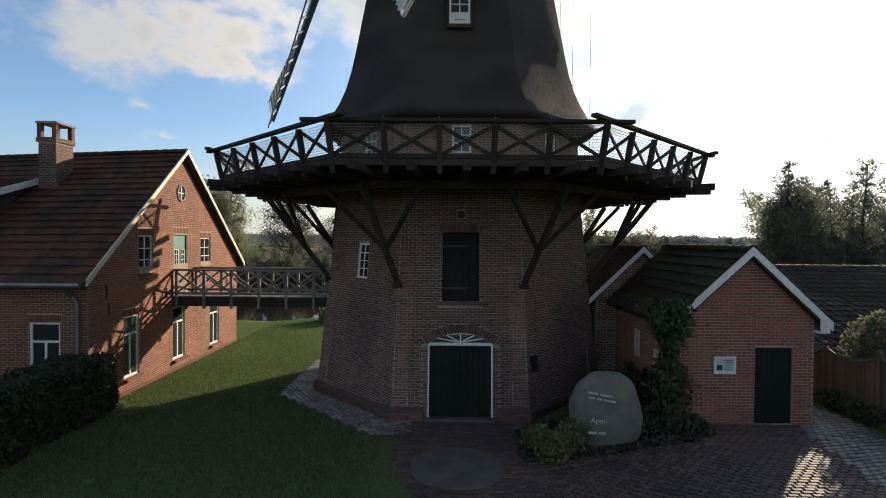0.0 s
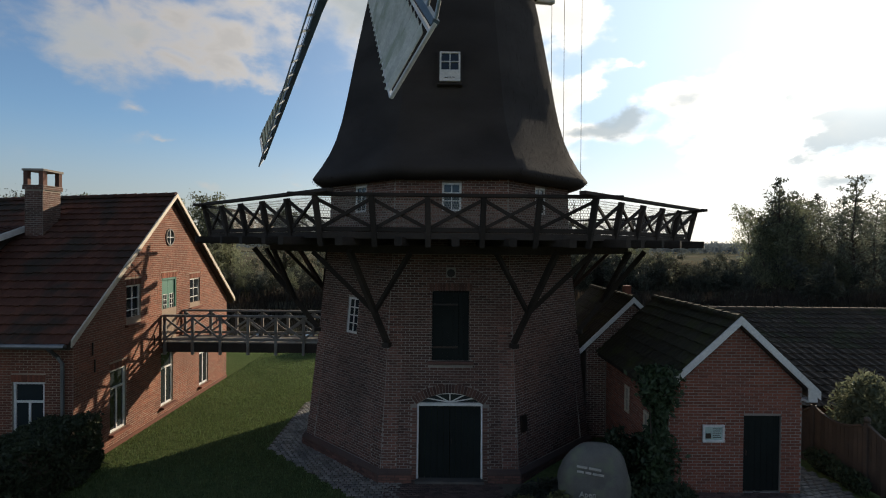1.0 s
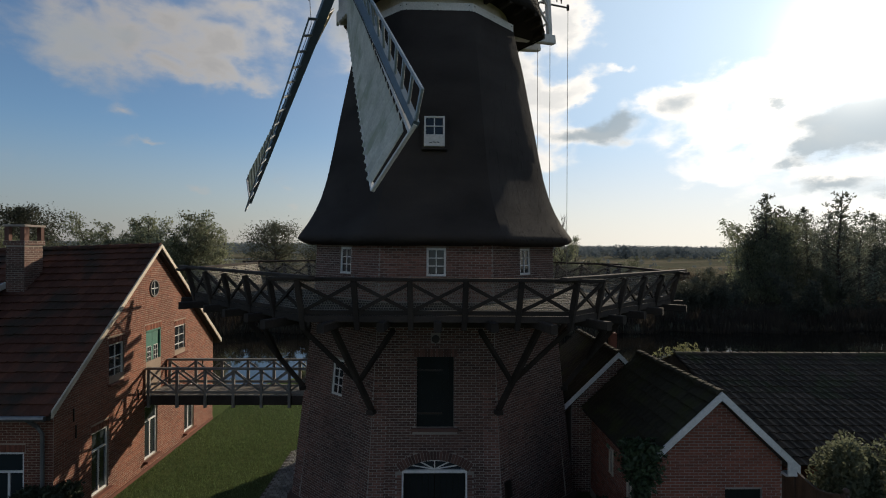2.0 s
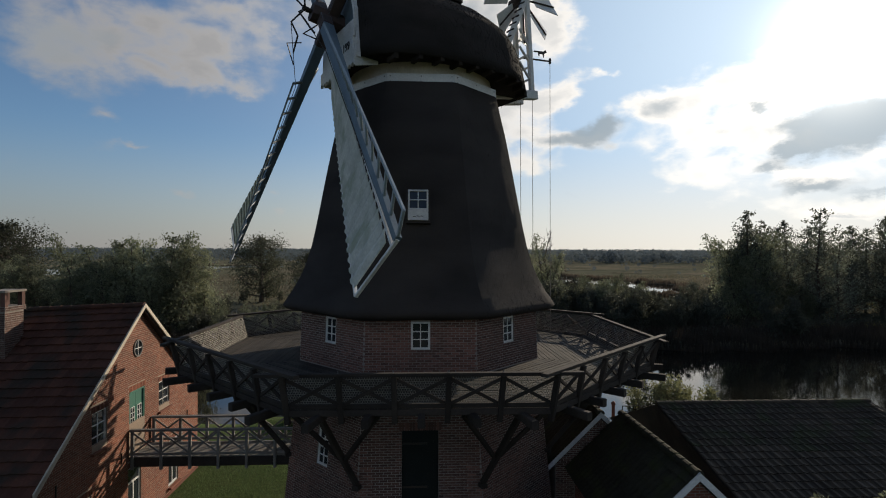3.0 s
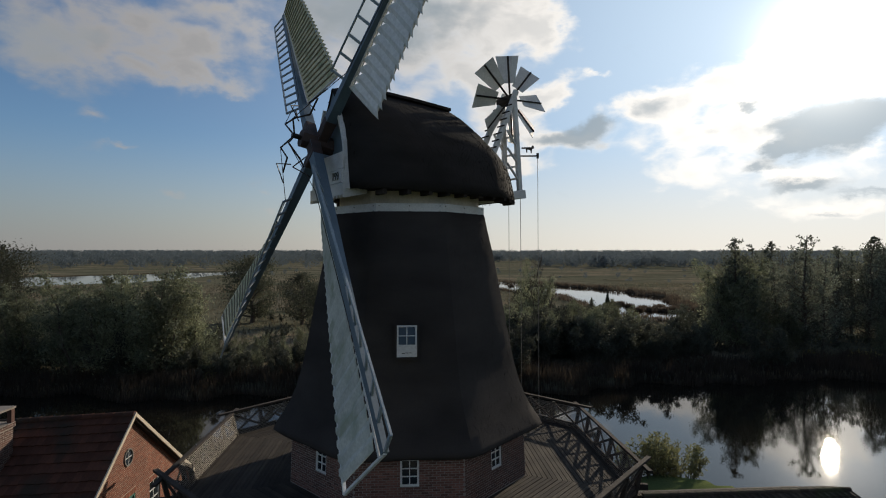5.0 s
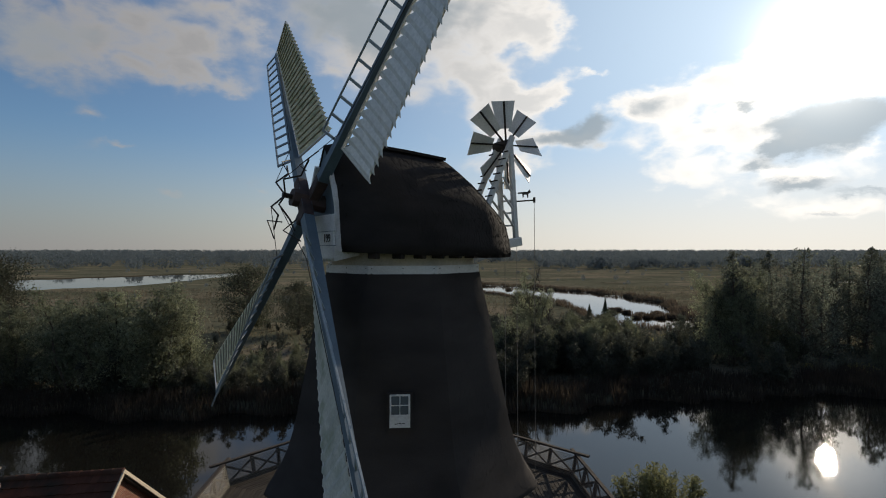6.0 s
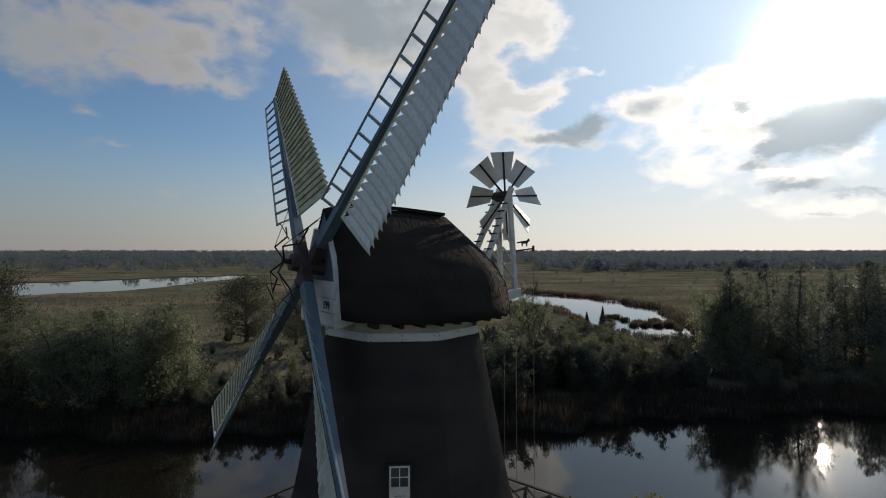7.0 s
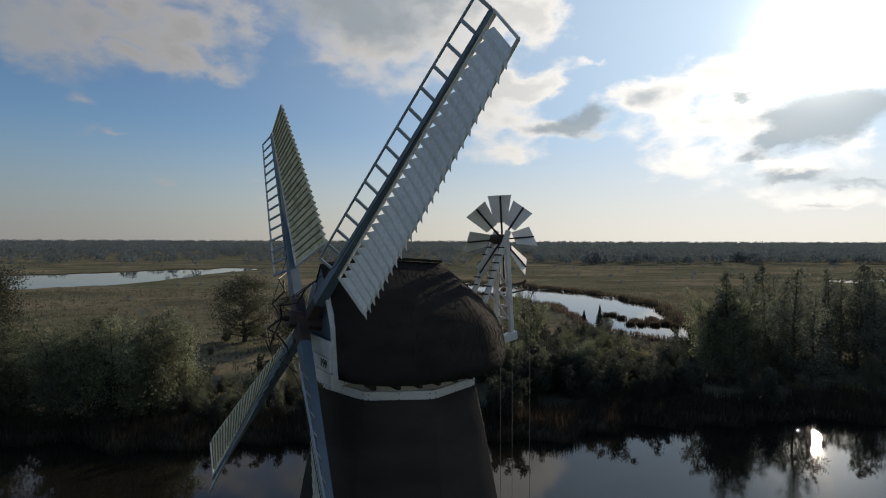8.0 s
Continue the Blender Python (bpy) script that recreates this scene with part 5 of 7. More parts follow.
def bridge():
    y0, y1, z = 0.5, 1.8, 2.70
    br = thing("footbridge", "weathered grey timber footbridge from the house to the mill", "footbridge", at=(-7.0, 1.15, 2.6))
    bm = B()
    for y in (y0, y1):
        bm = B()
        beam(bm, (-10.1, y, z - 0.20), (-4.0, y, z - 0.20), 0.14, 0.33)
        part("bearer", bm, TIMBER, br)
    for k in range(40):
        x = -10.08 + k * 0.153
        bm = B()
        box(bm, x, x + 0.143, y0 - 0.06, y1 + 0.06, z - 0.035, z)
        part("plank", bm, TIMBER_GREY, br)
    for y, s in ((y0, -1), (y1, 1)):
        xs = [-10.0 + 0.98 * k for k in range(7)]
        for x in xs:
            bm = B()
            beam(bm, (x, y + s * 0.09, z - 0.44), (x, y + s * 0.09, z + 0.93), 0.10, 0.10)
            part("post", bm, TIMBER_GREY, br)
        for a, b in zip(xs, xs[1:]):
            for p, q, o in ((0.12, 0.86, 0.0), (0.86, 0.12, 0.05)):
                bm = B()
                beam(bm, (a, y + s * (0.06 + o), z + p), (b, y + s * (0.06 + o), z + q), 0.04, 0.065)
                part("brace", bm, TIMBER_GREY, br)
        for zz, w, h in ((z + 0.93, 0.15, 0.07), (z + 0.10, 0.06, 0.09)):
            bm = B()
            beam(bm, (-10.08, y + s * 0.09, zz), (-4.05, y + s * 0.09, zz), w, h)
            part("hand_rail" if w > 0.1 else "foot_rail", bm, TIMBER_GREY, br)


bridge()


# ---- roofs ----
def tile_slope(roof, eave0, eave1, ridge0, ridge1, tw, tl, mat, own=0, seed=3, sag=0.02, curve=0.035, thick=0.034, keep=None):
    """Rows of curved tiles on a slope from the eaves line to the ridge line. own: how many are pieces of their own."""
    rng = random.Random(seed)
    e0, e1, r0, r1 = (Vector(p) for p in (eave0, eave1, ridge0, ridge1))
    up = ((r0 + r1) / 2 - (e0 + e1) / 2)
    rows = max(1, int(round(up.length / tl)))
    cols = max(1, int(round((e1 - e0).length / tw)))
    U = (e1 - e0).normalized()
    V = up.normalized()
    N = U.cross(V).normalized()
    if N.z < 0:
        N = -N
    prof = [(0.0, 0.55), (0.18, 1.0), (0.42, 0.45), (0.70, 0.0), (1.02, 0.35)]
    verts, faces = [], []
    made = 0
    shape = None
    for j in range(rows):
        for i in range(cols):
            fu, fv = i / cols, j / rows
            base = e0.lerp(e1, fu).lerp(r0.lerp(r1, fu), fv)
            nxt = e0.lerp(e1, (i + 1) / cols).lerp(r0.lerp(r1, (i + 1) / cols), fv)
            w = (nxt - base).length
            if keep and not keep(base + U * w / 2 + V * tl / 2):
                continue
            jit = (rng.uniform(-0.006, 0.006), rng.uniform(-0.012, 0.012), rng.uniform(-0.006, 0.008))
            o = base + U * jit[0] + V * jit[1] + N * (0.02 + jit[2])
            full = tl * 1.12
            if made < own:
                if shape is None:
                    sb = B()
                    a = [sb.verts.new((f * w, -0.02, h * curve + 0.046)) for f, h in prof]
                    b = [sb.verts.new((f * w, full - 0.02, h * curve + 0.004)) for f, h in prof]
                    c = [sb.verts.new((f * w, -0.02, h * curve + 0.046 - thick)) for f, h in prof]
                    for k in range(4):
                        sb.faces.new((a[k], a[k + 1], b[k + 1], b[k]))
                        sb.faces.new((c[k], c[k + 1], a[k + 1], a[k]))
                    shape = mesh_of("tile", sb, mat)
                ob = new("tile", shape)
                ob.parent = roof
                ob.matrix_basis = Matrix.Translation(o) @ Matrix((U, V, N)).transposed().to_4x4()
                made += 1
                continue
            k0 = len(verts)
            for f, h in prof:
                verts.append(o + U * f * w - V * 0.02 + N * (h * curve + 0.046))
            for f, h in prof:
                verts.append(o + U * f * w + V * (full - 0.02) + N * (h * curve + 0.004))
            for f, h in prof:
                verts.append(o + U * f * w - V * 0.02 + N * (h * curve + 0.046 - thick))
            for k in range(4):
                faces.append((k0 + k, k0 + k + 1, k0 + 6 + k, k0 + 5 + k))
                faces.append((k0 + 10 + k, k0 + 11 + k, k0 + k + 1, k0 + k))
    ob = raw("tiling", verts, faces, mat, None, kind="stuff")
    ob.parent = roof
    return ob


def ridge_tiles(roof, p, q, mat, r=0.13, n=None):
    p, q = Vector(p), Vector(q)
    n = n or int((q - p).length / 0.36)
    d = (q - p).normalized()
    for k in range(n):
        a, b = p.lerp(q, k / n), p.lerp(q, (k + 1.06) / n)
        bm = B()
        s = d.cross(UPZ).normalized()
        ra, rb = [], []
        for t in np.linspace(0, math.pi, 7):
            o = s * math.cos(t) * r + UPZ * (math.sin(t) * r - 0.04)
            ra.append(bm.verts.new(a + o * 1.06 + UPZ * 0.012))
            rb.append(bm.verts.new(b + o * 0.96))
        for i in range(6):
            bm.faces.new((ra[i], ra[i + 1], rb[i + 1], rb[i]))
        bm.faces.new(ra)
        ob = part("ridge_tile", bm, mat, None)
        ob.parent = roof


# ---- the house ----
def house():
    X, XL = -10.1, -30.0
    Y0, Y1, YC = -4.05, 6.0, 0.975
    EZ, AZ = 3.84, 7.88
    hs = thing("house", "red brick house with a steep clay tile roof and cream verges", "house", at=(-20, YC, 0))
    slope = (AZ - EZ) / (YC - Y0)
    U, V, N = Vector((0, 1, 0)), UPZ, Vector((1, 0, 0))
    O = Vector((X, YC, 0))
    wins = [(-1.70, -0.91, 3.63, 4.86, 2, 3), (2.44, 3.30, 3.66, 4.80, 2, 3)]
    lows = [(-2.49, -1.69, 0.48, 2.38), (0.34, 1.18, 0.40, 2.30), (3.26, 4.10, 0.34, 2.20)]
    door = (0.38, 1.40, 2.70, 4.95)
    rel = lambda y: y - YC
    holes = [(rel(a), rel(b), c, d) for a, b, c, d, *_ in wins] + [(rel(a), rel(b), c, d) for a, b, c, d in lows] + [(rel(door[0]), rel(door[1]), door[2], door[3])]
    hw = YC - Y0
    edge = lambda v: (-hw, hw) if v <= EZ else (-(AZ - v) / slope, (AZ - v) / slope)
    bm = B()
    wall_panel(bm, O, U, V, N, edge, -0.2, EZ, [h for h in holes if h[3] <= EZ], 0.14)
    wall_panel(bm, O, U, V, N, edge, EZ, AZ, [(h[0], h[1], max(h[2], EZ), h[3]) for h in holes if h[3] > EZ], 0.14)
    fr = [(-11.72, -10.86, 0.75, 2.46), (-16.6, -15.7, 0.75, 2.46)]
    O2 = Vector((X, Y0, 0))
    U2, N2 = Vector((1, 0, 0)), Vector((0, -1, 0))
    fholes = [(a - X, b - X, c, d) for a, b, c, d in fr]
    ed2 = lambda v: (XL - X, 0)
    wall_panel(bm, O2, U2, V, N2, ed2, -0.2, EZ, fholes, 0.14)
    for q in (((X, Y1, -0.2), (XL, Y1, -0.2), (XL, Y1, EZ), (X, Y1, EZ)), ((XL, Y1, -0.2), (XL, Y0, -0.2), (XL, Y0, EZ), (XL, YC, AZ - 0.85), (XL, Y1, EZ))):
        bm.faces.new([bm.verts.new(p) for p in q])
    wall = part("wall", bm, MORTAR_HOUSE, hs, "warm red brickwork with pale joints")
    wall.matrix_parent_inverse = Matrix.Translation((20, -YC, 0))
    # below the upper openings the lower strip keeps its cut
    blocks = [(h[0], h[1], h[2], h[3]) for h in holes]
    lint = [(h[0] - 0.04, h[1] + 0.04, h[3], h[3] + 0.20) for h in holes]
    round_block = [(-0.075 - w_, -0.075 + w_, 6.41 + z_ - 0.035, 6.41 + z_ + 0.035) for z_, w_ in ((-0.21, 0.17), (-0.14, 0.24), (-0.07, 0.27), (0.0, 0.28), (0.07, 0.27), (0.14, 0.24), (0.21, 0.17))]
    brickwork(wall, O, U, V, N, edge, 0.0, AZ - 0.1, blocks + lint + round_block, BRICK_HOUSE, (-1.6, 1.4, 4.95, 6.9), 70)
    brickwork(wall, O2, U2, V, N2, lambda v: (-7.0, 0), 0.0, EZ, fholes + [(h[0] - 0.04, h[1] + 0.04, h[3], h[3] + 0.20) for h in fholes], BRICK_HOUSE, None, 71)
    for h in holes:
        soldier_arch(wall, O, U, V, N, (h[0] + h[1]) / 2, h[3], (h[1] - h[0]) / 2 + 0.03, 0.0, 0.19, BRICK_HOUSE)
    for h in fholes:
        soldier_arch(wall, O2, U2, V, N2, (h[0] + h[1]) / 2, h[3], (h[1] - h[0]) / 2 + 0.03, 0.0, 0.19, BRICK_HOUSE)

    def own(name, bm, mat, label="", par=hs):
        ob = part(name, bm, mat, par, label)
        return ob
    # pale plinth
    bm = B()
    box(bm, X - 0.1, X + 0.03, Y0, Y1, -0.2, 0.12)
    own("plinth", bm, BRICK_HOUSE, "low brick plinth strip")
    for a, b, c, d, cols, rows in wins:
        f = casement(hs, O + U * rel(a) + V * c - N * 0.07, U, V, N, b - a, d - c, cols, rows, WHITE)
        bm = B()
        beam(bm, O + U * (rel(a) - 0.06) + V * (c - 0.04) + N * 0.03, O + U * (rel(b) + 0.06) + V * (c - 0.04) + N * 0.03, 0.16, 0.07, V)
        own("sill", bm, BRICK_HOUSE, "", f).matrix_parent_inverse = Matrix()
    for a, b, c, d in lows:
        f = casement(hs, O + U * rel(a) + V * c - N * 0.07, U, V, N, b - a, d - c, 2, 1, WHITE, transom=(d - c) * 0.70, rim=0.07, label="tall white window with a transom")
        bm = B()
        beam(bm, O + U * (rel(a) - 0.06) + V * (c - 0.05) + N * 0.05, O + U * (rel(b) + 0.06) + V * (c - 0.05) + N * 0.05, 0.20, 0.08, V)
        own("sill", bm, BRICK_HOUSE, "", f).matrix_parent_inverse = Matrix()
    for a, b, c, d in fr:
        casement(hs, O2 + U2 * (a - X) + V * c - N2 * 0.07, U2, V, N2, b - a, d - c, 2, 1, WHITE, transom=1.17, rim=0.07, label="tall white window with a transom")
    # green door to the footbridge: fanlight board, two leaves with small panes
    dm = lambda u, v, n=0.0: O + U * (rel(door[0]) + u) + V * v + N * n
    w = door[1] - door[0]
    bm = B()
    for u in (0.035, w - 0.035):
        beam(bm, dm(u, 2.70, -0.05), dm(u, 4.95, -0.05), 0.09, 0.07, U)
    beam(bm, dm(0, 4.91, -0.05), dm(w, 4.91, -0.05), 0.09, 0.08, V)
    d0 = own("door", bm, GREEN, "green double door with small white-barred panes, closed")
    for s in (0, 1):
        a, b = (0.07, w / 2 - 0.006) if s == 0 else (w / 2 + 0.006, w - 0.07)
        bm = B()
        slab(bm, [dm(a, 2.72, -0.10), dm(b, 2.72, -0.10), dm(b, 4.86, -0.10), dm(a, 4.86, -0.10)], N * 0.045)
        lf = own("door_leaf", bm, GREEN, "", d0)
        lf.matrix_parent_inverse = Matrix()
        bm = B()
        ca, cb = a + 0.09, b - 0.09
        for i in range(3):
            u = ca + (cb - ca) * i / 2
            beam(bm, dm(u, 3.80, -0.05), dm(u, 4.35, -0.05), 0.03, 0.022, U)
        for j in range(4):
            v = 3.80 + 0.55 * j / 3
            beam(bm, dm(ca, v, -0.05), dm(cb, v, -0.05), 0.03, 0.022, V)
        own("door_light_bars", bm, WHITE, "", d0).matrix_parent_inverse = Matrix()
        bm = B()
        slab(bm, [dm(ca, 3.80, -0.052), dm(cb, 3.80, -0.052), dm(cb, 4.35, -0.052), dm(ca, 4.35, -0.052)], N * 0.006)
        own("pane", bm, GLASS, "", d0).matrix_parent_inverse = Matrix()
        bm = B()
        slab(bm, [dm(a + 0.07, 2.85, -0.054), dm(b - 0.07, 2.85, -0.054), dm(b - 0.07, 3.6, -0.054), dm(a + 0.07, 3.6, -0.054)], N * 0.02)
        own("door_panel", bm, GREEN, "", d0).matrix_parent_inverse = Matrix()
    # round window near the apex
    c = O + U * -0.075 + V * 6.41
    bm = B()
    pts = [c + U * 0.27 * math.cos(t) + V * 0.29 * math.sin(t) for t in np.linspace(0, 2 * math.pi, 21)]
    for p, q in zip(pts, pts[1:]):
        beam(bm, p + N * 0.012, q + N * 0.012, 0.05, 0.06, N)
    rw = own("round_window", bm, TIMBER_GREY, "small round window near the gable apex")
    bm = B()
    slab(bm, [p + N * 0.004 for p in pts[:-1]], N * 0.006)
    own("pane", bm, GLASS, "", rw).matrix_parent_inverse = Matrix()
    bm = B()
    beam(bm, c - U * 0.26 + N * 0.015, c + U * 0.26 + N * 0.015, 0.02, 0.025, V)
    beam(bm, c - V * 0.28 + N * 0.015, c + V * 0.28 + N * 0.015, 0.02, 0.025, U)
    own("glazing_bar", bm, WHITE, "", rw).matrix_parent_inverse = Matrix()
    # iron wall anchors
    for y, z in ((-3.2, 2.7), (-0.1, 2.85), (-3.3, 3.2), (2.0, 2.9), (4.9, 2.8)):
        bm = B()
        beam(bm, (X + 0.02, y, z - 0.18), (X + 0.02, y, z + 0.18), 0.03, 0.035, (1, 0, 0))
        own("wall_anchor", bm, IRON, "black iron wall anchor")
    # roof
    ov = 0.38
    ez = EZ - ov * slope
    zl = AZ - 0.85
    bm = B()
    t = 0.12
    prof = [(Y0 - ov, ez), (YC, AZ + 0.04), (Y1 + ov, ez), (Y1 + ov, ez - t), (YC, AZ - t), (Y0 - ov, ez - t)]
    ends = []
    for x, drop in ((X + 0.18, 0.0), (XL - 0.2, AZ - zl)):
        ends.append([bm.verts.new((x, y, z - (drop if y == YC else 0))) for y, z in prof])
    bm.faces.new(ends[0][::-1])
    bm.faces.new(ends[1])
    for k in range(6):
        bm.faces.new((ends[0][k - 1], ends[0][k], ends[1][k], ends[1][k - 1]))
    bmesh.ops.recalc_face_normals(bm, faces=bm.faces[:])
    roof = part("roof", bm, TIMBER, hs, "steep roof of red clay tiles with dark weathering")
    roof.matrix_parent_inverse = Matrix.Translation((20, -YC, 0))
    tile_slope(roof, (XL, Y0 - ov - 0.04, ez), (X + 0.2, Y0 - ov - 0.04, ez), (XL, YC, zl + 0.04), (X + 0.2, YC, AZ + 0.04), 0.24, 0.33, TILE_HOUSE, 0, 5, curve=0.018, thick=0.05, keep=lambda p: p.x > -20)
    tile_slope(roof, (X + 0.2, Y1 + ov + 0.04, ez), (XL, Y1 + ov + 0.04, ez), (X + 0.2, YC, AZ + 0.04), (XL, YC, zl + 0.04), 0.24, 0.30, TILE_HOUSE, 0, 6, keep=lambda p: p.x > -16)
    ridge_tiles(roof, (X + 0.2, YC, AZ + 0.07), (-20, YC, AZ + 0.07 - 0.42), TILE_HOUSE)
    for s in (-1, 1):
        ye = Y0 - ov if s < 0 else Y1 + ov
        bm2 = B()
        a, b = Vector((X + 0.20, ye, ez - 0.06)), Vector((X + 0.20, YC, AZ - 0.02))
        slab(bm2, [a, b, b + UPZ * 0.15, a + UPZ * 0.19], (0.045, 0, 0))
        own("bargeboard", bm2, CREAM, "cream painted bargeboard")
    # gutter and downpipe
    bm = B()
    tube(bm, [(XL + 1, Y0 - ov - 0.1, ez - 0.03), (X + 0.12, Y0 - ov - 0.1, ez - 0.03)], 0.07, 8)
    own("gutter", bm, ZINC, "grey zinc gutter")
    bm = B()
    tube(bm, [(X - 0.35, Y0 - ov - 0.1, ez - 0.06), (X - 0.32, Y0 - 0.15, ez - 0.35), (X - 0.22, Y0 - 0.10, ez - 0.55), (X - 0.20, Y0 - 0.10, 0.0)], 0.05, 8)
    own("downpipe", bm, ZINC, "grey zinc downpipe")
    # chimney with arched top
    cx, cy = -13.64, -0.45
    bm = B()
    box(bm, cx - 0.29, cx + 0.29, cy - 0.40, cy + 0.40, 5.6, 7.92)
    box(bm, cx - 0.34, cx + 0.34, cy - 0.45, cy + 0.45, 7.92, 8.07)
    ch = own("chimney", bm, MORTAR_DARK, "square brick chimney with an open capped top")
    ch.matrix_parent_inverse = Matrix.Translation((20, -YC, 0))
    for Oc, Uc, Nc, hh in (((cx, cy - 0.40, 0), (1, 0, 0), (0, -1, 0), 0.29), ((cx + 0.29, cy, 0), (0, 1, 0), (1, 0, 0), 0.40)):
        brickwork(ch, Oc, Uc, V, Nc, lambda v, hh=hh: (-hh, hh), 6.0, 7.92, [], BRICK_MILL, None, 90)
        Oc = Vector(Oc) + Vector(Nc) * 0.05
        brickwork(ch, Oc, Uc, V, Nc, lambda v, hh=hh: (-hh - 0.05, hh + 0.05), 7.92, 8.07, [], BRICK_MILL, None, 91)
    for sx in (-1, 1):
        for sy in (-1, 1):
            bm = B()
            x, y = cx + sx * 0.25, cy + sy * 0.36
            box(bm, x - 0.07, x + 0.07, y - 0.07, y + 0.07, 8.07, 8.53)
            own("chimney_pillar", bm, BRICK_MILL, "", ch).matrix_parent_inverse = Matrix()
    bm = B()
    box(bm, cx - 0.35, cx + 0.35, cy - 0.46, cy + 0.46, 8.53, 8.60)
    own("chimney_cap", bm, MORTAR_DARK, "flat slab on the chimney", ch).matrix_parent_inverse = Matrix()
    # shed dormer beside the chimney
    dx1, dx0 = -14.15, -19.0
    yb, yf = -0.75, -3.55
    zb = AZ + 0.04 - (YC - yb) * slope + 0.05
    zf = zb - 0.95
    bm = B()
    slab(bm, [(dx1 + 0.12, yb, zb), (dx1 + 0.12, yf - 0.2, zf), (dx0, yf - 0.2, zf), (dx0, yb, zb)], (0, 0, 0.10))
    dr = own("dormer_roof", bm, TILE_HOUSE, "low tiled dormer roof with a white verge")
    dr.matrix_parent_inverse = Matrix.Translation((20, -YC, 0))
    tile_slope(dr, (dx0, yf - 0.24, zf + 0.10), (dx1 + 0.10, yf - 0.24, zf + 0.10), (dx0, yb, zb + 0.10), (dx1 + 0.10, yb, zb + 0.10), 0.24, 0.31, TILE_HOUSE, 0, 8)
    bm = B()
    beam(bm, (dx1 + 0.15, yb, zb + 0.04), (dx1 + 0.15, yf - 0.24, zf + 0.04), 0.05, 0.20)
    own("dormer_verge", bm, WHITE, "white verge board", dr).matrix_parent_inverse = Matrix()
    bm = B()
    zr = AZ + 0.04 - (YC - yf) * slope
    slab(bm, [(dx1, yb, zb), (dx1, yf, zf), (dx1, yf, zr - 0.05)], (-0.1, 0, 0))
    slab(bm, [(dx1, yf, zf), (dx0, yf, zf), (dx0, yf, zr), (dx1, yf, zr)], (0, 0.1, 0))
    own("dormer_cheek", bm, TIMBER, "dark boarded dormer side", dr).matrix_parent_inverse = Matrix()


house()


# ---- sheds and barn ----
def shed_front():
    Y, YB = -6.0, -1.45
    x0, x1, xc = 5.06, 8.18, 6.62
    g0, ez, az = 0.45, 3.09, 4.55
    sh = thing("shed", "small red brick shed with a mossy roof and white bargeboards", "shed", at=(xc, -3.7, g0))
    O = Vector((xc, Y, 0))
    U, V, N = Vector((1, 0, 0)), UPZ, Vector((0, -1, 0))
    slope = (az - ez) / (xc - x0)
    edge = lambda v: (x0 - xc, x1 - xc) if v <= ez else (-(az - v) / slope, (az - v) / slope)
    door = (0.20, 1.08, 0.54, 2.34)
    bm = B()
    wall_panel(bm, O, U, V, N, edge, 0.0, ez, [door], 0.12)
    wall_panel(bm, O, U, V, N, edge, ez, az, [], 0.12)
    for q in (((x1, Y, 0), (x1, YB, 0), (x1, YB, ez), (x1, Y, ez)), ((x0, YB, 0), (x0, Y, 0), (x0, Y, ez), (x0, YB, ez)), ((x1, YB, 0), (x0, YB, 0), (x0, YB, ez), (xc, YB, az), (x1, YB, ez))):
        bm.faces.new([bm.verts.new(p) for p in q])
    wall = part("wall", bm, MORTAR_DARK, sh, "red brickwork")
    wall.matrix_parent_inverse = Matrix.Translation((-xc, 3.7, -g0))
    brickwork(wall, O, U, V, N, edge, 0.45, az - 0.05, [door, (door[0], door[1], door[3], door[3] + 0.0)], BRICK_SHED, (-1.3, 0.0, 2.2, 3.3), 120)
    side = [(-0.50, -0.18, 1.55, 2.30), (0.85, 1.15, 1.3, 2.0)]
    brickwork(wall, (x0, (Y + YB) / 2, 0), (0, -1, 0), V, (-1, 0, 0), lambda v: (-2.2, 2.27), 0.3, ez - 0.1, side, BRICK_SHED, None, 121)
    for a, b, c, e in side:
        casement(sh, Vector((x0, (Y + YB) / 2 - a, c)) + Vector((-0.005, 0, 0)), Vector((0, -1, 0)), V, Vector((-1, 0, 0)), b - a, e - c, 1, 2, CREAM, label="narrow dull cream window")
    bm = B()
    slab(bm, [O + U * u + V * v - N * 0.12 for u, v in ((door[0], 0.55), (door[1], 0.55), (door[1], 2.34), (door[0], 2.34))], N * 0.03)
    d = part("door", bm, DARK_GREEN, sh, "dark green boarded shed door, closed")
    for k in range(6):
        bm = B()
        a = door[0] + 0.01 + k * 0.144
        slab(bm, [O + U * u + V * v - N * 0.089 for u, v in ((a, 0.57), (a + 0.138, 0.57), (a + 0.138, 2.33), (a, 2.33))], N * 0.04)
        part("board", bm, DARK_GREEN, d).matrix_parent_inverse = Matrix()
    bm = B()
    beam(bm, O + U * 0.28 + V * 1.4 - N * 0.04, O + U * 0.28 + V * 1.52 - N * 0.04, 0.03, 0.03, N)
    part("door_handle", bm, IRON, d).matrix_parent_inverse = Matrix()
    # notice case: white rim, picture, lines of writing too small to read
    s0 = O + U * (5.84 - xc) + V * 1.73 + N * 0.012
    bm = B()
    for a, b, c, e in ((0, 0.02, 0.50, 0.02), (0, 0.38, 0.50, 0.38)):
        beam(bm, s0 + U * a + V * b + N * 0.03, s0 + U * c + V * e + N * 0.03, 0.05, 0.045, V)
    for u in (0.02, 0.48):
        beam(bm, s0 + U * u + V * 0.04 + N * 0.03, s0 + U * u + V * 0.36 + N * 0.03, 0.05, 0.045, U)
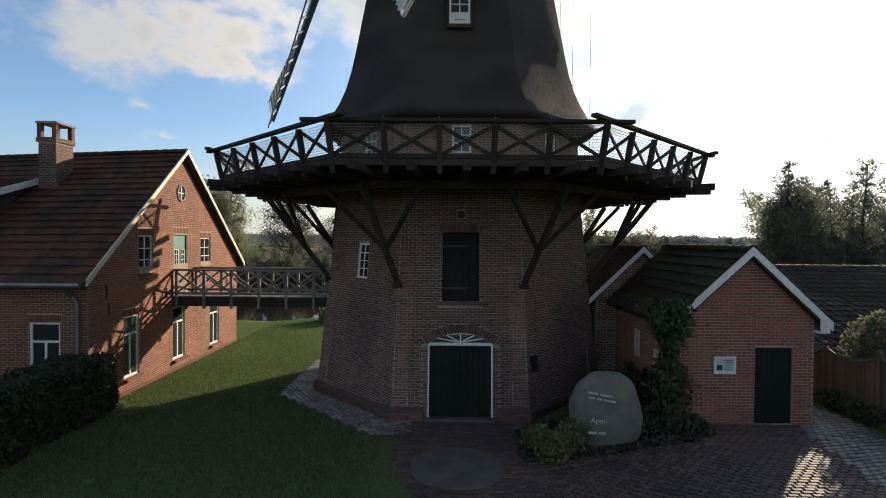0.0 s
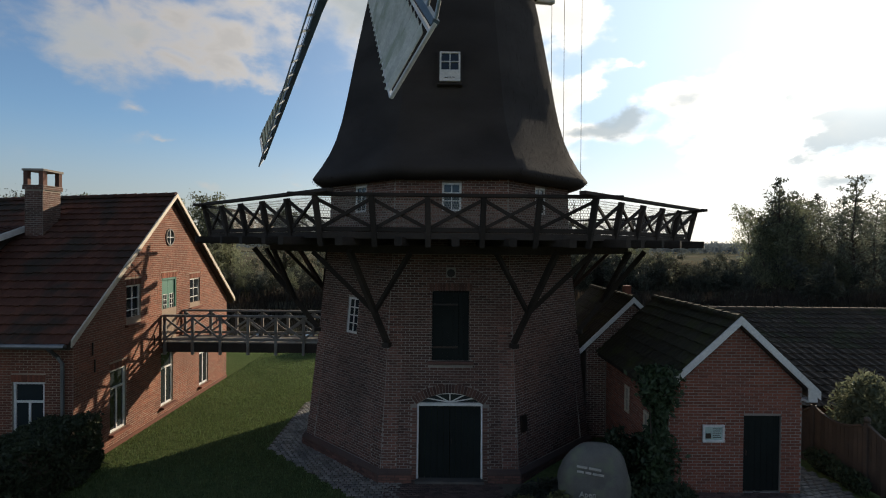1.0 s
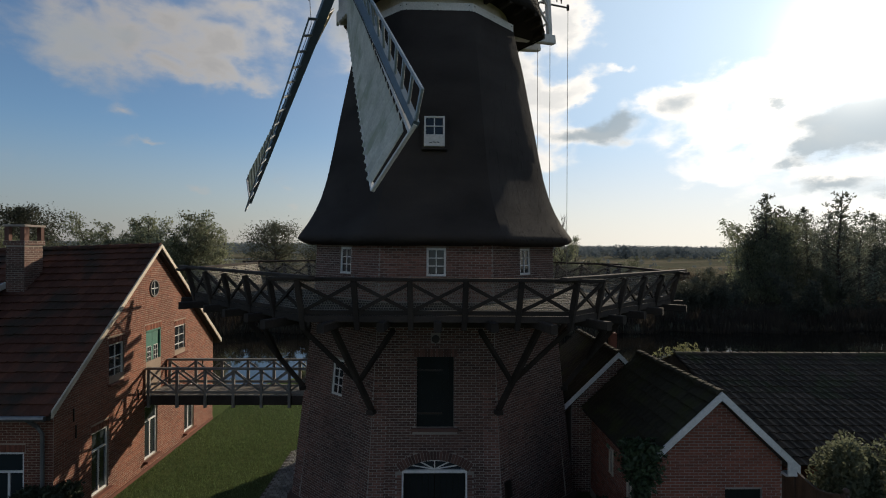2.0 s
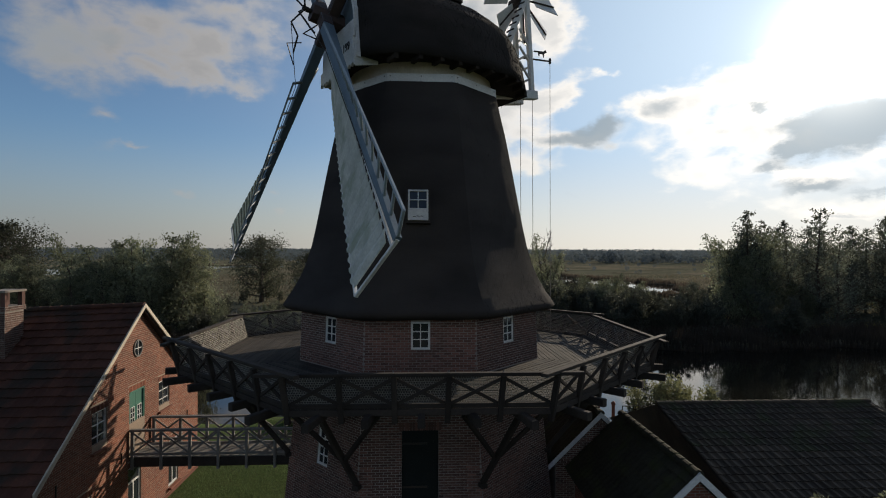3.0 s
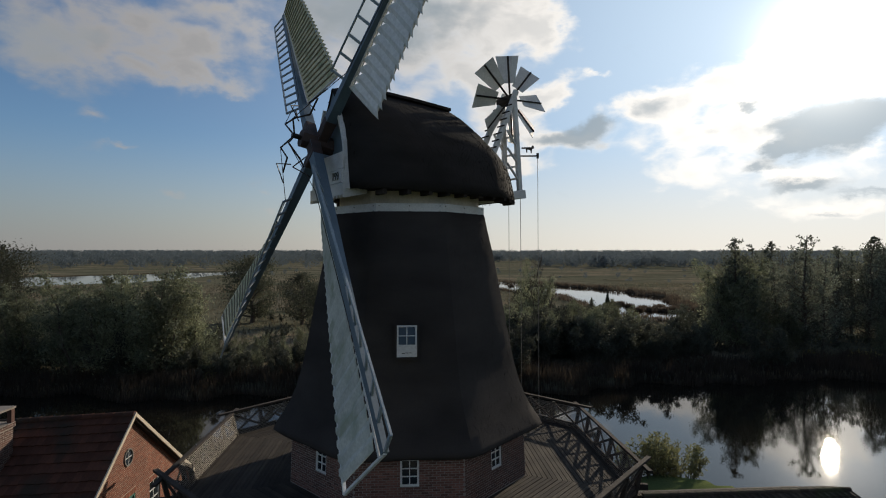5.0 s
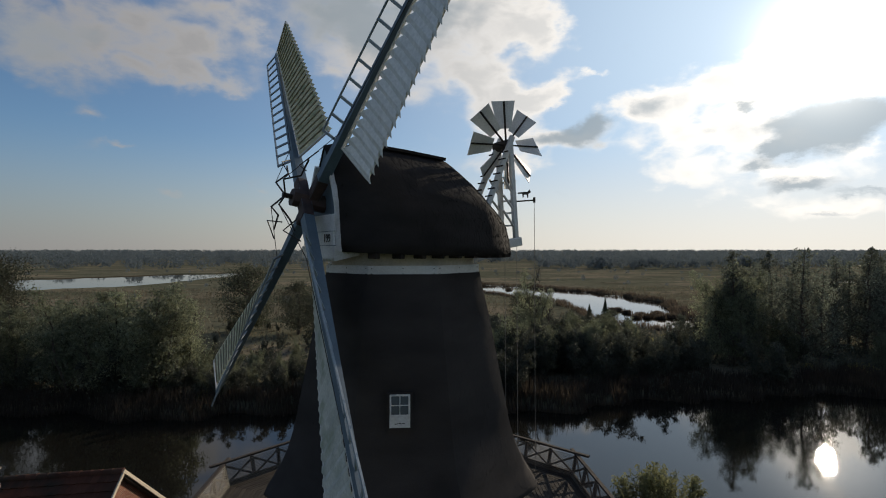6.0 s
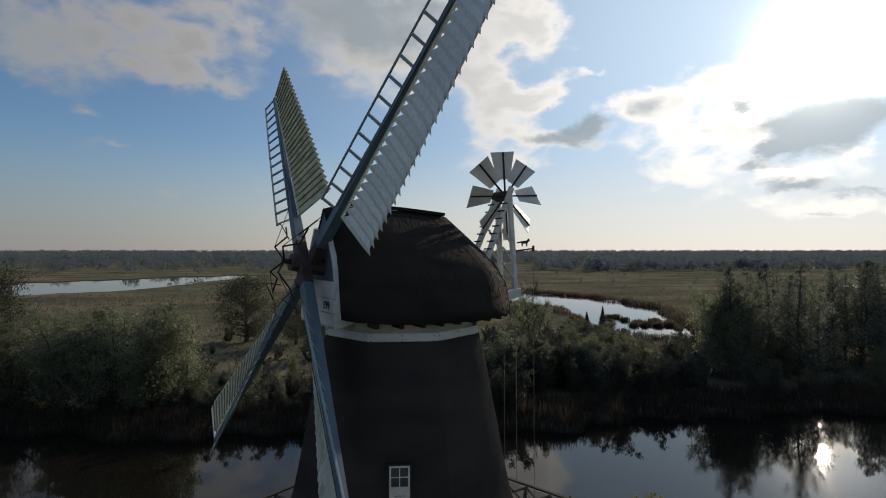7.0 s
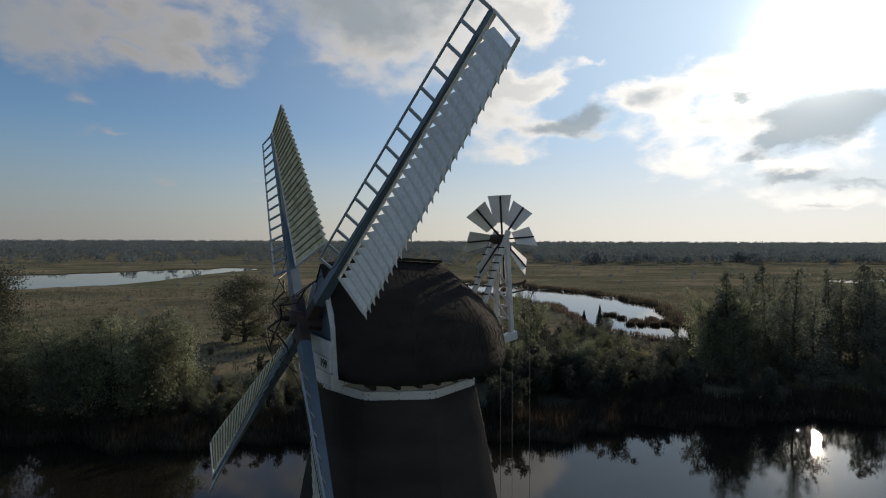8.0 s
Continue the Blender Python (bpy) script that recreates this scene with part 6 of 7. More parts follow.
    nc = part("notice_case", bm, WHITE, sh, "white framed notice case on the wall")
    bm = B()
    slab(bm, [s0 + U * u + V * v for u, v in ((0.03, 0.03), (0.47, 0.03), (0.47, 0.37), (0.03, 0.37))], N * 0.02)
    part("notice_sheet", bm, material("notice_paper", (0.42, 0.50, 0.46), (0.30, 0.40, 0.38), 0.5, 6, 30, 0.0), nc).matrix_parent_inverse = Matrix()
    bm = B()
    slab(bm, [s0 + U * u + V * v + N * 0.021 for u, v in ((0.07, 0.08), (0.20, 0.08), (0.20, 0.20), (0.07, 0.20))], N * 0.003)
    part("printed_picture", bm, IRON, nc).matrix_parent_inverse = Matrix()
    bm = B()
    for k in range(5):
        z = 0.10 + k * 0.05
        slab(bm, [s0 + U * u + V * v + N * 0.021 for u, v in ((0.24, z), (0.43 - 0.03 * (k % 2), z), (0.43 - 0.03 * (k % 2), z + 0.014), (0.24, z + 0.014))], N * 0.003)
    part("printed_lines", bm, IRON, nc).matrix_parent_inverse = Matrix()
    # roof
    ov, fo = 0.26, 0.16
    ezz = ez - ov * slope
    bm = B()
    t = 0.10
    prof = [(x0 - ov, ezz), (xc, az + 0.05), (x1 + ov, ezz), (x1 + ov, ezz - t), (xc, az - t), (x0 - ov, ezz - t)]
    slab(bm, [(x, Y - fo, z) for x, z in prof], (0, YB - Y + fo, 0))
    roof = part("roof", bm, TIMBER, sh, "mossy dark tiled roof")
    roof.matrix_parent_inverse = Matrix.Translation((-xc, 3.7, -g0))
    tile_slope(roof, (x0 - ov, YB, ezz), (x0 - ov, Y - fo + 0.02, ezz), (xc, YB, az + 0.05), (xc, Y - fo + 0.02, az + 0.05), 0.24, 0.30, TILE_MOSS, 0, 11, curve=0.014, thick=0.018)
    tile_slope(roof, (x1 + ov, Y - fo + 0.02, ezz), (x1 + ov, YB, ezz), (xc, Y - fo + 0.02, az + 0.05), (xc, YB, az + 0.05), 0.24, 0.30, TILE_MOSS, 0, 12, curve=0.014, thick=0.018)
    ridge_tiles(roof, (xc, Y - fo, az + 0.08), (xc, YB, az + 0.08), TILE_MOSS)
    for s in (-1, 1):
        xe = x0 - ov - 0.04 if s < 0 else x1 + ov + 0.04
        a, b = Vector((xe, Y - fo - 0.01, ezz - 0.08)), Vector((xc, Y - fo - 0.01, az - 0.06))
        bm = B()
        slab(bm, [a, b, b + UPZ * 0.20, a + UPZ * 0.20], (0, -0.035, 0))
        part("bargeboard", bm, WHITE, sh, "white painted bargeboard")
    bm = B()
    box(bm, x1 - 0.02, x1 + ov, Y - fo + 0.0, Y + 0.05, ezz - 0.14, ezz - 0.08)
    slab(bm, [(x1 + 0.01, Y - fo - 0.012, ezz - 0.12), (x1 + 0.22, Y - fo - 0.012, ezz - 0.12), (x1 + 0.22, Y - fo - 0.012, ezz + 0.1), (x1 + 0.01, Y - fo - 0.012, ezz + 0.22)], (0, -0.03, 0))
    part("eaves_block", bm, WHITE, sh)


shed_front()


def shed_back():
    Y, YB = -1.2, 3.2
    x0, x1, xc, ez, az = 4.50, 7.46, 5.98, 3.05, 4.50
    sh = thing("outbuilding", "brick outbuilding against the mill with a tiled roof", "outbuilding", at=(xc, 1, 0))
    O = Vector((xc, Y, 0))
    U, V, N = Vector((1, 0, 0)), UPZ, Vector((0, -1, 0))
    slope = (az - ez) / (xc - x0)
    edge = lambda v: (x0 - xc, x1 - xc) if v <= ez else (-(az - v) / slope, (az - v) / slope)
    bm = B()
    slab(bm, [(x0, Y, -0.2), (x1, Y, -0.2), (x1, Y, ez), (xc, Y, az), (x0, Y, ez)], (0, YB - Y, 0))
    wall = part("wall", bm, MORTAR, sh, "pale jointed brick gable")
    wall.matrix_parent_inverse = Matrix.Translation((-xc, -1, 0))
    brickwork(wall, O, U, V, N, edge, 0.0, az - 0.05, [], BRICK_MILL, None, 130)
    bm = B()
    slab(bm, [(5.55, Y - 0.02, 1.3), (5.75, Y - 0.02, 1.3), (5.75, Y - 0.02, 2.1), (5.55, Y - 0.02, 2.1)], (0, -0.03, 0))
    part("shutter", bm, CREAM, sh, "narrow pale shutter")
    ov, fo = 0.30, 0.14
    ezz = ez - ov * slope
    bm = B()
    prof = [(x0 - ov, ezz), (xc, az + 0.05), (x1 + ov, ezz), (x1 + ov, ezz - 0.1), (xc, az - 0.1), (x0 - ov, ezz - 0.1)]
    slab(bm, [(x, Y - fo, z) for x, z in prof], (0, YB - Y + fo, 0))
    roof = part("roof", bm, TIMBER, sh, "dark mossy tiled roof")
    roof.matrix_parent_inverse = Matrix.Translation((-xc, -1, 0))
    tile_slope(roof, (x0 - ov, YB, ezz), (x0 - ov, Y - fo, ezz), (xc, YB, az + 0.05), (xc, Y - fo, az + 0.05), 0.24, 0.30, TILE_MOSS, 0, 14, curve=0.014, thick=0.018)
    tile_slope(roof, (x1 + ov, Y - fo, ezz), (x1 + ov, YB, ezz), (xc, Y - fo, az + 0.05), (xc, YB, az + 0.05), 0.24, 0.30, TILE_MOSS, 0, 15, curve=0.014, thick=0.018)
    ridge_tiles(roof, (xc, Y - fo, az + 0.08), (xc, YB, az + 0.08), TILE_MOSS)
    for s in (-1, 1):
        xe = x0 - ov - 0.04 if s < 0 else x1 + ov + 0.04
        a, b = Vector((xe, Y - fo - 0.01, ezz - 0.08)), Vector((xc, Y - fo - 0.01, az - 0.06))
        bm = B()
        slab(bm, [a, b, b + UPZ * 0.18, a + UPZ * 0.18], (0, -0.035, 0))
        part("bargeboard", bm, WHITE, sh, "white painted bargeboard")
    bm = B()
    box(bm, 6.75, 7.0, 1.6, 1.85, 3.8, 4.75)
    part("chimney", bm, BRICK_SHED, sh, "thin red brick chimney")


shed_back()


def barn():
    y0, yr, y1 = -3.0, 2.15, 7.3
    xa, xb = 9.5, 18.4
    ez, rz = 1.60, 3.80
    bn = thing("barn", "long low barn under a dark pantile roof", "barn", at=(13.8, 2, 0))
    bm = B()
    box(bm, xa + 0.9, xb - 0.1, y0 + 0.4, y1 - 0.4, -0.2, 1.55)
    part("wall", bm, BRICK_SHED, bn, "low brick barn wall")
    lx = lambda y: xa + 0.75 * (yr - y) / (yr - y0) if y < yr else xa
    bm = B()
    for q in (((lx(y0), y0, ez), (xb + 1.6, y0, ez), (xb, yr, rz), (xa, yr, rz)), ((xb + 1.6, y1, ez), (xa, y1, ez), (xa, yr, rz), (xb, yr, rz)), ((xb + 1.6, y0, ez), (xb + 1.6, y1, ez), (xb, yr, rz)), ((xa, y1, ez), (lx(y0), y0, ez), (xa, yr, rz))):
        bm.faces.new([bm.verts.new(p) for p in q])
    roof = part("roof", bm, TIMBER, bn, "dark pantile roof with shining ribs")
    roof.matrix_parent_inverse = Matrix.Translation((-13.8, -2, 0))
    tile_slope(roof, (lx(y0), y0 - 0.05, ez), (xb + 1.6, y0 - 0.05, ez), (xa, yr, rz), (xb, yr, rz), 0.30, 0.34, TILE_BARN, 300, 17, curve=0.055)
    tile_slope(roof, (xb + 1.6, y1, ez), (xa, y1, ez), (xb, yr, rz), (xa, yr, rz), 0.30, 0.34, TILE_BARN, 0, 18, curve=0.055, keep=lambda p: p.y < 4.3)
    ridge_tiles(roof, (xa, yr, rz + 0.06), (xb, yr, rz + 0.06), TILE_BARN, 0.12)


barn()


# ---- yard ----
def ground_sheet(x, y):
    """Height of the ground sheet, whose corners lie on whole metres near the mill."""
    i, j = math.floor(x), math.floor(y)
    u, v = x - i, y - j
    a, b, c, d = [float(ground_height(p, q)) for p, q in ((i, j), (i + 1, j), (i, j + 1), (i + 1, j + 1))]
    flat = (a * (1 - u) + b * u) * (1 - v) + (c * (1 - u) + d * u) * v
    return max(flat, float(ground_height(x, y)))


def draped(name, inside, step, mat, label, lift, x0, x1, y0, y1):
    """A thin sheet over the ground wherever inside(x, y) holds."""
    xs, ys = np.arange(x0, x1 + 1e-6, step), np.arange(y0, y1 + 1e-6, step)
    verts, faces, idx = [], [], {}

    def vid(i, j):
        if (i, j) not in idx:
            idx[i, j] = len(verts)
            verts.append((xs[i], ys[j], ground_sheet(xs[i], ys[j]) + lift + 0.004))
        return idx[i, j]
    for i in range(len(xs) - 1):
        for j in range(len(ys) - 1):
            if inside(xs[i] + step / 2, ys[j] + step / 2):
                faces.append((vid(i, j), vid(i + 1, j), vid(i + 1, j + 1), vid(i, j + 1)))
    return tagged(raw(name, verts, faces, mat), label, "paving", kind="structure")


def in_forecourt(x, y):
    if abs(x) < 1.2 and -5.2 < y < -4.3:
        return True
    edge = -1.75 + 0.9 * float(smoothstep(-6.5, -9.5, y)) + 0.25 * math.sin(y * 0.7)
    return x > edge and y < (-4.75 - 0.25 * max(0, abs(x) - 1.6) if x < 5.0 else -5.9) and x < 5.4 + 0.2 * (y + 18) and not (1.3 < x < 5.0 and -7.0 < y < -4.6)


def in_yard(x, y):
    return (5.4 + 0.2 * (y + 18) <= x < 9.35 and y < -6.02) or (8.3 < x < 9.35 and -6.05 < y < -3.0)


def in_apron(x, y):
    r = max(abs(x), abs(y), (abs(x) + abs(y)) / math.sqrt(2))
    return 4.35 < r < 5.45 and not (abs(x) < 1.3 and y < 0) and not (x > 1.2 and y < -2) and not (x > 4.3)


def pavers(name, base, inside, x0, x1, y0, y1, lx, ly, mat, own=None, gap=0.012, seed=5, ang=0.0):
    rng = random.Random(seed)
    verts, faces = [], []
    piece = None
    count = 0
    ca, sa = math.cos(ang), math.sin(ang)
    j = 0
    y = y0
    while y < y1:
        x = x0 + (j % 2) * lx / 2
        while x < x1:
            cx, cy = x * ca - y * sa, x * sa + y * ca
            if inside(cx, cy):
                z = ground_sheet(cx, cy) + rng.uniform(-0.006, 0.006)
                a, b = lx / 2 - gap / 2 - rng.uniform(0, gap), ly / 2 - gap / 2 - rng.uniform(0, gap)
                if own and own(cx, cy) and count < 300:
                    if piece is None:
                        pb = B()
                        A, Bv = lx / 2 - gap, ly / 2 - gap
                        lo = [pb.verts.new((sx * A, sy * Bv, -0.03)) for sx, sy in ((-1, -1), (1, -1), (1, 1), (-1, 1))]
                        up = [pb.verts.new((sx * A, sy * Bv, 0.026)) for sx, sy in ((-1, -1), (1, -1), (1, 1), (-1, 1))]
                        tp = [pb.verts.new((sx * A * 0.78, sy * Bv * 0.72, 0.040)) for sx, sy in ((-1, -1), (1, -1), (1, 1), (-1, 1))]
                        for k in range(4):
                            n = (k + 1) % 4
                            pb.faces.new((lo[k], lo[n], up[n], up[k]))
                            pb.faces.new((up[k], up[n], tp[n], tp[k]))
                        pb.faces.new(tp)
                        piece = mesh_of("cobble", pb, mat)
                    ob = new("cobble", piece)
                    ob.parent = base
                    ob.matrix_basis = Matrix.Translation((cx, cy, z)) @ pose(0, 0, 0, rng.uniform(-2, 2), rng.uniform(-2, 2), math.degrees(ang) + rng.uniform(-2, 2))
                    count += 1
                else:
                    k0 = len(verts)
                    for h, s, s2 in ((-0.02, 1, 1), (0.026, 1, 1), (0.038, 0.80, 0.74)):
                        for sx, sy in ((-1, -1), (1, -1), (1, 1), (-1, 1)):
                            u, v = sx * a * s, sy * b * s2
                            verts.append((cx + u * ca - v * sa, cy + u * sa + v * ca, z + h))
                    for k in range(4):
                        n = (k + 1) % 4
                        faces.append((k0 + k, k0 + n, k0 + 4 + n, k0 + 4 + k))
                        faces.append((k0 + 4 + k, k0 + 4 + n, k0 + 8 + n, k0 + 8 + k))
                    faces.append((k0 + 8, k0 + 9, k0 + 10, k0 + 11))
            x += lx
        y += ly
        j += 1
    ob = raw(name, verts, faces, mat, None, kind="stuff")
    ob.parent = base
    return ob


def boulder():
    st = thing("memorial_stone", "grey rounded granite memorial boulder with pale lettering", "memorial stone", at=(3.2, -6.5, 0.2))
    bm = B()
    bmesh.ops.create_icosphere(bm, subdivisions=4, radius=1.0)
    for v in bm.verts:
        p = v.co.copy()
        s = Vector((0.80, 0.42, 0.90))
        k = 1.0 / (abs(p.x) ** 2.6 + abs(p.y) ** 2.6 + abs(p.z) ** 2.6) ** (1 / 2.6)
        q = Vector((p.x * s.x, p.y * s.y, p.z * s.z)) * (0.35 + 0.65 * k)
        q += p * (noise.noise(p * 1.3) * 0.09 + noise.noise(p * 4) * 0.02)
        if q.z < -0.5:
            q.x *= 1 - 0.25 * (-0.5 - q.z)
        v.co = Matrix.Rotation(radians(-4), 3, "Y") @ q + Vector((3.2, -6.5, 0.98))
    part("boulder", bm, STONE, st, smooth=True)
    pale = material("pale_lettering", (0.42, 0.40, 0.36), (0.30, 0.29, 0.26), 0.8, 5, 40, 0.0)
    bm = B()
    # two curved lines and one short line of writing, shown as plain bars
    for z, y, words in ((1.52, -6.905, (0.22, 0.26)), (1.42, -6.925, (0.14, 0.12, 0.24)), (0.66, -6.945, (0.18, 0.16))):
        x = 2.68
        for w in words:
            tilt = 0.18 if z > 1 else 0.05
            beam(bm, (x, y, z - (x - 2.68) * tilt), (x + w, y, z - (x + w - 2.68) * tilt), 0.03, 0.045)
            x += w + 0.04
    part("lettering", bm, pale, st, "lines of pale lettering")
    cu = bpy.data.curves.new("place_name", "FONT")
    cu.body, cu.size, cu.extrude = "Apen", 0.17, 0.012
    tmp = new("place_name", cu)
    me = bpy.data.meshes.new_from_object(tmp.evaluated_get(bpy.context.evaluated_depsgraph_get()))
    bpy.data.objects.remove(tmp)
    me.materials.clear()
    me.materials.append(pale)
    ob = new("place_name", me)
    ob.parent = st
    ob.matrix_parent_inverse = Matrix.Translation(-Vector(st.location))
    ob.matrix_basis = pose(2.72, -6.955, 0.88, 90, 4, 0)


def leaf_cloud(points, size, seed, normal_up=0.3, aspect=1.7):
    """Small folded leaf clumps at the points: vertices and faces."""
    rng = np.random.default_rng(seed)
    pts = np.asarray(points, float)
    n = len(pts)
    d = rng.normal(size=(n, 3))
    d[:, 2] = d[:, 2] * 0.7 + normal_up
    d /= np.linalg.norm(d, axis=1)[:, None]
    s = np.cross(d, rng.normal(size=(n, 3)))
    s /= np.linalg.norm(s, axis=1)[:, None] + 1e-9
    t = np.cross(d, s)
    k = size * rng.uniform(0.6, 1.4, (n, 1))
    a = pts - s * k * aspect / 2
    b = pts + t * k * 0.42 + d * k * 0.12
    c = pts + s * k * aspect / 2
    e = pts - t * k * 0.42 + d * k * 0.12
    verts = np.stack([a, b, c, e], 1).reshape(-1, 3)
    i = np.arange(n)[:, None] * 4
    faces = np.concatenate([i + np.array([[0, 1, 2]]), i + np.array([[0, 2, 3]])], 0)
    return verts, faces


def np_mesh(name, verts, faces, mat):
    me = bpy.data.meshes.new(name)
    me.from_pydata(verts.tolist(), [], faces.tolist())
    me.update()
    me.materials.append(mat)
    return me


def hedge():
    hd = thing("hedge", "clipped dark green hedge beside the house", "hedge", at=(-10.3, -6.3, 0))
    rng = np.random.default_rng(3)
    n = 26000
    x0, x1, y0, y1, z1 = -10.75, -9.55, -10.5, -3.75, 1.5
    face = rng.integers(0, 4, n)
    p = np.stack([rng.uniform(x0, x1, n), rng.uniform(y0, y1, n), rng.uniform(0.05, z1, n)], 1)
    p[face == 0, 0] = x1
    p[face == 1, 2] = z1
    p[face == 2, 1] = y1
    p[face == 3, 2] = z1
    p += rng.normal(size=(n, 3)) * 0.05
    bump = 0.07 * np.sin(p[:, 1] * 2.3) + 0.05 * np.sin(p[:, 1] * 5.1 + p[:, 2] * 4)
    p[:, 0] += bump
    p[:, 2] += 0.5 * bump * (p[:, 2] > 1.2)
    v, f = leaf_cloud(p, 0.075, 4)
    ob = new("foliage", np_mesh("foliage", v, f, LEAF_HEDGE))
    ob.parent = hd
    ob.matrix_parent_inverse = Matrix.Translation(-Vector(hd.location))
    bm = B()
    box(bm, x0 + 0.1, x1 - 0.1, y0, y1 - 0.1, 0, z1 - 0.1)
    part("inner_branches", bm, BARK, hd)


def clump_points(rng, centre, radii, n, shell=0.55):
    d = rng.normal(size=(n, 3))
    d /= np.linalg.norm(d, axis=1)[:, None]
    r = shell + (1 - shell) * rng.random((n, 1)) ** 0.6
    return np.asarray(centre) + d * r * np.asarray(radii)


def bush(name, label, at, radii, n, size, mat, seed, category="bush"):
    rng = np.random.default_rng(seed)
    z = float(ground_height(at[0], at[1]))
    b = thing(name, label, category, at=(at[0], at[1], z))
    pts = []
    for k in range(9):
        c = np.array([rng.uniform(-0.6, 0.6) * radii[0], rng.uniform(-0.6, 0.6) * radii[1], rng.uniform(0.3, 0.75) * radii[2]])
        pts.append(clump_points(rng, c, np.array(radii) * rng.uniform(0.35, 0.55), n // 9))
    p = np.concatenate(pts)
    p[:, 2] = np.abs(p[:, 2])
    v, f = leaf_cloud(p + np.array([at[0], at[1], z]), size, seed + 1)
    ob = new("foliage", np_mesh("foliage", v, f, mat))
    ob.parent = b
    ob.matrix_parent_inverse = Matrix.Translation(-Vector(b.location))
    bm = B()
    for k in range(6):
        a = rng.uniform(0, 6.28)
        tube(bm, [Vector((at[0], at[1], z - 0.1)), Vector((at[0] + 0.35 * radii[0] * math.cos(a), at[1] + 0.35 * radii[1] * math.sin(a), z + radii[2] * 0.5))], [0.03, 0.012], 5)
    part("stems", bm, BARK, b)
    return b


def ivy():
    iv = thing("ivy", "dark ivy climbing the corner of the shed", "ivy", at=(5.3, -6.1, 0.4))
    rng = np.random.default_rng(9)
    n = 5200
    z = 0.45 + 3.0 * rng.random(n) ** 0.72
    wide = 0.28 + 0.16 * np.sin(z * 2.1) + 0.08 * np.sin(z * 5)
    x = 4.80 + rng.normal(size=n) * wide * 0.62
    y = -6.36 + 0.70 * rng.random(n)
    v, f = leaf_cloud(np.stack([x, y, z], 1), 0.085, 10)
    ob = new("foliage", np_mesh("foliage", v, f, LEAF_IVY))
    ob.parent = iv
    ob.matrix_parent_inverse = Matrix.Translation(-Vector(iv.location))
    bm = B()
    for k in range(5):
        xx = 4.66 + 0.08 * k
        tube(bm, [(xx, -6.06, 0.35), (xx + 0.1 * math.sin(k), -6.06, 1.5), (xx - 0.1 * math.cos(k * 2), -6.06, 2.9)], [0.03, 0.02, 0.01], 5)
    part("stems", bm, BARK, iv)


def fence():
    fn = thing("fence", "brown wooden panel fence with a sweeping concave top", "fence", at=(9.9, -6.5, 0.4))
    wood = material("brown_fence_wood", (0.075, 0.050, 0.037), (0.050, 0.034, 0.026), 0.8, 1.5, 25, 0.4, vary=0.25)
    posts = [Vector((9.9, -2.3 - 1.75 * k, 0)) for k in range(5)]
    for p in posts[1:]:
        z = float(ground_height(p.x, p.y))
        bm = B()
        beam(bm, (p.x, p.y, z - 0.1), (p.x, p.y, z + 1.62), 0.11, 0.11)
        ps = part("post", bm, wood, fn)
        bm = B()
        bmesh.ops.create_uvsphere(bm, u_segments=10, v_segments=7, radius=0.075, matrix=Matrix.Translation((p.x, p.y, z + 1.69)))
        part("finial", bm, wood, ps).matrix_parent_inverse = Matrix()
    for a, b in zip(posts, posts[1:]):
        n = 13
        top = []
        for k in range(n):
            t0, t1 = k / n, (k + 0.93) / n
            p, q = a.lerp(b, t0), a.lerp(b, t1)
            z = float(ground_height(p.x, p.y))
            h = lambda t: 1.56 - 0.26 * math.sin(math.pi * min(1, max(0, t)))
            bm = B()
            slab(bm, [(p.x, p.y, z + 0.05), (q.x, q.y, z + 0.05), (q.x, q.y, z + h(t1)), (p.x, p.y, z + h(t0))], (0.022, 0.003, 0))
            part("board", bm, wood, fn)
            top.append(Vector((p.x, p.y, z + h(t0) + 0.03)))
        bm = B()
        for p, q in zip(top, top[1:]):
            beam(bm, p, q, 0.07, 0.05)
        part("top_rail", bm, wood, fn)


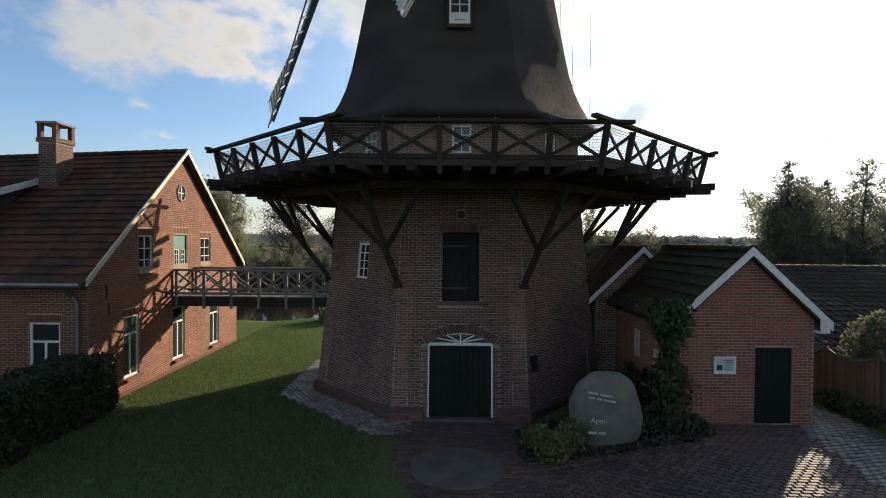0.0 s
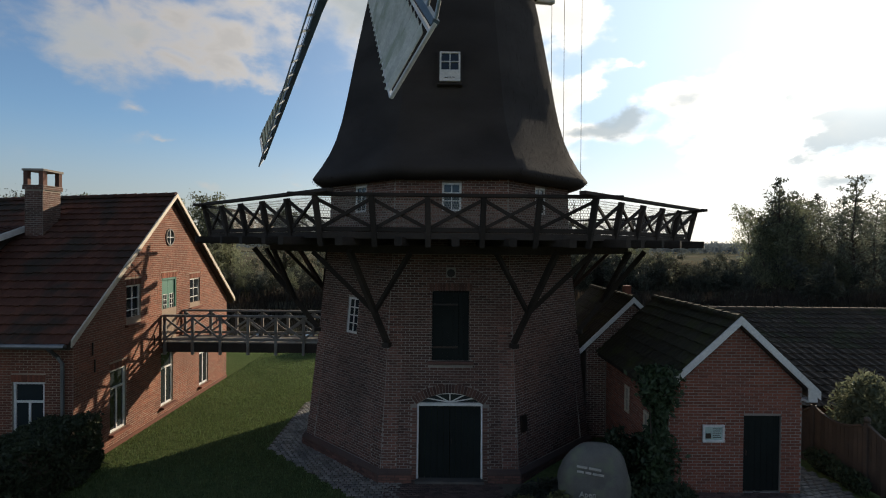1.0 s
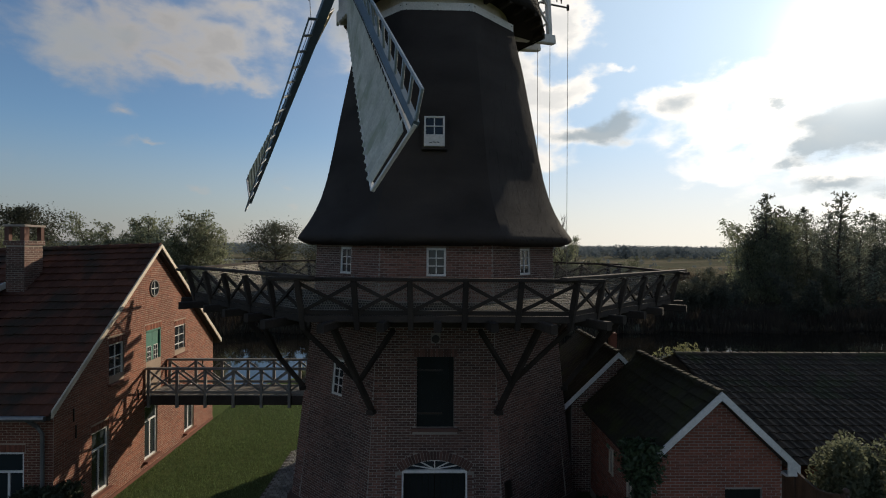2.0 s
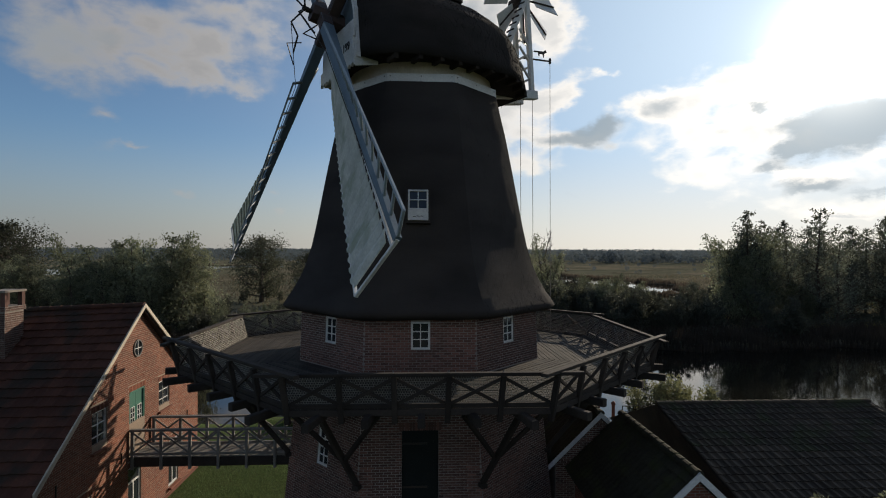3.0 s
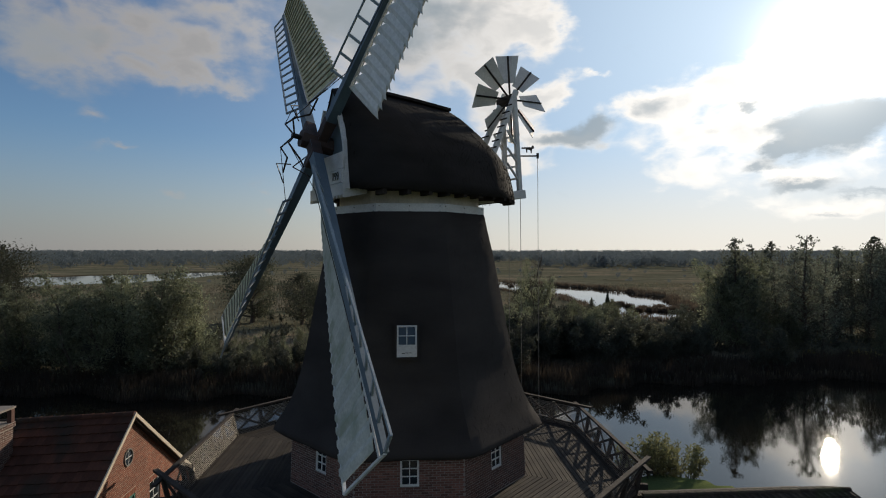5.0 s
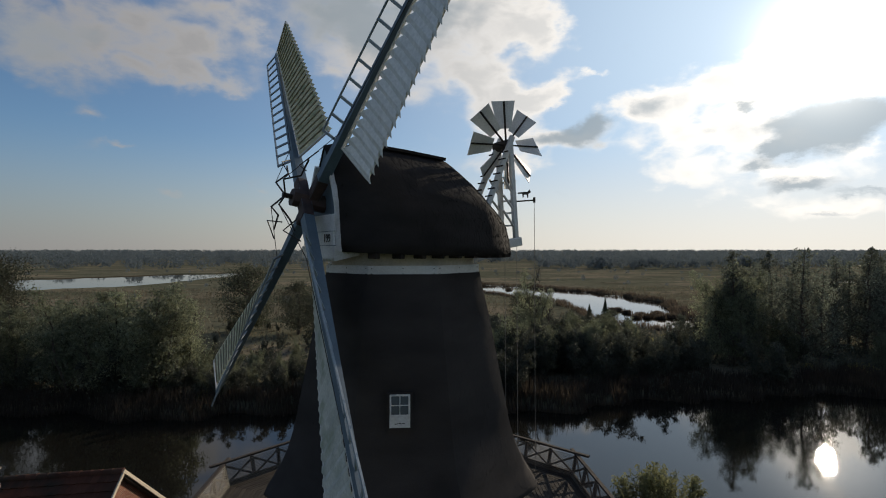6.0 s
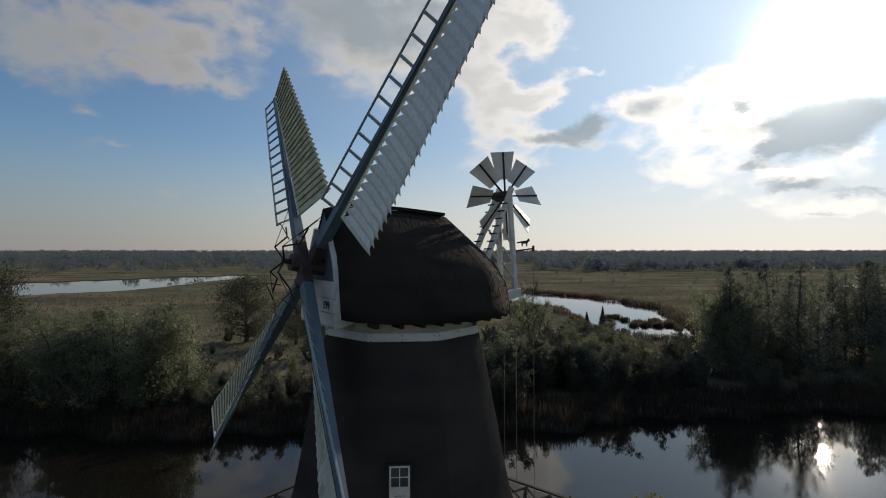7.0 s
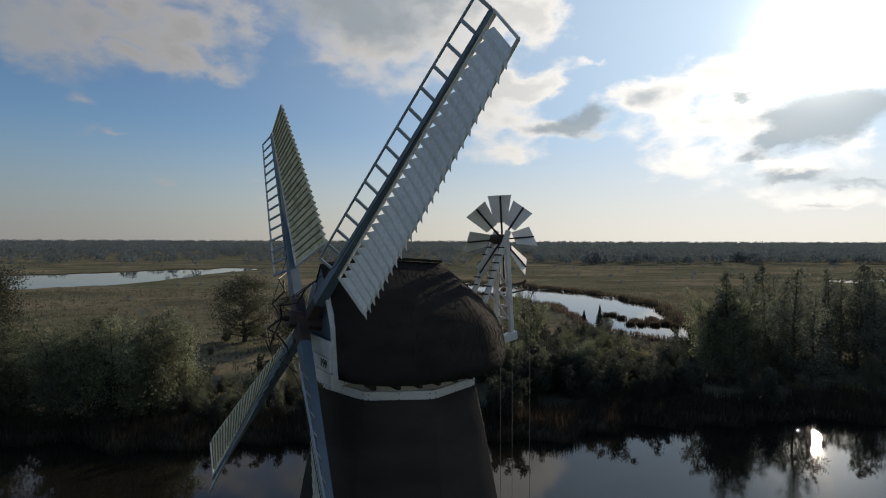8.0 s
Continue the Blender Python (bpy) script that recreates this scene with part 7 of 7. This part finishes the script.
# ---- trees ----
def tree_meshes(kind, seed):
    """The trunk with limbs, and the crown, of one tree standing at the origin."""
    rng = np.random.default_rng(seed)
    H = {"willow": 9.0, "alder": 14.5, "oak": 11.5, "bare": 9.0, "shrub": 4.6}[kind] * rng.uniform(0.9, 1.1)
    bm = B()
    stems = {"willow": 3, "shrub": 5}.get(kind, 1)
    count = {"willow": 22, "alder": 62, "oak": 46, "bare": 26, "shrub": 11}[kind]
    low = {"willow": 0.08, "alder": 0.06, "oak": 0.07, "bare": 0.3, "shrub": 0.05}[kind]
    r0 = {"willow": 0.11, "alder": 0.22, "oak": 0.42, "bare": 0.16, "shrub": 0.06}[kind]
    per = {"willow": 190, "alder": 150, "oak": 260, "bare": 0, "shrub": 170}[kind]
    pts = []
    for stem in range(stems):
        lean = rng.normal(size=2) * (0.3 if stems == 1 else 1.2 if kind == "willow" else 1.5)
        foot = rng.normal(size=2) * (0.0 if stems == 1 else 0.5)
        Hs = H * (1.0 if stem == 0 else rng.uniform(0.65, 0.95))
        spine = [Vector((foot[0] + lean[0] * t, foot[1] + lean[1] * t, Hs * 0.95 * t)) + Vector((*(rng.normal(size=2) * 0.12 * (t > 0)), 0)) for t in np.linspace(0, 1, 7)]
        tube(bm, spine, [r0 * (1 - 0.92 * t) + 0.012 for t in np.linspace(0, 1, 7)], 6)
        for k in range(count):
            t = low + (0.98 - low) * (k + rng.random()) / count
            i = min(5, int(t * 6))
            p = spine[i].lerp(spine[i + 1], t * 6 - i)
            a = k * 2.4 + rng.uniform(-0.6, 0.6)
            if kind == "oak":
                ln, rise = Hs * 0.47 * math.sin(math.pi * min(1, 0.18 + 0.79 * t)) * rng.uniform(0.6, 1.1), 0.2 + 0.7 * t
            elif kind == "alder":
                ln, rise = Hs * 0.29 * (1.02 - t) ** 0.70 * rng.uniform(0.4, 1.3), 0.5
            elif kind == "bare":
                ln, rise = Hs * 0.30 * (1.1 - t) * rng.uniform(0.6, 1.2), 0.9
            else:
                ln, rise = Hs * 0.24 * (1.12 - t) ** 0.6 * rng.uniform(0.5, 1.3), 0.8
            d = Vector((math.cos(a), math.sin(a), rise)).normalized()
            m_ = p + d * ln * 0.55 + Vector(rng.normal(size=3) * ln * 0.06)
            e = p + d * ln + Vector((0, 0, ln * 0.08))
            rr = max(0.016, r0 * 0.42 * (1 - 0.8 * t))
            tube(bm, [p, m_, e], [rr, rr * 0.6, 0.010], 4, cap=False)
            if kind == "bare":
                for s in range(3):
                    q = m_.lerp(e, rng.random()) + Vector(rng.normal(size=3) * 0.35) + Vector((0, 0, 0.4))
                    tube(bm, [m_.lerp(e, 0.4), q], [0.02, 0.008], 4, cap=False)
                continue
            if rng.random() < 0.07:
                continue
            n = max(5, int(per * rng.uniform(0.5, 1.3) * ((0.12 if kind == "alder" else 0.35) + ln / (Hs * 0.2)) * 0.6))
            f = rng.random((n, 1)) ** 0.55
            base = np.array(p) + (np.array(e) - np.array(p)) * (0.15 + 0.95 * f)
            sig = ((0.07 if kind == "alder" else 0.16) + 0.17 * ln * (0.45 + 0.55 * f)) * {"oak": 1.0, "alder": 0.95}.get(kind, 0.9)
            pts.append(base + rng.normal(size=(n, 3)) * sig * np.array([1, 1, 0.8]))
    trunk = mesh_of("trunk", bm, BARK)
    if kind == "bare":
        return trunk, None
    allp = np.concatenate(pts)
    allp = allp[allp[:, 2] > 0.15]
    v, f = leaf_cloud(allp, {"willow": 0.125, "alder": 0.17, "oak": 0.17, "shrub": 0.12}[kind], seed + 5, 0.1)
    mat = {"willow": LEAF_WILLOW, "alder": LEAF_ALDER, "oak": LEAF_OAK, "shrub": LEAF_BUSH}[kind]
    return trunk, np_mesh("crown", v, f, mat)


TREE_LIBRARY = {k: [tree_meshes(k, s + 20 * i) for i, s in enumerate(range(n))] for k, n in (("willow", 4), ("alder", 4), ("oak", 3), ("bare", 2), ("shrub", 3))}
TREE_LABEL = {"willow": "slender pale green willow on the far bank", "alder": "tall dark alder on the far bank", "oak": "broad round-crowned oak in the meadow", "bare": "leafless dead tree with forked grey branches", "shrub": "many-stemmed dark shrub on the far bank"}


def plant(kind, x, y, s=1.0, turn=0.0, pick=0, group="", tall=1.0):
    trunk, crown = TREE_LIBRARY[kind][pick % len(TREE_LIBRARY[kind])]
    z = float(ground_height(x, y)) - 0.1
    t = tagged(new("tree"), TREE_LABEL[kind], "tree", group)
    t.matrix_basis = Matrix.Translation((x, y, z)) @ Matrix.Rotation(turn, 4, "Z") @ Matrix.Diagonal((s, s, s * tall, 1))
    for nm, me in (("trunk", trunk), ("crown", crown)):
        if me is not None:
            ob = new(nm, me)
            ob.parent = t


def spruce(x, y, h):
    rng = np.random.default_rng(int(x * 10))
    z = float(ground_height(x, y)) - 0.1
    t = thing("tree", "small pointed dark spruce by the river", "tree", at=(x, y, z))
    part("trunk", tube(B(), [(x, y, z), (x, y, z + h)], [0.10, 0.01], 6), BARK, t)
    f = rng.random(2600) ** 0.6
    a = rng.uniform(0, 6.283, 2600)
    tier = 0.55 + 0.45 * ((f * 9) % 1.0)
    rad = h * 0.27 * f * tier * rng.random(2600) ** 0.4
    pts = np.stack([x + rad * np.cos(a), y + rad * np.sin(a), z + 0.3 + (h - 0.2) * (1 - f)], 1)
    v, fc = leaf_cloud(pts, 0.16, 9)
    ob = new("crown", np_mesh("crown", v, fc, LEAF_HEDGE))
    ob.parent = t
    ob.matrix_parent_inverse = Matrix.Translation((-x, -y, -z))


def woods():
    rng = random.Random(77)
    # left bank: a thick belt of willows and shrubs right above the reeds
    for k in range(68):
        x = -80 + 73 * (k + rng.random()) / 68
        tall = 1.30 if -38 < x < -25 else (1.05 if x <= -38 else 0.42)
        y = 39.5 + (8 if tall > 1.2 else 15) * rng.random() ** 1.3 + 0.12 * abs(x + 20)
        plant("willow", x, y, tall * rng.uniform(0.82, 1.08), rng.uniform(0, 6.28), k, "trees of the left bank")
    for k in range(38):
        x = -80 + 76 * rng.random()
        plant("shrub", x, 38.5 + 12 * rng.random() + 0.1 * abs(x + 20), rng.uniform(0.7, 1.2) * (1.0 if x < -26 else 0.72), rng.uniform(0, 6.28), k, "shrubs of the far bank")
    for x, y, s in ((-76, 82, 1.3), (-85, 90, 1.3), (-90, 78, 1.25)):
        plant("oak", x, y, s, rng.uniform(0, 6.28), int(abs(x)), "trees of the left bank")
    plant("oak", -31, 86, 1.12, 1.0, 0)
    plant("oak", -21, 84, 0.85, 2.0, 1)
    plant("oak", -14, 70, 0.8, 2.5, 2)
    for k in range(26):
        x, y = -50 + 42 * rng.random(), 57 + 42 * rng.random()
        plant("shrub", x, y, rng.uniform(0.3, 0.62), rng.uniform(0, 6.28), k, "shrubs of the far bank")
    # behind the mill and towards the river: shrubs and low willows
    for k in range(70):
        x = -8 + 62 * rng.random()
        y = 38 + 38 * rng.random()
        if float(water_edge(x, y)) < 2.5 :
            continue
        plant("shrub", x, y, rng.uniform(0.75, 1.3), rng.uniform(0, 6.28), k, "shrubs of the far bank")
    for k in range(14):
        x, y = -6 + 44 * rng.random(), 46 + 26 * rng.random()
        if float(water_edge(x, y)) > 2.5:
            plant("willow", x, y, rng.uniform(0.55, 0.75), rng.uniform(0, 6.28), k, "trees of the right bank")
    for k in range(26):
        x, y = 16 + 22 * rng.random(), 70 + 14 * rng.random()
        if float(water_edge(x, y)) > 2.5:
            plant("shrub", x, y, rng.uniform(0.6, 0.95), rng.uniform(0, 6.28), k, "shrubs of the far bank")
    # the carr straight behind the mill: high shrubs and willows on the bank itself
    for k in range(34):
        y = 45 + 9 * rng.random()
        x = (y + 18) * (0.20 + 0.36 * (k + rng.random()) / 34)
        s = (1.5 - 0.65 * k / 34) * rng.uniform(0.85, 1.1)
        plant("shrub", x, y, s, rng.uniform(0, 6.28), k, "shrubs of the far bank")
    for k in range(12):
        y = 48 + 10 * rng.random()
        x = (y + 18) * (0.18 + 0.20 * rng.random())
        plant("willow", x, y, rng.uniform(0.66, 0.82), rng.uniform(0, 6.28), k, "trees of the right bank")
    # right bank: a wall of tall alders, lighter trees at its edge
    for k in range(48):
        y = 49 + 23 * rng.random()
        x = (y + 18) * 0.655 + 60 * (k + rng.random()) / 48
        plant("alder", x, y, rng.uniform(0.78, 1.16), rng.uniform(0, 6.28), k, "trees of the right bank", rng.uniform(0.95, 1.15))
    for k in range(22):
        x = 46 + 66 * rng.random()
        plant("willow", x, 46 + 8 * rng.random() - 0.06 * (x - 42), rng.uniform(0.4, 0.75), rng.uniform(0, 6.28), k, "trees of the right bank")
    for k in range(8):
        y = 50 + 10 * rng.random()
        plant("willow", (y + 18) * (0.63 + 0.06 * rng.random()), y, rng.uniform(1.15, 1.35), rng.uniform(0, 6.28), k, "trees of the right bank", 1.15)
    for x, y, s in ((19.5, 62, 1.5), (23.5, 65, 1.15), (70, 74, 1.5), (74, 76, 1.45), (26, 92, 0.9), (30, 96, 0.8), (108, 60, 1.5)):
        plant("bare", x, y, s, x, int(x))
    plant("willow", 19.2, 62.5, 1.15, 0.6, 2, "trees of the right bank", 1.2)
    spruce(49.4, 108, 5.6)
    spruce(46.8, 112, 3.2)
    for x, y, s in ((24, 88, 0.62), (28, 90, 0.55), (48, 100, 0.3)):
        plant("oak", x, y, s, x, int(x))


def scrub():
    """Low growth between the shrubs of the far bank: too much to count."""
    rng = np.random.default_rng(31)
    pts, yel = [], []
    n = 0
    while n < 420:
        x = rng.uniform(-85, 112)
        y = rng.uniform(36, 80)
        e = float(water_edge(x, y))
        if e < 2.5 or (x < 10 and y > 62 and rng.random() < 0.75) or (-45 < x < -8 and y > 58):
            continue
        h = rng.uniform(0.7, 1.9)
        z = float(ground_height(x, y))
        q = np.array([x, y, z]) + rng.normal(size=(230, 3)) * np.array([h * 0.75, h * 0.75, 0])
        q[:, 2] = z + h * rng.random(230) ** 0.7 * np.exp(-((q[:, 0] - x) ** 2 + (q[:, 1] - y) ** 2) / (2.2 * h * h))
        (yel if rng.random() < 0.12 else pts).append(q)
        n += 1
    for name, lst, mat in (("thicket", pts, LEAF_BUSH), ("yellow_thicket", yel, LEAF_YELLOW)):
        v, f = leaf_cloud(np.concatenate(lst), 0.15, 32)
        tagged(new(name, np_mesh(name, v, f, mat)), "dense low bushes along the far bank", "bushes", kind="stuff")


def blades(name, label, mat, places, height, width, seed, spread=0.12, category="reeds"):
    rng = np.random.default_rng(seed)
    p = np.asarray(places, float)
    n = len(p)
    a = rng.uniform(0, 6.28, n)
    h = height * rng.uniform(0.55, 1.2, n)
    tip = p + np.stack([np.cos(a) * h * spread * 2, np.sin(a) * h * spread * 2, h], 1)
    s = np.stack([-np.sin(a), np.cos(a), np.zeros(n)], 1) * width
    mid = (p + tip) / 2 - np.stack([np.cos(a), np.sin(a), np.zeros(n)], 1) * (h * spread * 0.5)[:, None]
    verts = np.stack([p - s, p + s, mid + s * 0.8, mid - s * 0.8, tip], 1).reshape(-1, 3)
    i = np.arange(n)[:, None] * 5
    faces = np.concatenate([i + np.array([[0, 1, 2]]), i + np.array([[0, 2, 3]]), i + np.array([[3, 2, 4]])], 0)
    tagged(new(name, np_mesh(name, verts, faces, mat)), label, category, kind="stuff")


def scatter(rng, n, x0, x1, y0, y1, ok):
    out = []
    while len(out) < n:
        x, y = rng.uniform(x0, x1, 4000), rng.uniform(y0, y1, 4000)
        k = ok(x, y)
        z = ground_height(x, y)
        out.extend(np.stack([x, y, z], 1)[k].tolist())
    return np.array(out[:n])


def reeds():
    rng = np.random.default_rng(51)
    far = scatter(rng, 46000, -90, 110, 28, 60, lambda x, y: (water_edge(x, y) > -0.6) & (water_edge(x, y) < 6.5))
    blades("reed_belt", "brown dry reeds along the far bank", REED, far, 1.5, 0.035, 52)
    river = scatter(rng, 9000, 0, 100, 78, 240, lambda x, y: (water_edge(x, y) > -0.5) & (water_edge(x, y) < 3))
    blades("river_reeds", "rough reeds edging the river", REED, river, 1.3, 0.09, 53)
    isl = []
    while len(isl) < 3200:
        x0, y0 = (rng.uniform(56, 68), rng.uniform(101, 122)) if rng.random() < 0.7 else (rng.uniform(18, 44), rng.uniform(176, 196))
        if float(water_edge(x0, y0)) > -1.5:
            continue
        q = rng.normal(size=(170, 2)) * rng.uniform(0.35, 0.8)
        isl.extend([(x0 + u, y0 + v, WATER_Z - 0.05) for u, v in q])
    blades("river_tussocks", "dark sedge tussocks standing in the river", REED, isl, 1.0, 0.10, 58, 0.25)
    tuft = scatter(rng, 900, -9, -4.5, 10, 14, lambda x, y: ((x + 6.4) / 1.3) ** 2 + ((y - 12.0) / 0.7) ** 2 < 1)
    blades("waterside_tuft", "yellowed grass tuft at the water", REED_GREEN, tuft, 1.1, 0.02, 55)
    lawn = scatter(rng, 60000, -10.0, -1.5, -9.5, 12.5, lambda x, y: (np.maximum(np.maximum(np.abs(x), np.abs(y)), (np.abs(x) + np.abs(y)) / 1.4142) > 5.45) & (water_edge(x, y) > 2.0) & ~((x > -9.5) & (y < -4.5) & (x > -1.9)) & (x > -10.0))
    blades("lawn_grass", "short mown grass", GRASS, lawn, 0.075, 0.009, 56, 0.25, "grass")
    tus = scatter(rng, 26000, -140, 160, 60, 200, lambda x, y: water_edge(x, y) > 1)
    blades("meadow_tussocks", "dry marsh grass tussocks", REED_TAN, tus, 0.6, 0.13, 57, 0.3, "grass")


def waterside_willow():
    """A low feathery willow of many upright stems at the near bank."""
    rng = np.random.default_rng(41)
    x0, y0, z0 = 16.0, 13.9, -0.75
    t = thing("bush", "feathery pale green willow bush at the near bank", "bush", at=(x0, y0, z0))
    pts = []
    for k in range(78):
        a, r = rng.uniform(0, 6.283), rng.random() ** 0.5
        foot = Vector((x0 + 2.5 * r * math.cos(a), y0 + 1.1 * r * math.sin(a), z0))
        h = rng.uniform(1.7, 3.1) * (1.1 - 0.45 * r)
        tip = foot + Vector((0.55 * r * math.cos(a) + rng.normal() * 0.12, 0.4 * r * math.sin(a) + rng.normal() * 0.12, h))
        mid = (foot + tip) / 2 + Vector((rng.normal() * 0.06, rng.normal() * 0.06, 0))
        part("stem", tube(B(), [foot, mid, tip], [0.022, 0.015, 0.004], 4), BARK, t)
        f = rng.random((70, 1)) ** 0.8
        pts.append(np.array(foot) + (np.array(tip) - np.array(foot)) * (0.12 + 0.9 * f) + rng.normal(size=(70, 3)) * np.array([0.11, 0.11, 0.05]))
    v, f = leaf_cloud(np.concatenate(pts), 0.095, 42, 0.1, 2.6)
    ob = new("foliage", np_mesh("foliage", v, f, REED_GREEN))
    ob.parent = t
    ob.matrix_parent_inverse = Matrix.Translation((-x0, -y0, -z0))


def jetty():
    rail = thing("jetty_railing", "thin grey iron railing beside the water", "railing", at=(13.2, 12.5, -0.3))
    for x in (12.3, 12.95, 13.1, 13.6, 14.1, 14.6):
        part("post", beam(B(), (x, 12.5, -0.4), (x, 12.5, 0.62), 0.05, 0.05), IRON, rail)
    for xa, xb in ((12.3, 12.95), (13.1, 14.6)):
        for z in (0.60, 0.25):
            part("rail", beam(B(), (xa, 12.5, z), (xb, 12.5, z), 0.04, 0.04), IRON, rail)
    post = thing("mooring_post", "short red-brown wooden post at the bank", "post", at=(11.7, 12.4, -0.3))
    part("shaft", tube(B(), [(11.7, 12.4, -0.5), (11.7, 12.4, 0.75)], 0.10, 10), BRICK_HOUSE, post)
    part("cap", tube(B(), [(11.7, 12.4, 0.75), (11.7, 12.4, 0.85), (11.7, 12.4, 0.93)], [0.14, 0.12, 0.03], 10), BRICK_HOUSE, post)


def far_woods():
    """Distant hedgerows and the woods on the horizon; haze is in their leaf colour."""
    rng = np.random.default_rng(61)
    pts, sizes = [], []
    rows = []
    for k in range(170):
        rows.append((rng.uniform(-260, 330), rng.uniform(110, 380), rng.uniform(1.2, 3.0)))
    for k in range(150):
        rows.append((rng.uniform(-460, 60), rng.uniform(380, 600), rng.uniform(6, 10)))
    for k in range(260):
        rows.append((rng.uniform(120, 560), rng.uniform(400, 520), rng.uniform(7, 12)))
    for k in range(1500):
        y = rng.uniform(620, 1000)
        rows.append((rng.uniform(-1.05, 1.15) * y, y, rng.uniform(8, 14)))
    for k in range(3000):
        y = rng.uniform(1000, 2300)
        rows.append((rng.uniform(-1.05, 1.2) * y, y, rng.uniform(9, 15) + y * 0.002))
    verts, faces = [], []
    base = 0
    for x, y, h in rows:
        if y < 400 and float(water_edge(x, y)) < 2:
            continue
        m_ = 120 if y < 640 else 60
        q = clump_points(rng, (x, y, h * 0.48), (h * 0.55, h * 0.55, h * 0.5), m_, 0.3)
        v, f = leaf_cloud(q, h * 0.125, int(x * 3 + y) % 9999, 0.2, 1.3)
        verts.append(v)
        faces.append(f + base)
        base += len(v)
    tagged(new("far_woods", np_mesh("far_woods", np.concatenate(verts), np.concatenate(faces), HAZED_LEAF)), "distant hedgerows and woods along the horizon", "woods", kind="stuff")


boulder()
hedge()
bush("shrub", "low green shrub beside the memorial stone", (1.95, -6.7), (0.75, 0.55, 0.75), 5200, 0.065, LEAF_GARDEN, 12, "shrub")
bush("shrub", "dark ground shrub in the stone's bed", (4.6, -6.35), (1.0, 0.5, 0.45), 4200, 0.065, LEAF_HEDGE, 14, "shrub")
bush("shrub", "dark shrub behind the memorial stone", (4.4, -5.4), (0.7, 0.6, 1.3), 4200, 0.07, LEAF_IVY, 15, "shrub")
bush("climbing_bush", "green bush spilling over the fence by the barn", (11.4, -4.3), (1.4, 1.0, 2.5), 12000, 0.075, LEAF_WILLOW, 16)
bush("climbing_bush", "green bush spilling over the fence by the barn", (13.6, -4.6), (1.5, 1.0, 2.8), 10000, 0.075, LEAF_WILLOW, 18)
bush("shrub", "low dark shrub along the foot of the fence", (9.62, -5.2), (0.30, 1.2, 0.5), 2600, 0.065, LEAF_HEDGE, 24, "shrub")
bush("shrub", "low dark shrub along the foot of the fence", (9.62, -7.6), (0.30, 1.2, 0.45), 2600, 0.065, LEAF_HEDGE, 25, "shrub")
ivy()
fence()
woods()
scrub()
waterside_willow()
jetty()
reeds()
far_woods()

bed = draped("planting_bed", lambda x, y: 1.25 < x < 5.1 and -7.05 < y < -4.4 and max(abs(x), abs(y), (abs(x) + abs(y)) / 1.4142) > 4.6, 0.25, SAND, "bare earth bed round the memorial stone", 0.004, 1.0, 5.25, -7.25, -4.25)
rng_bed = np.random.default_rng(71)
cover = scatter(rng_bed, 9000, 1.3, 5.1, -7.05, -4.6, lambda x, y: ((x + y * 0.3) % 0.9 < 0.75) & (np.maximum(np.abs(x), (np.abs(x) + np.abs(y)) / 1.4142) > 4.75))
cover[:, 2] += 0.16 * rng_bed.random(len(cover))
cv, cf = leaf_cloud(cover, 0.07, 72, 0.8)
tagged(new("ground_cover", np_mesh("ground_cover", cv, cf, LEAF_BUSH)), "low leafy ground cover round the stone", "plants", kind="stuff")

# paving last: sheet, then the pieces lying in it
forecourt = draped("forecourt", in_forecourt, 0.25, SAND, "dark clay paving before the mill door", 0.006, -2.5, 8.75, -20, -4.25)
yard = draped("yard", in_yard, 0.25, SAND, "grey cobbled yard beside the shed", 0.006, 3.5, 14, -20, -4.75)
apron = draped("apron", in_apron, 0.25, SAND, "cobbled apron round the mill base", 0.006, -6.25, 4.5, -6.25, 6.25)
pavers("paver_field", forecourt, in_forecourt, -2.2, 8.6, -12, -4.3, 0.21, 0.105, PAVER, None, 0.006, 21)
pavers("cobble_field", yard, in_yard, 0.0, 18, -18, -1.5, 0.21, 0.14, COBBLE, lambda x, y: 5.6 < x < 8.6 and -9.2 < y < -6.1, 0.014, 22, radians(12))
pavers("apron_cobbles", apron, in_apron, -6.2, 4.5, -6.2, 6.2, 0.16, 0.13, COBBLE, None, 0.014, 23)
bm = B()
tube(bm, [(-0.14, -7.30, -0.05), (-0.14, -7.30, 0.052), (-0.14, -7.30, 0.062)], [1.0, 1.0, 0.97], 40)
ms = tagged(part("millstone", bm, MILLSTONE), "worn round millstone set flush in the paving", "millstone")
bm = B()
tube(bm, [(-0.14, -7.30, 0.055), (-0.14, -7.30, 0.066)], 0.14, 16)
part("millstone_eye", bm, SAND, ms)
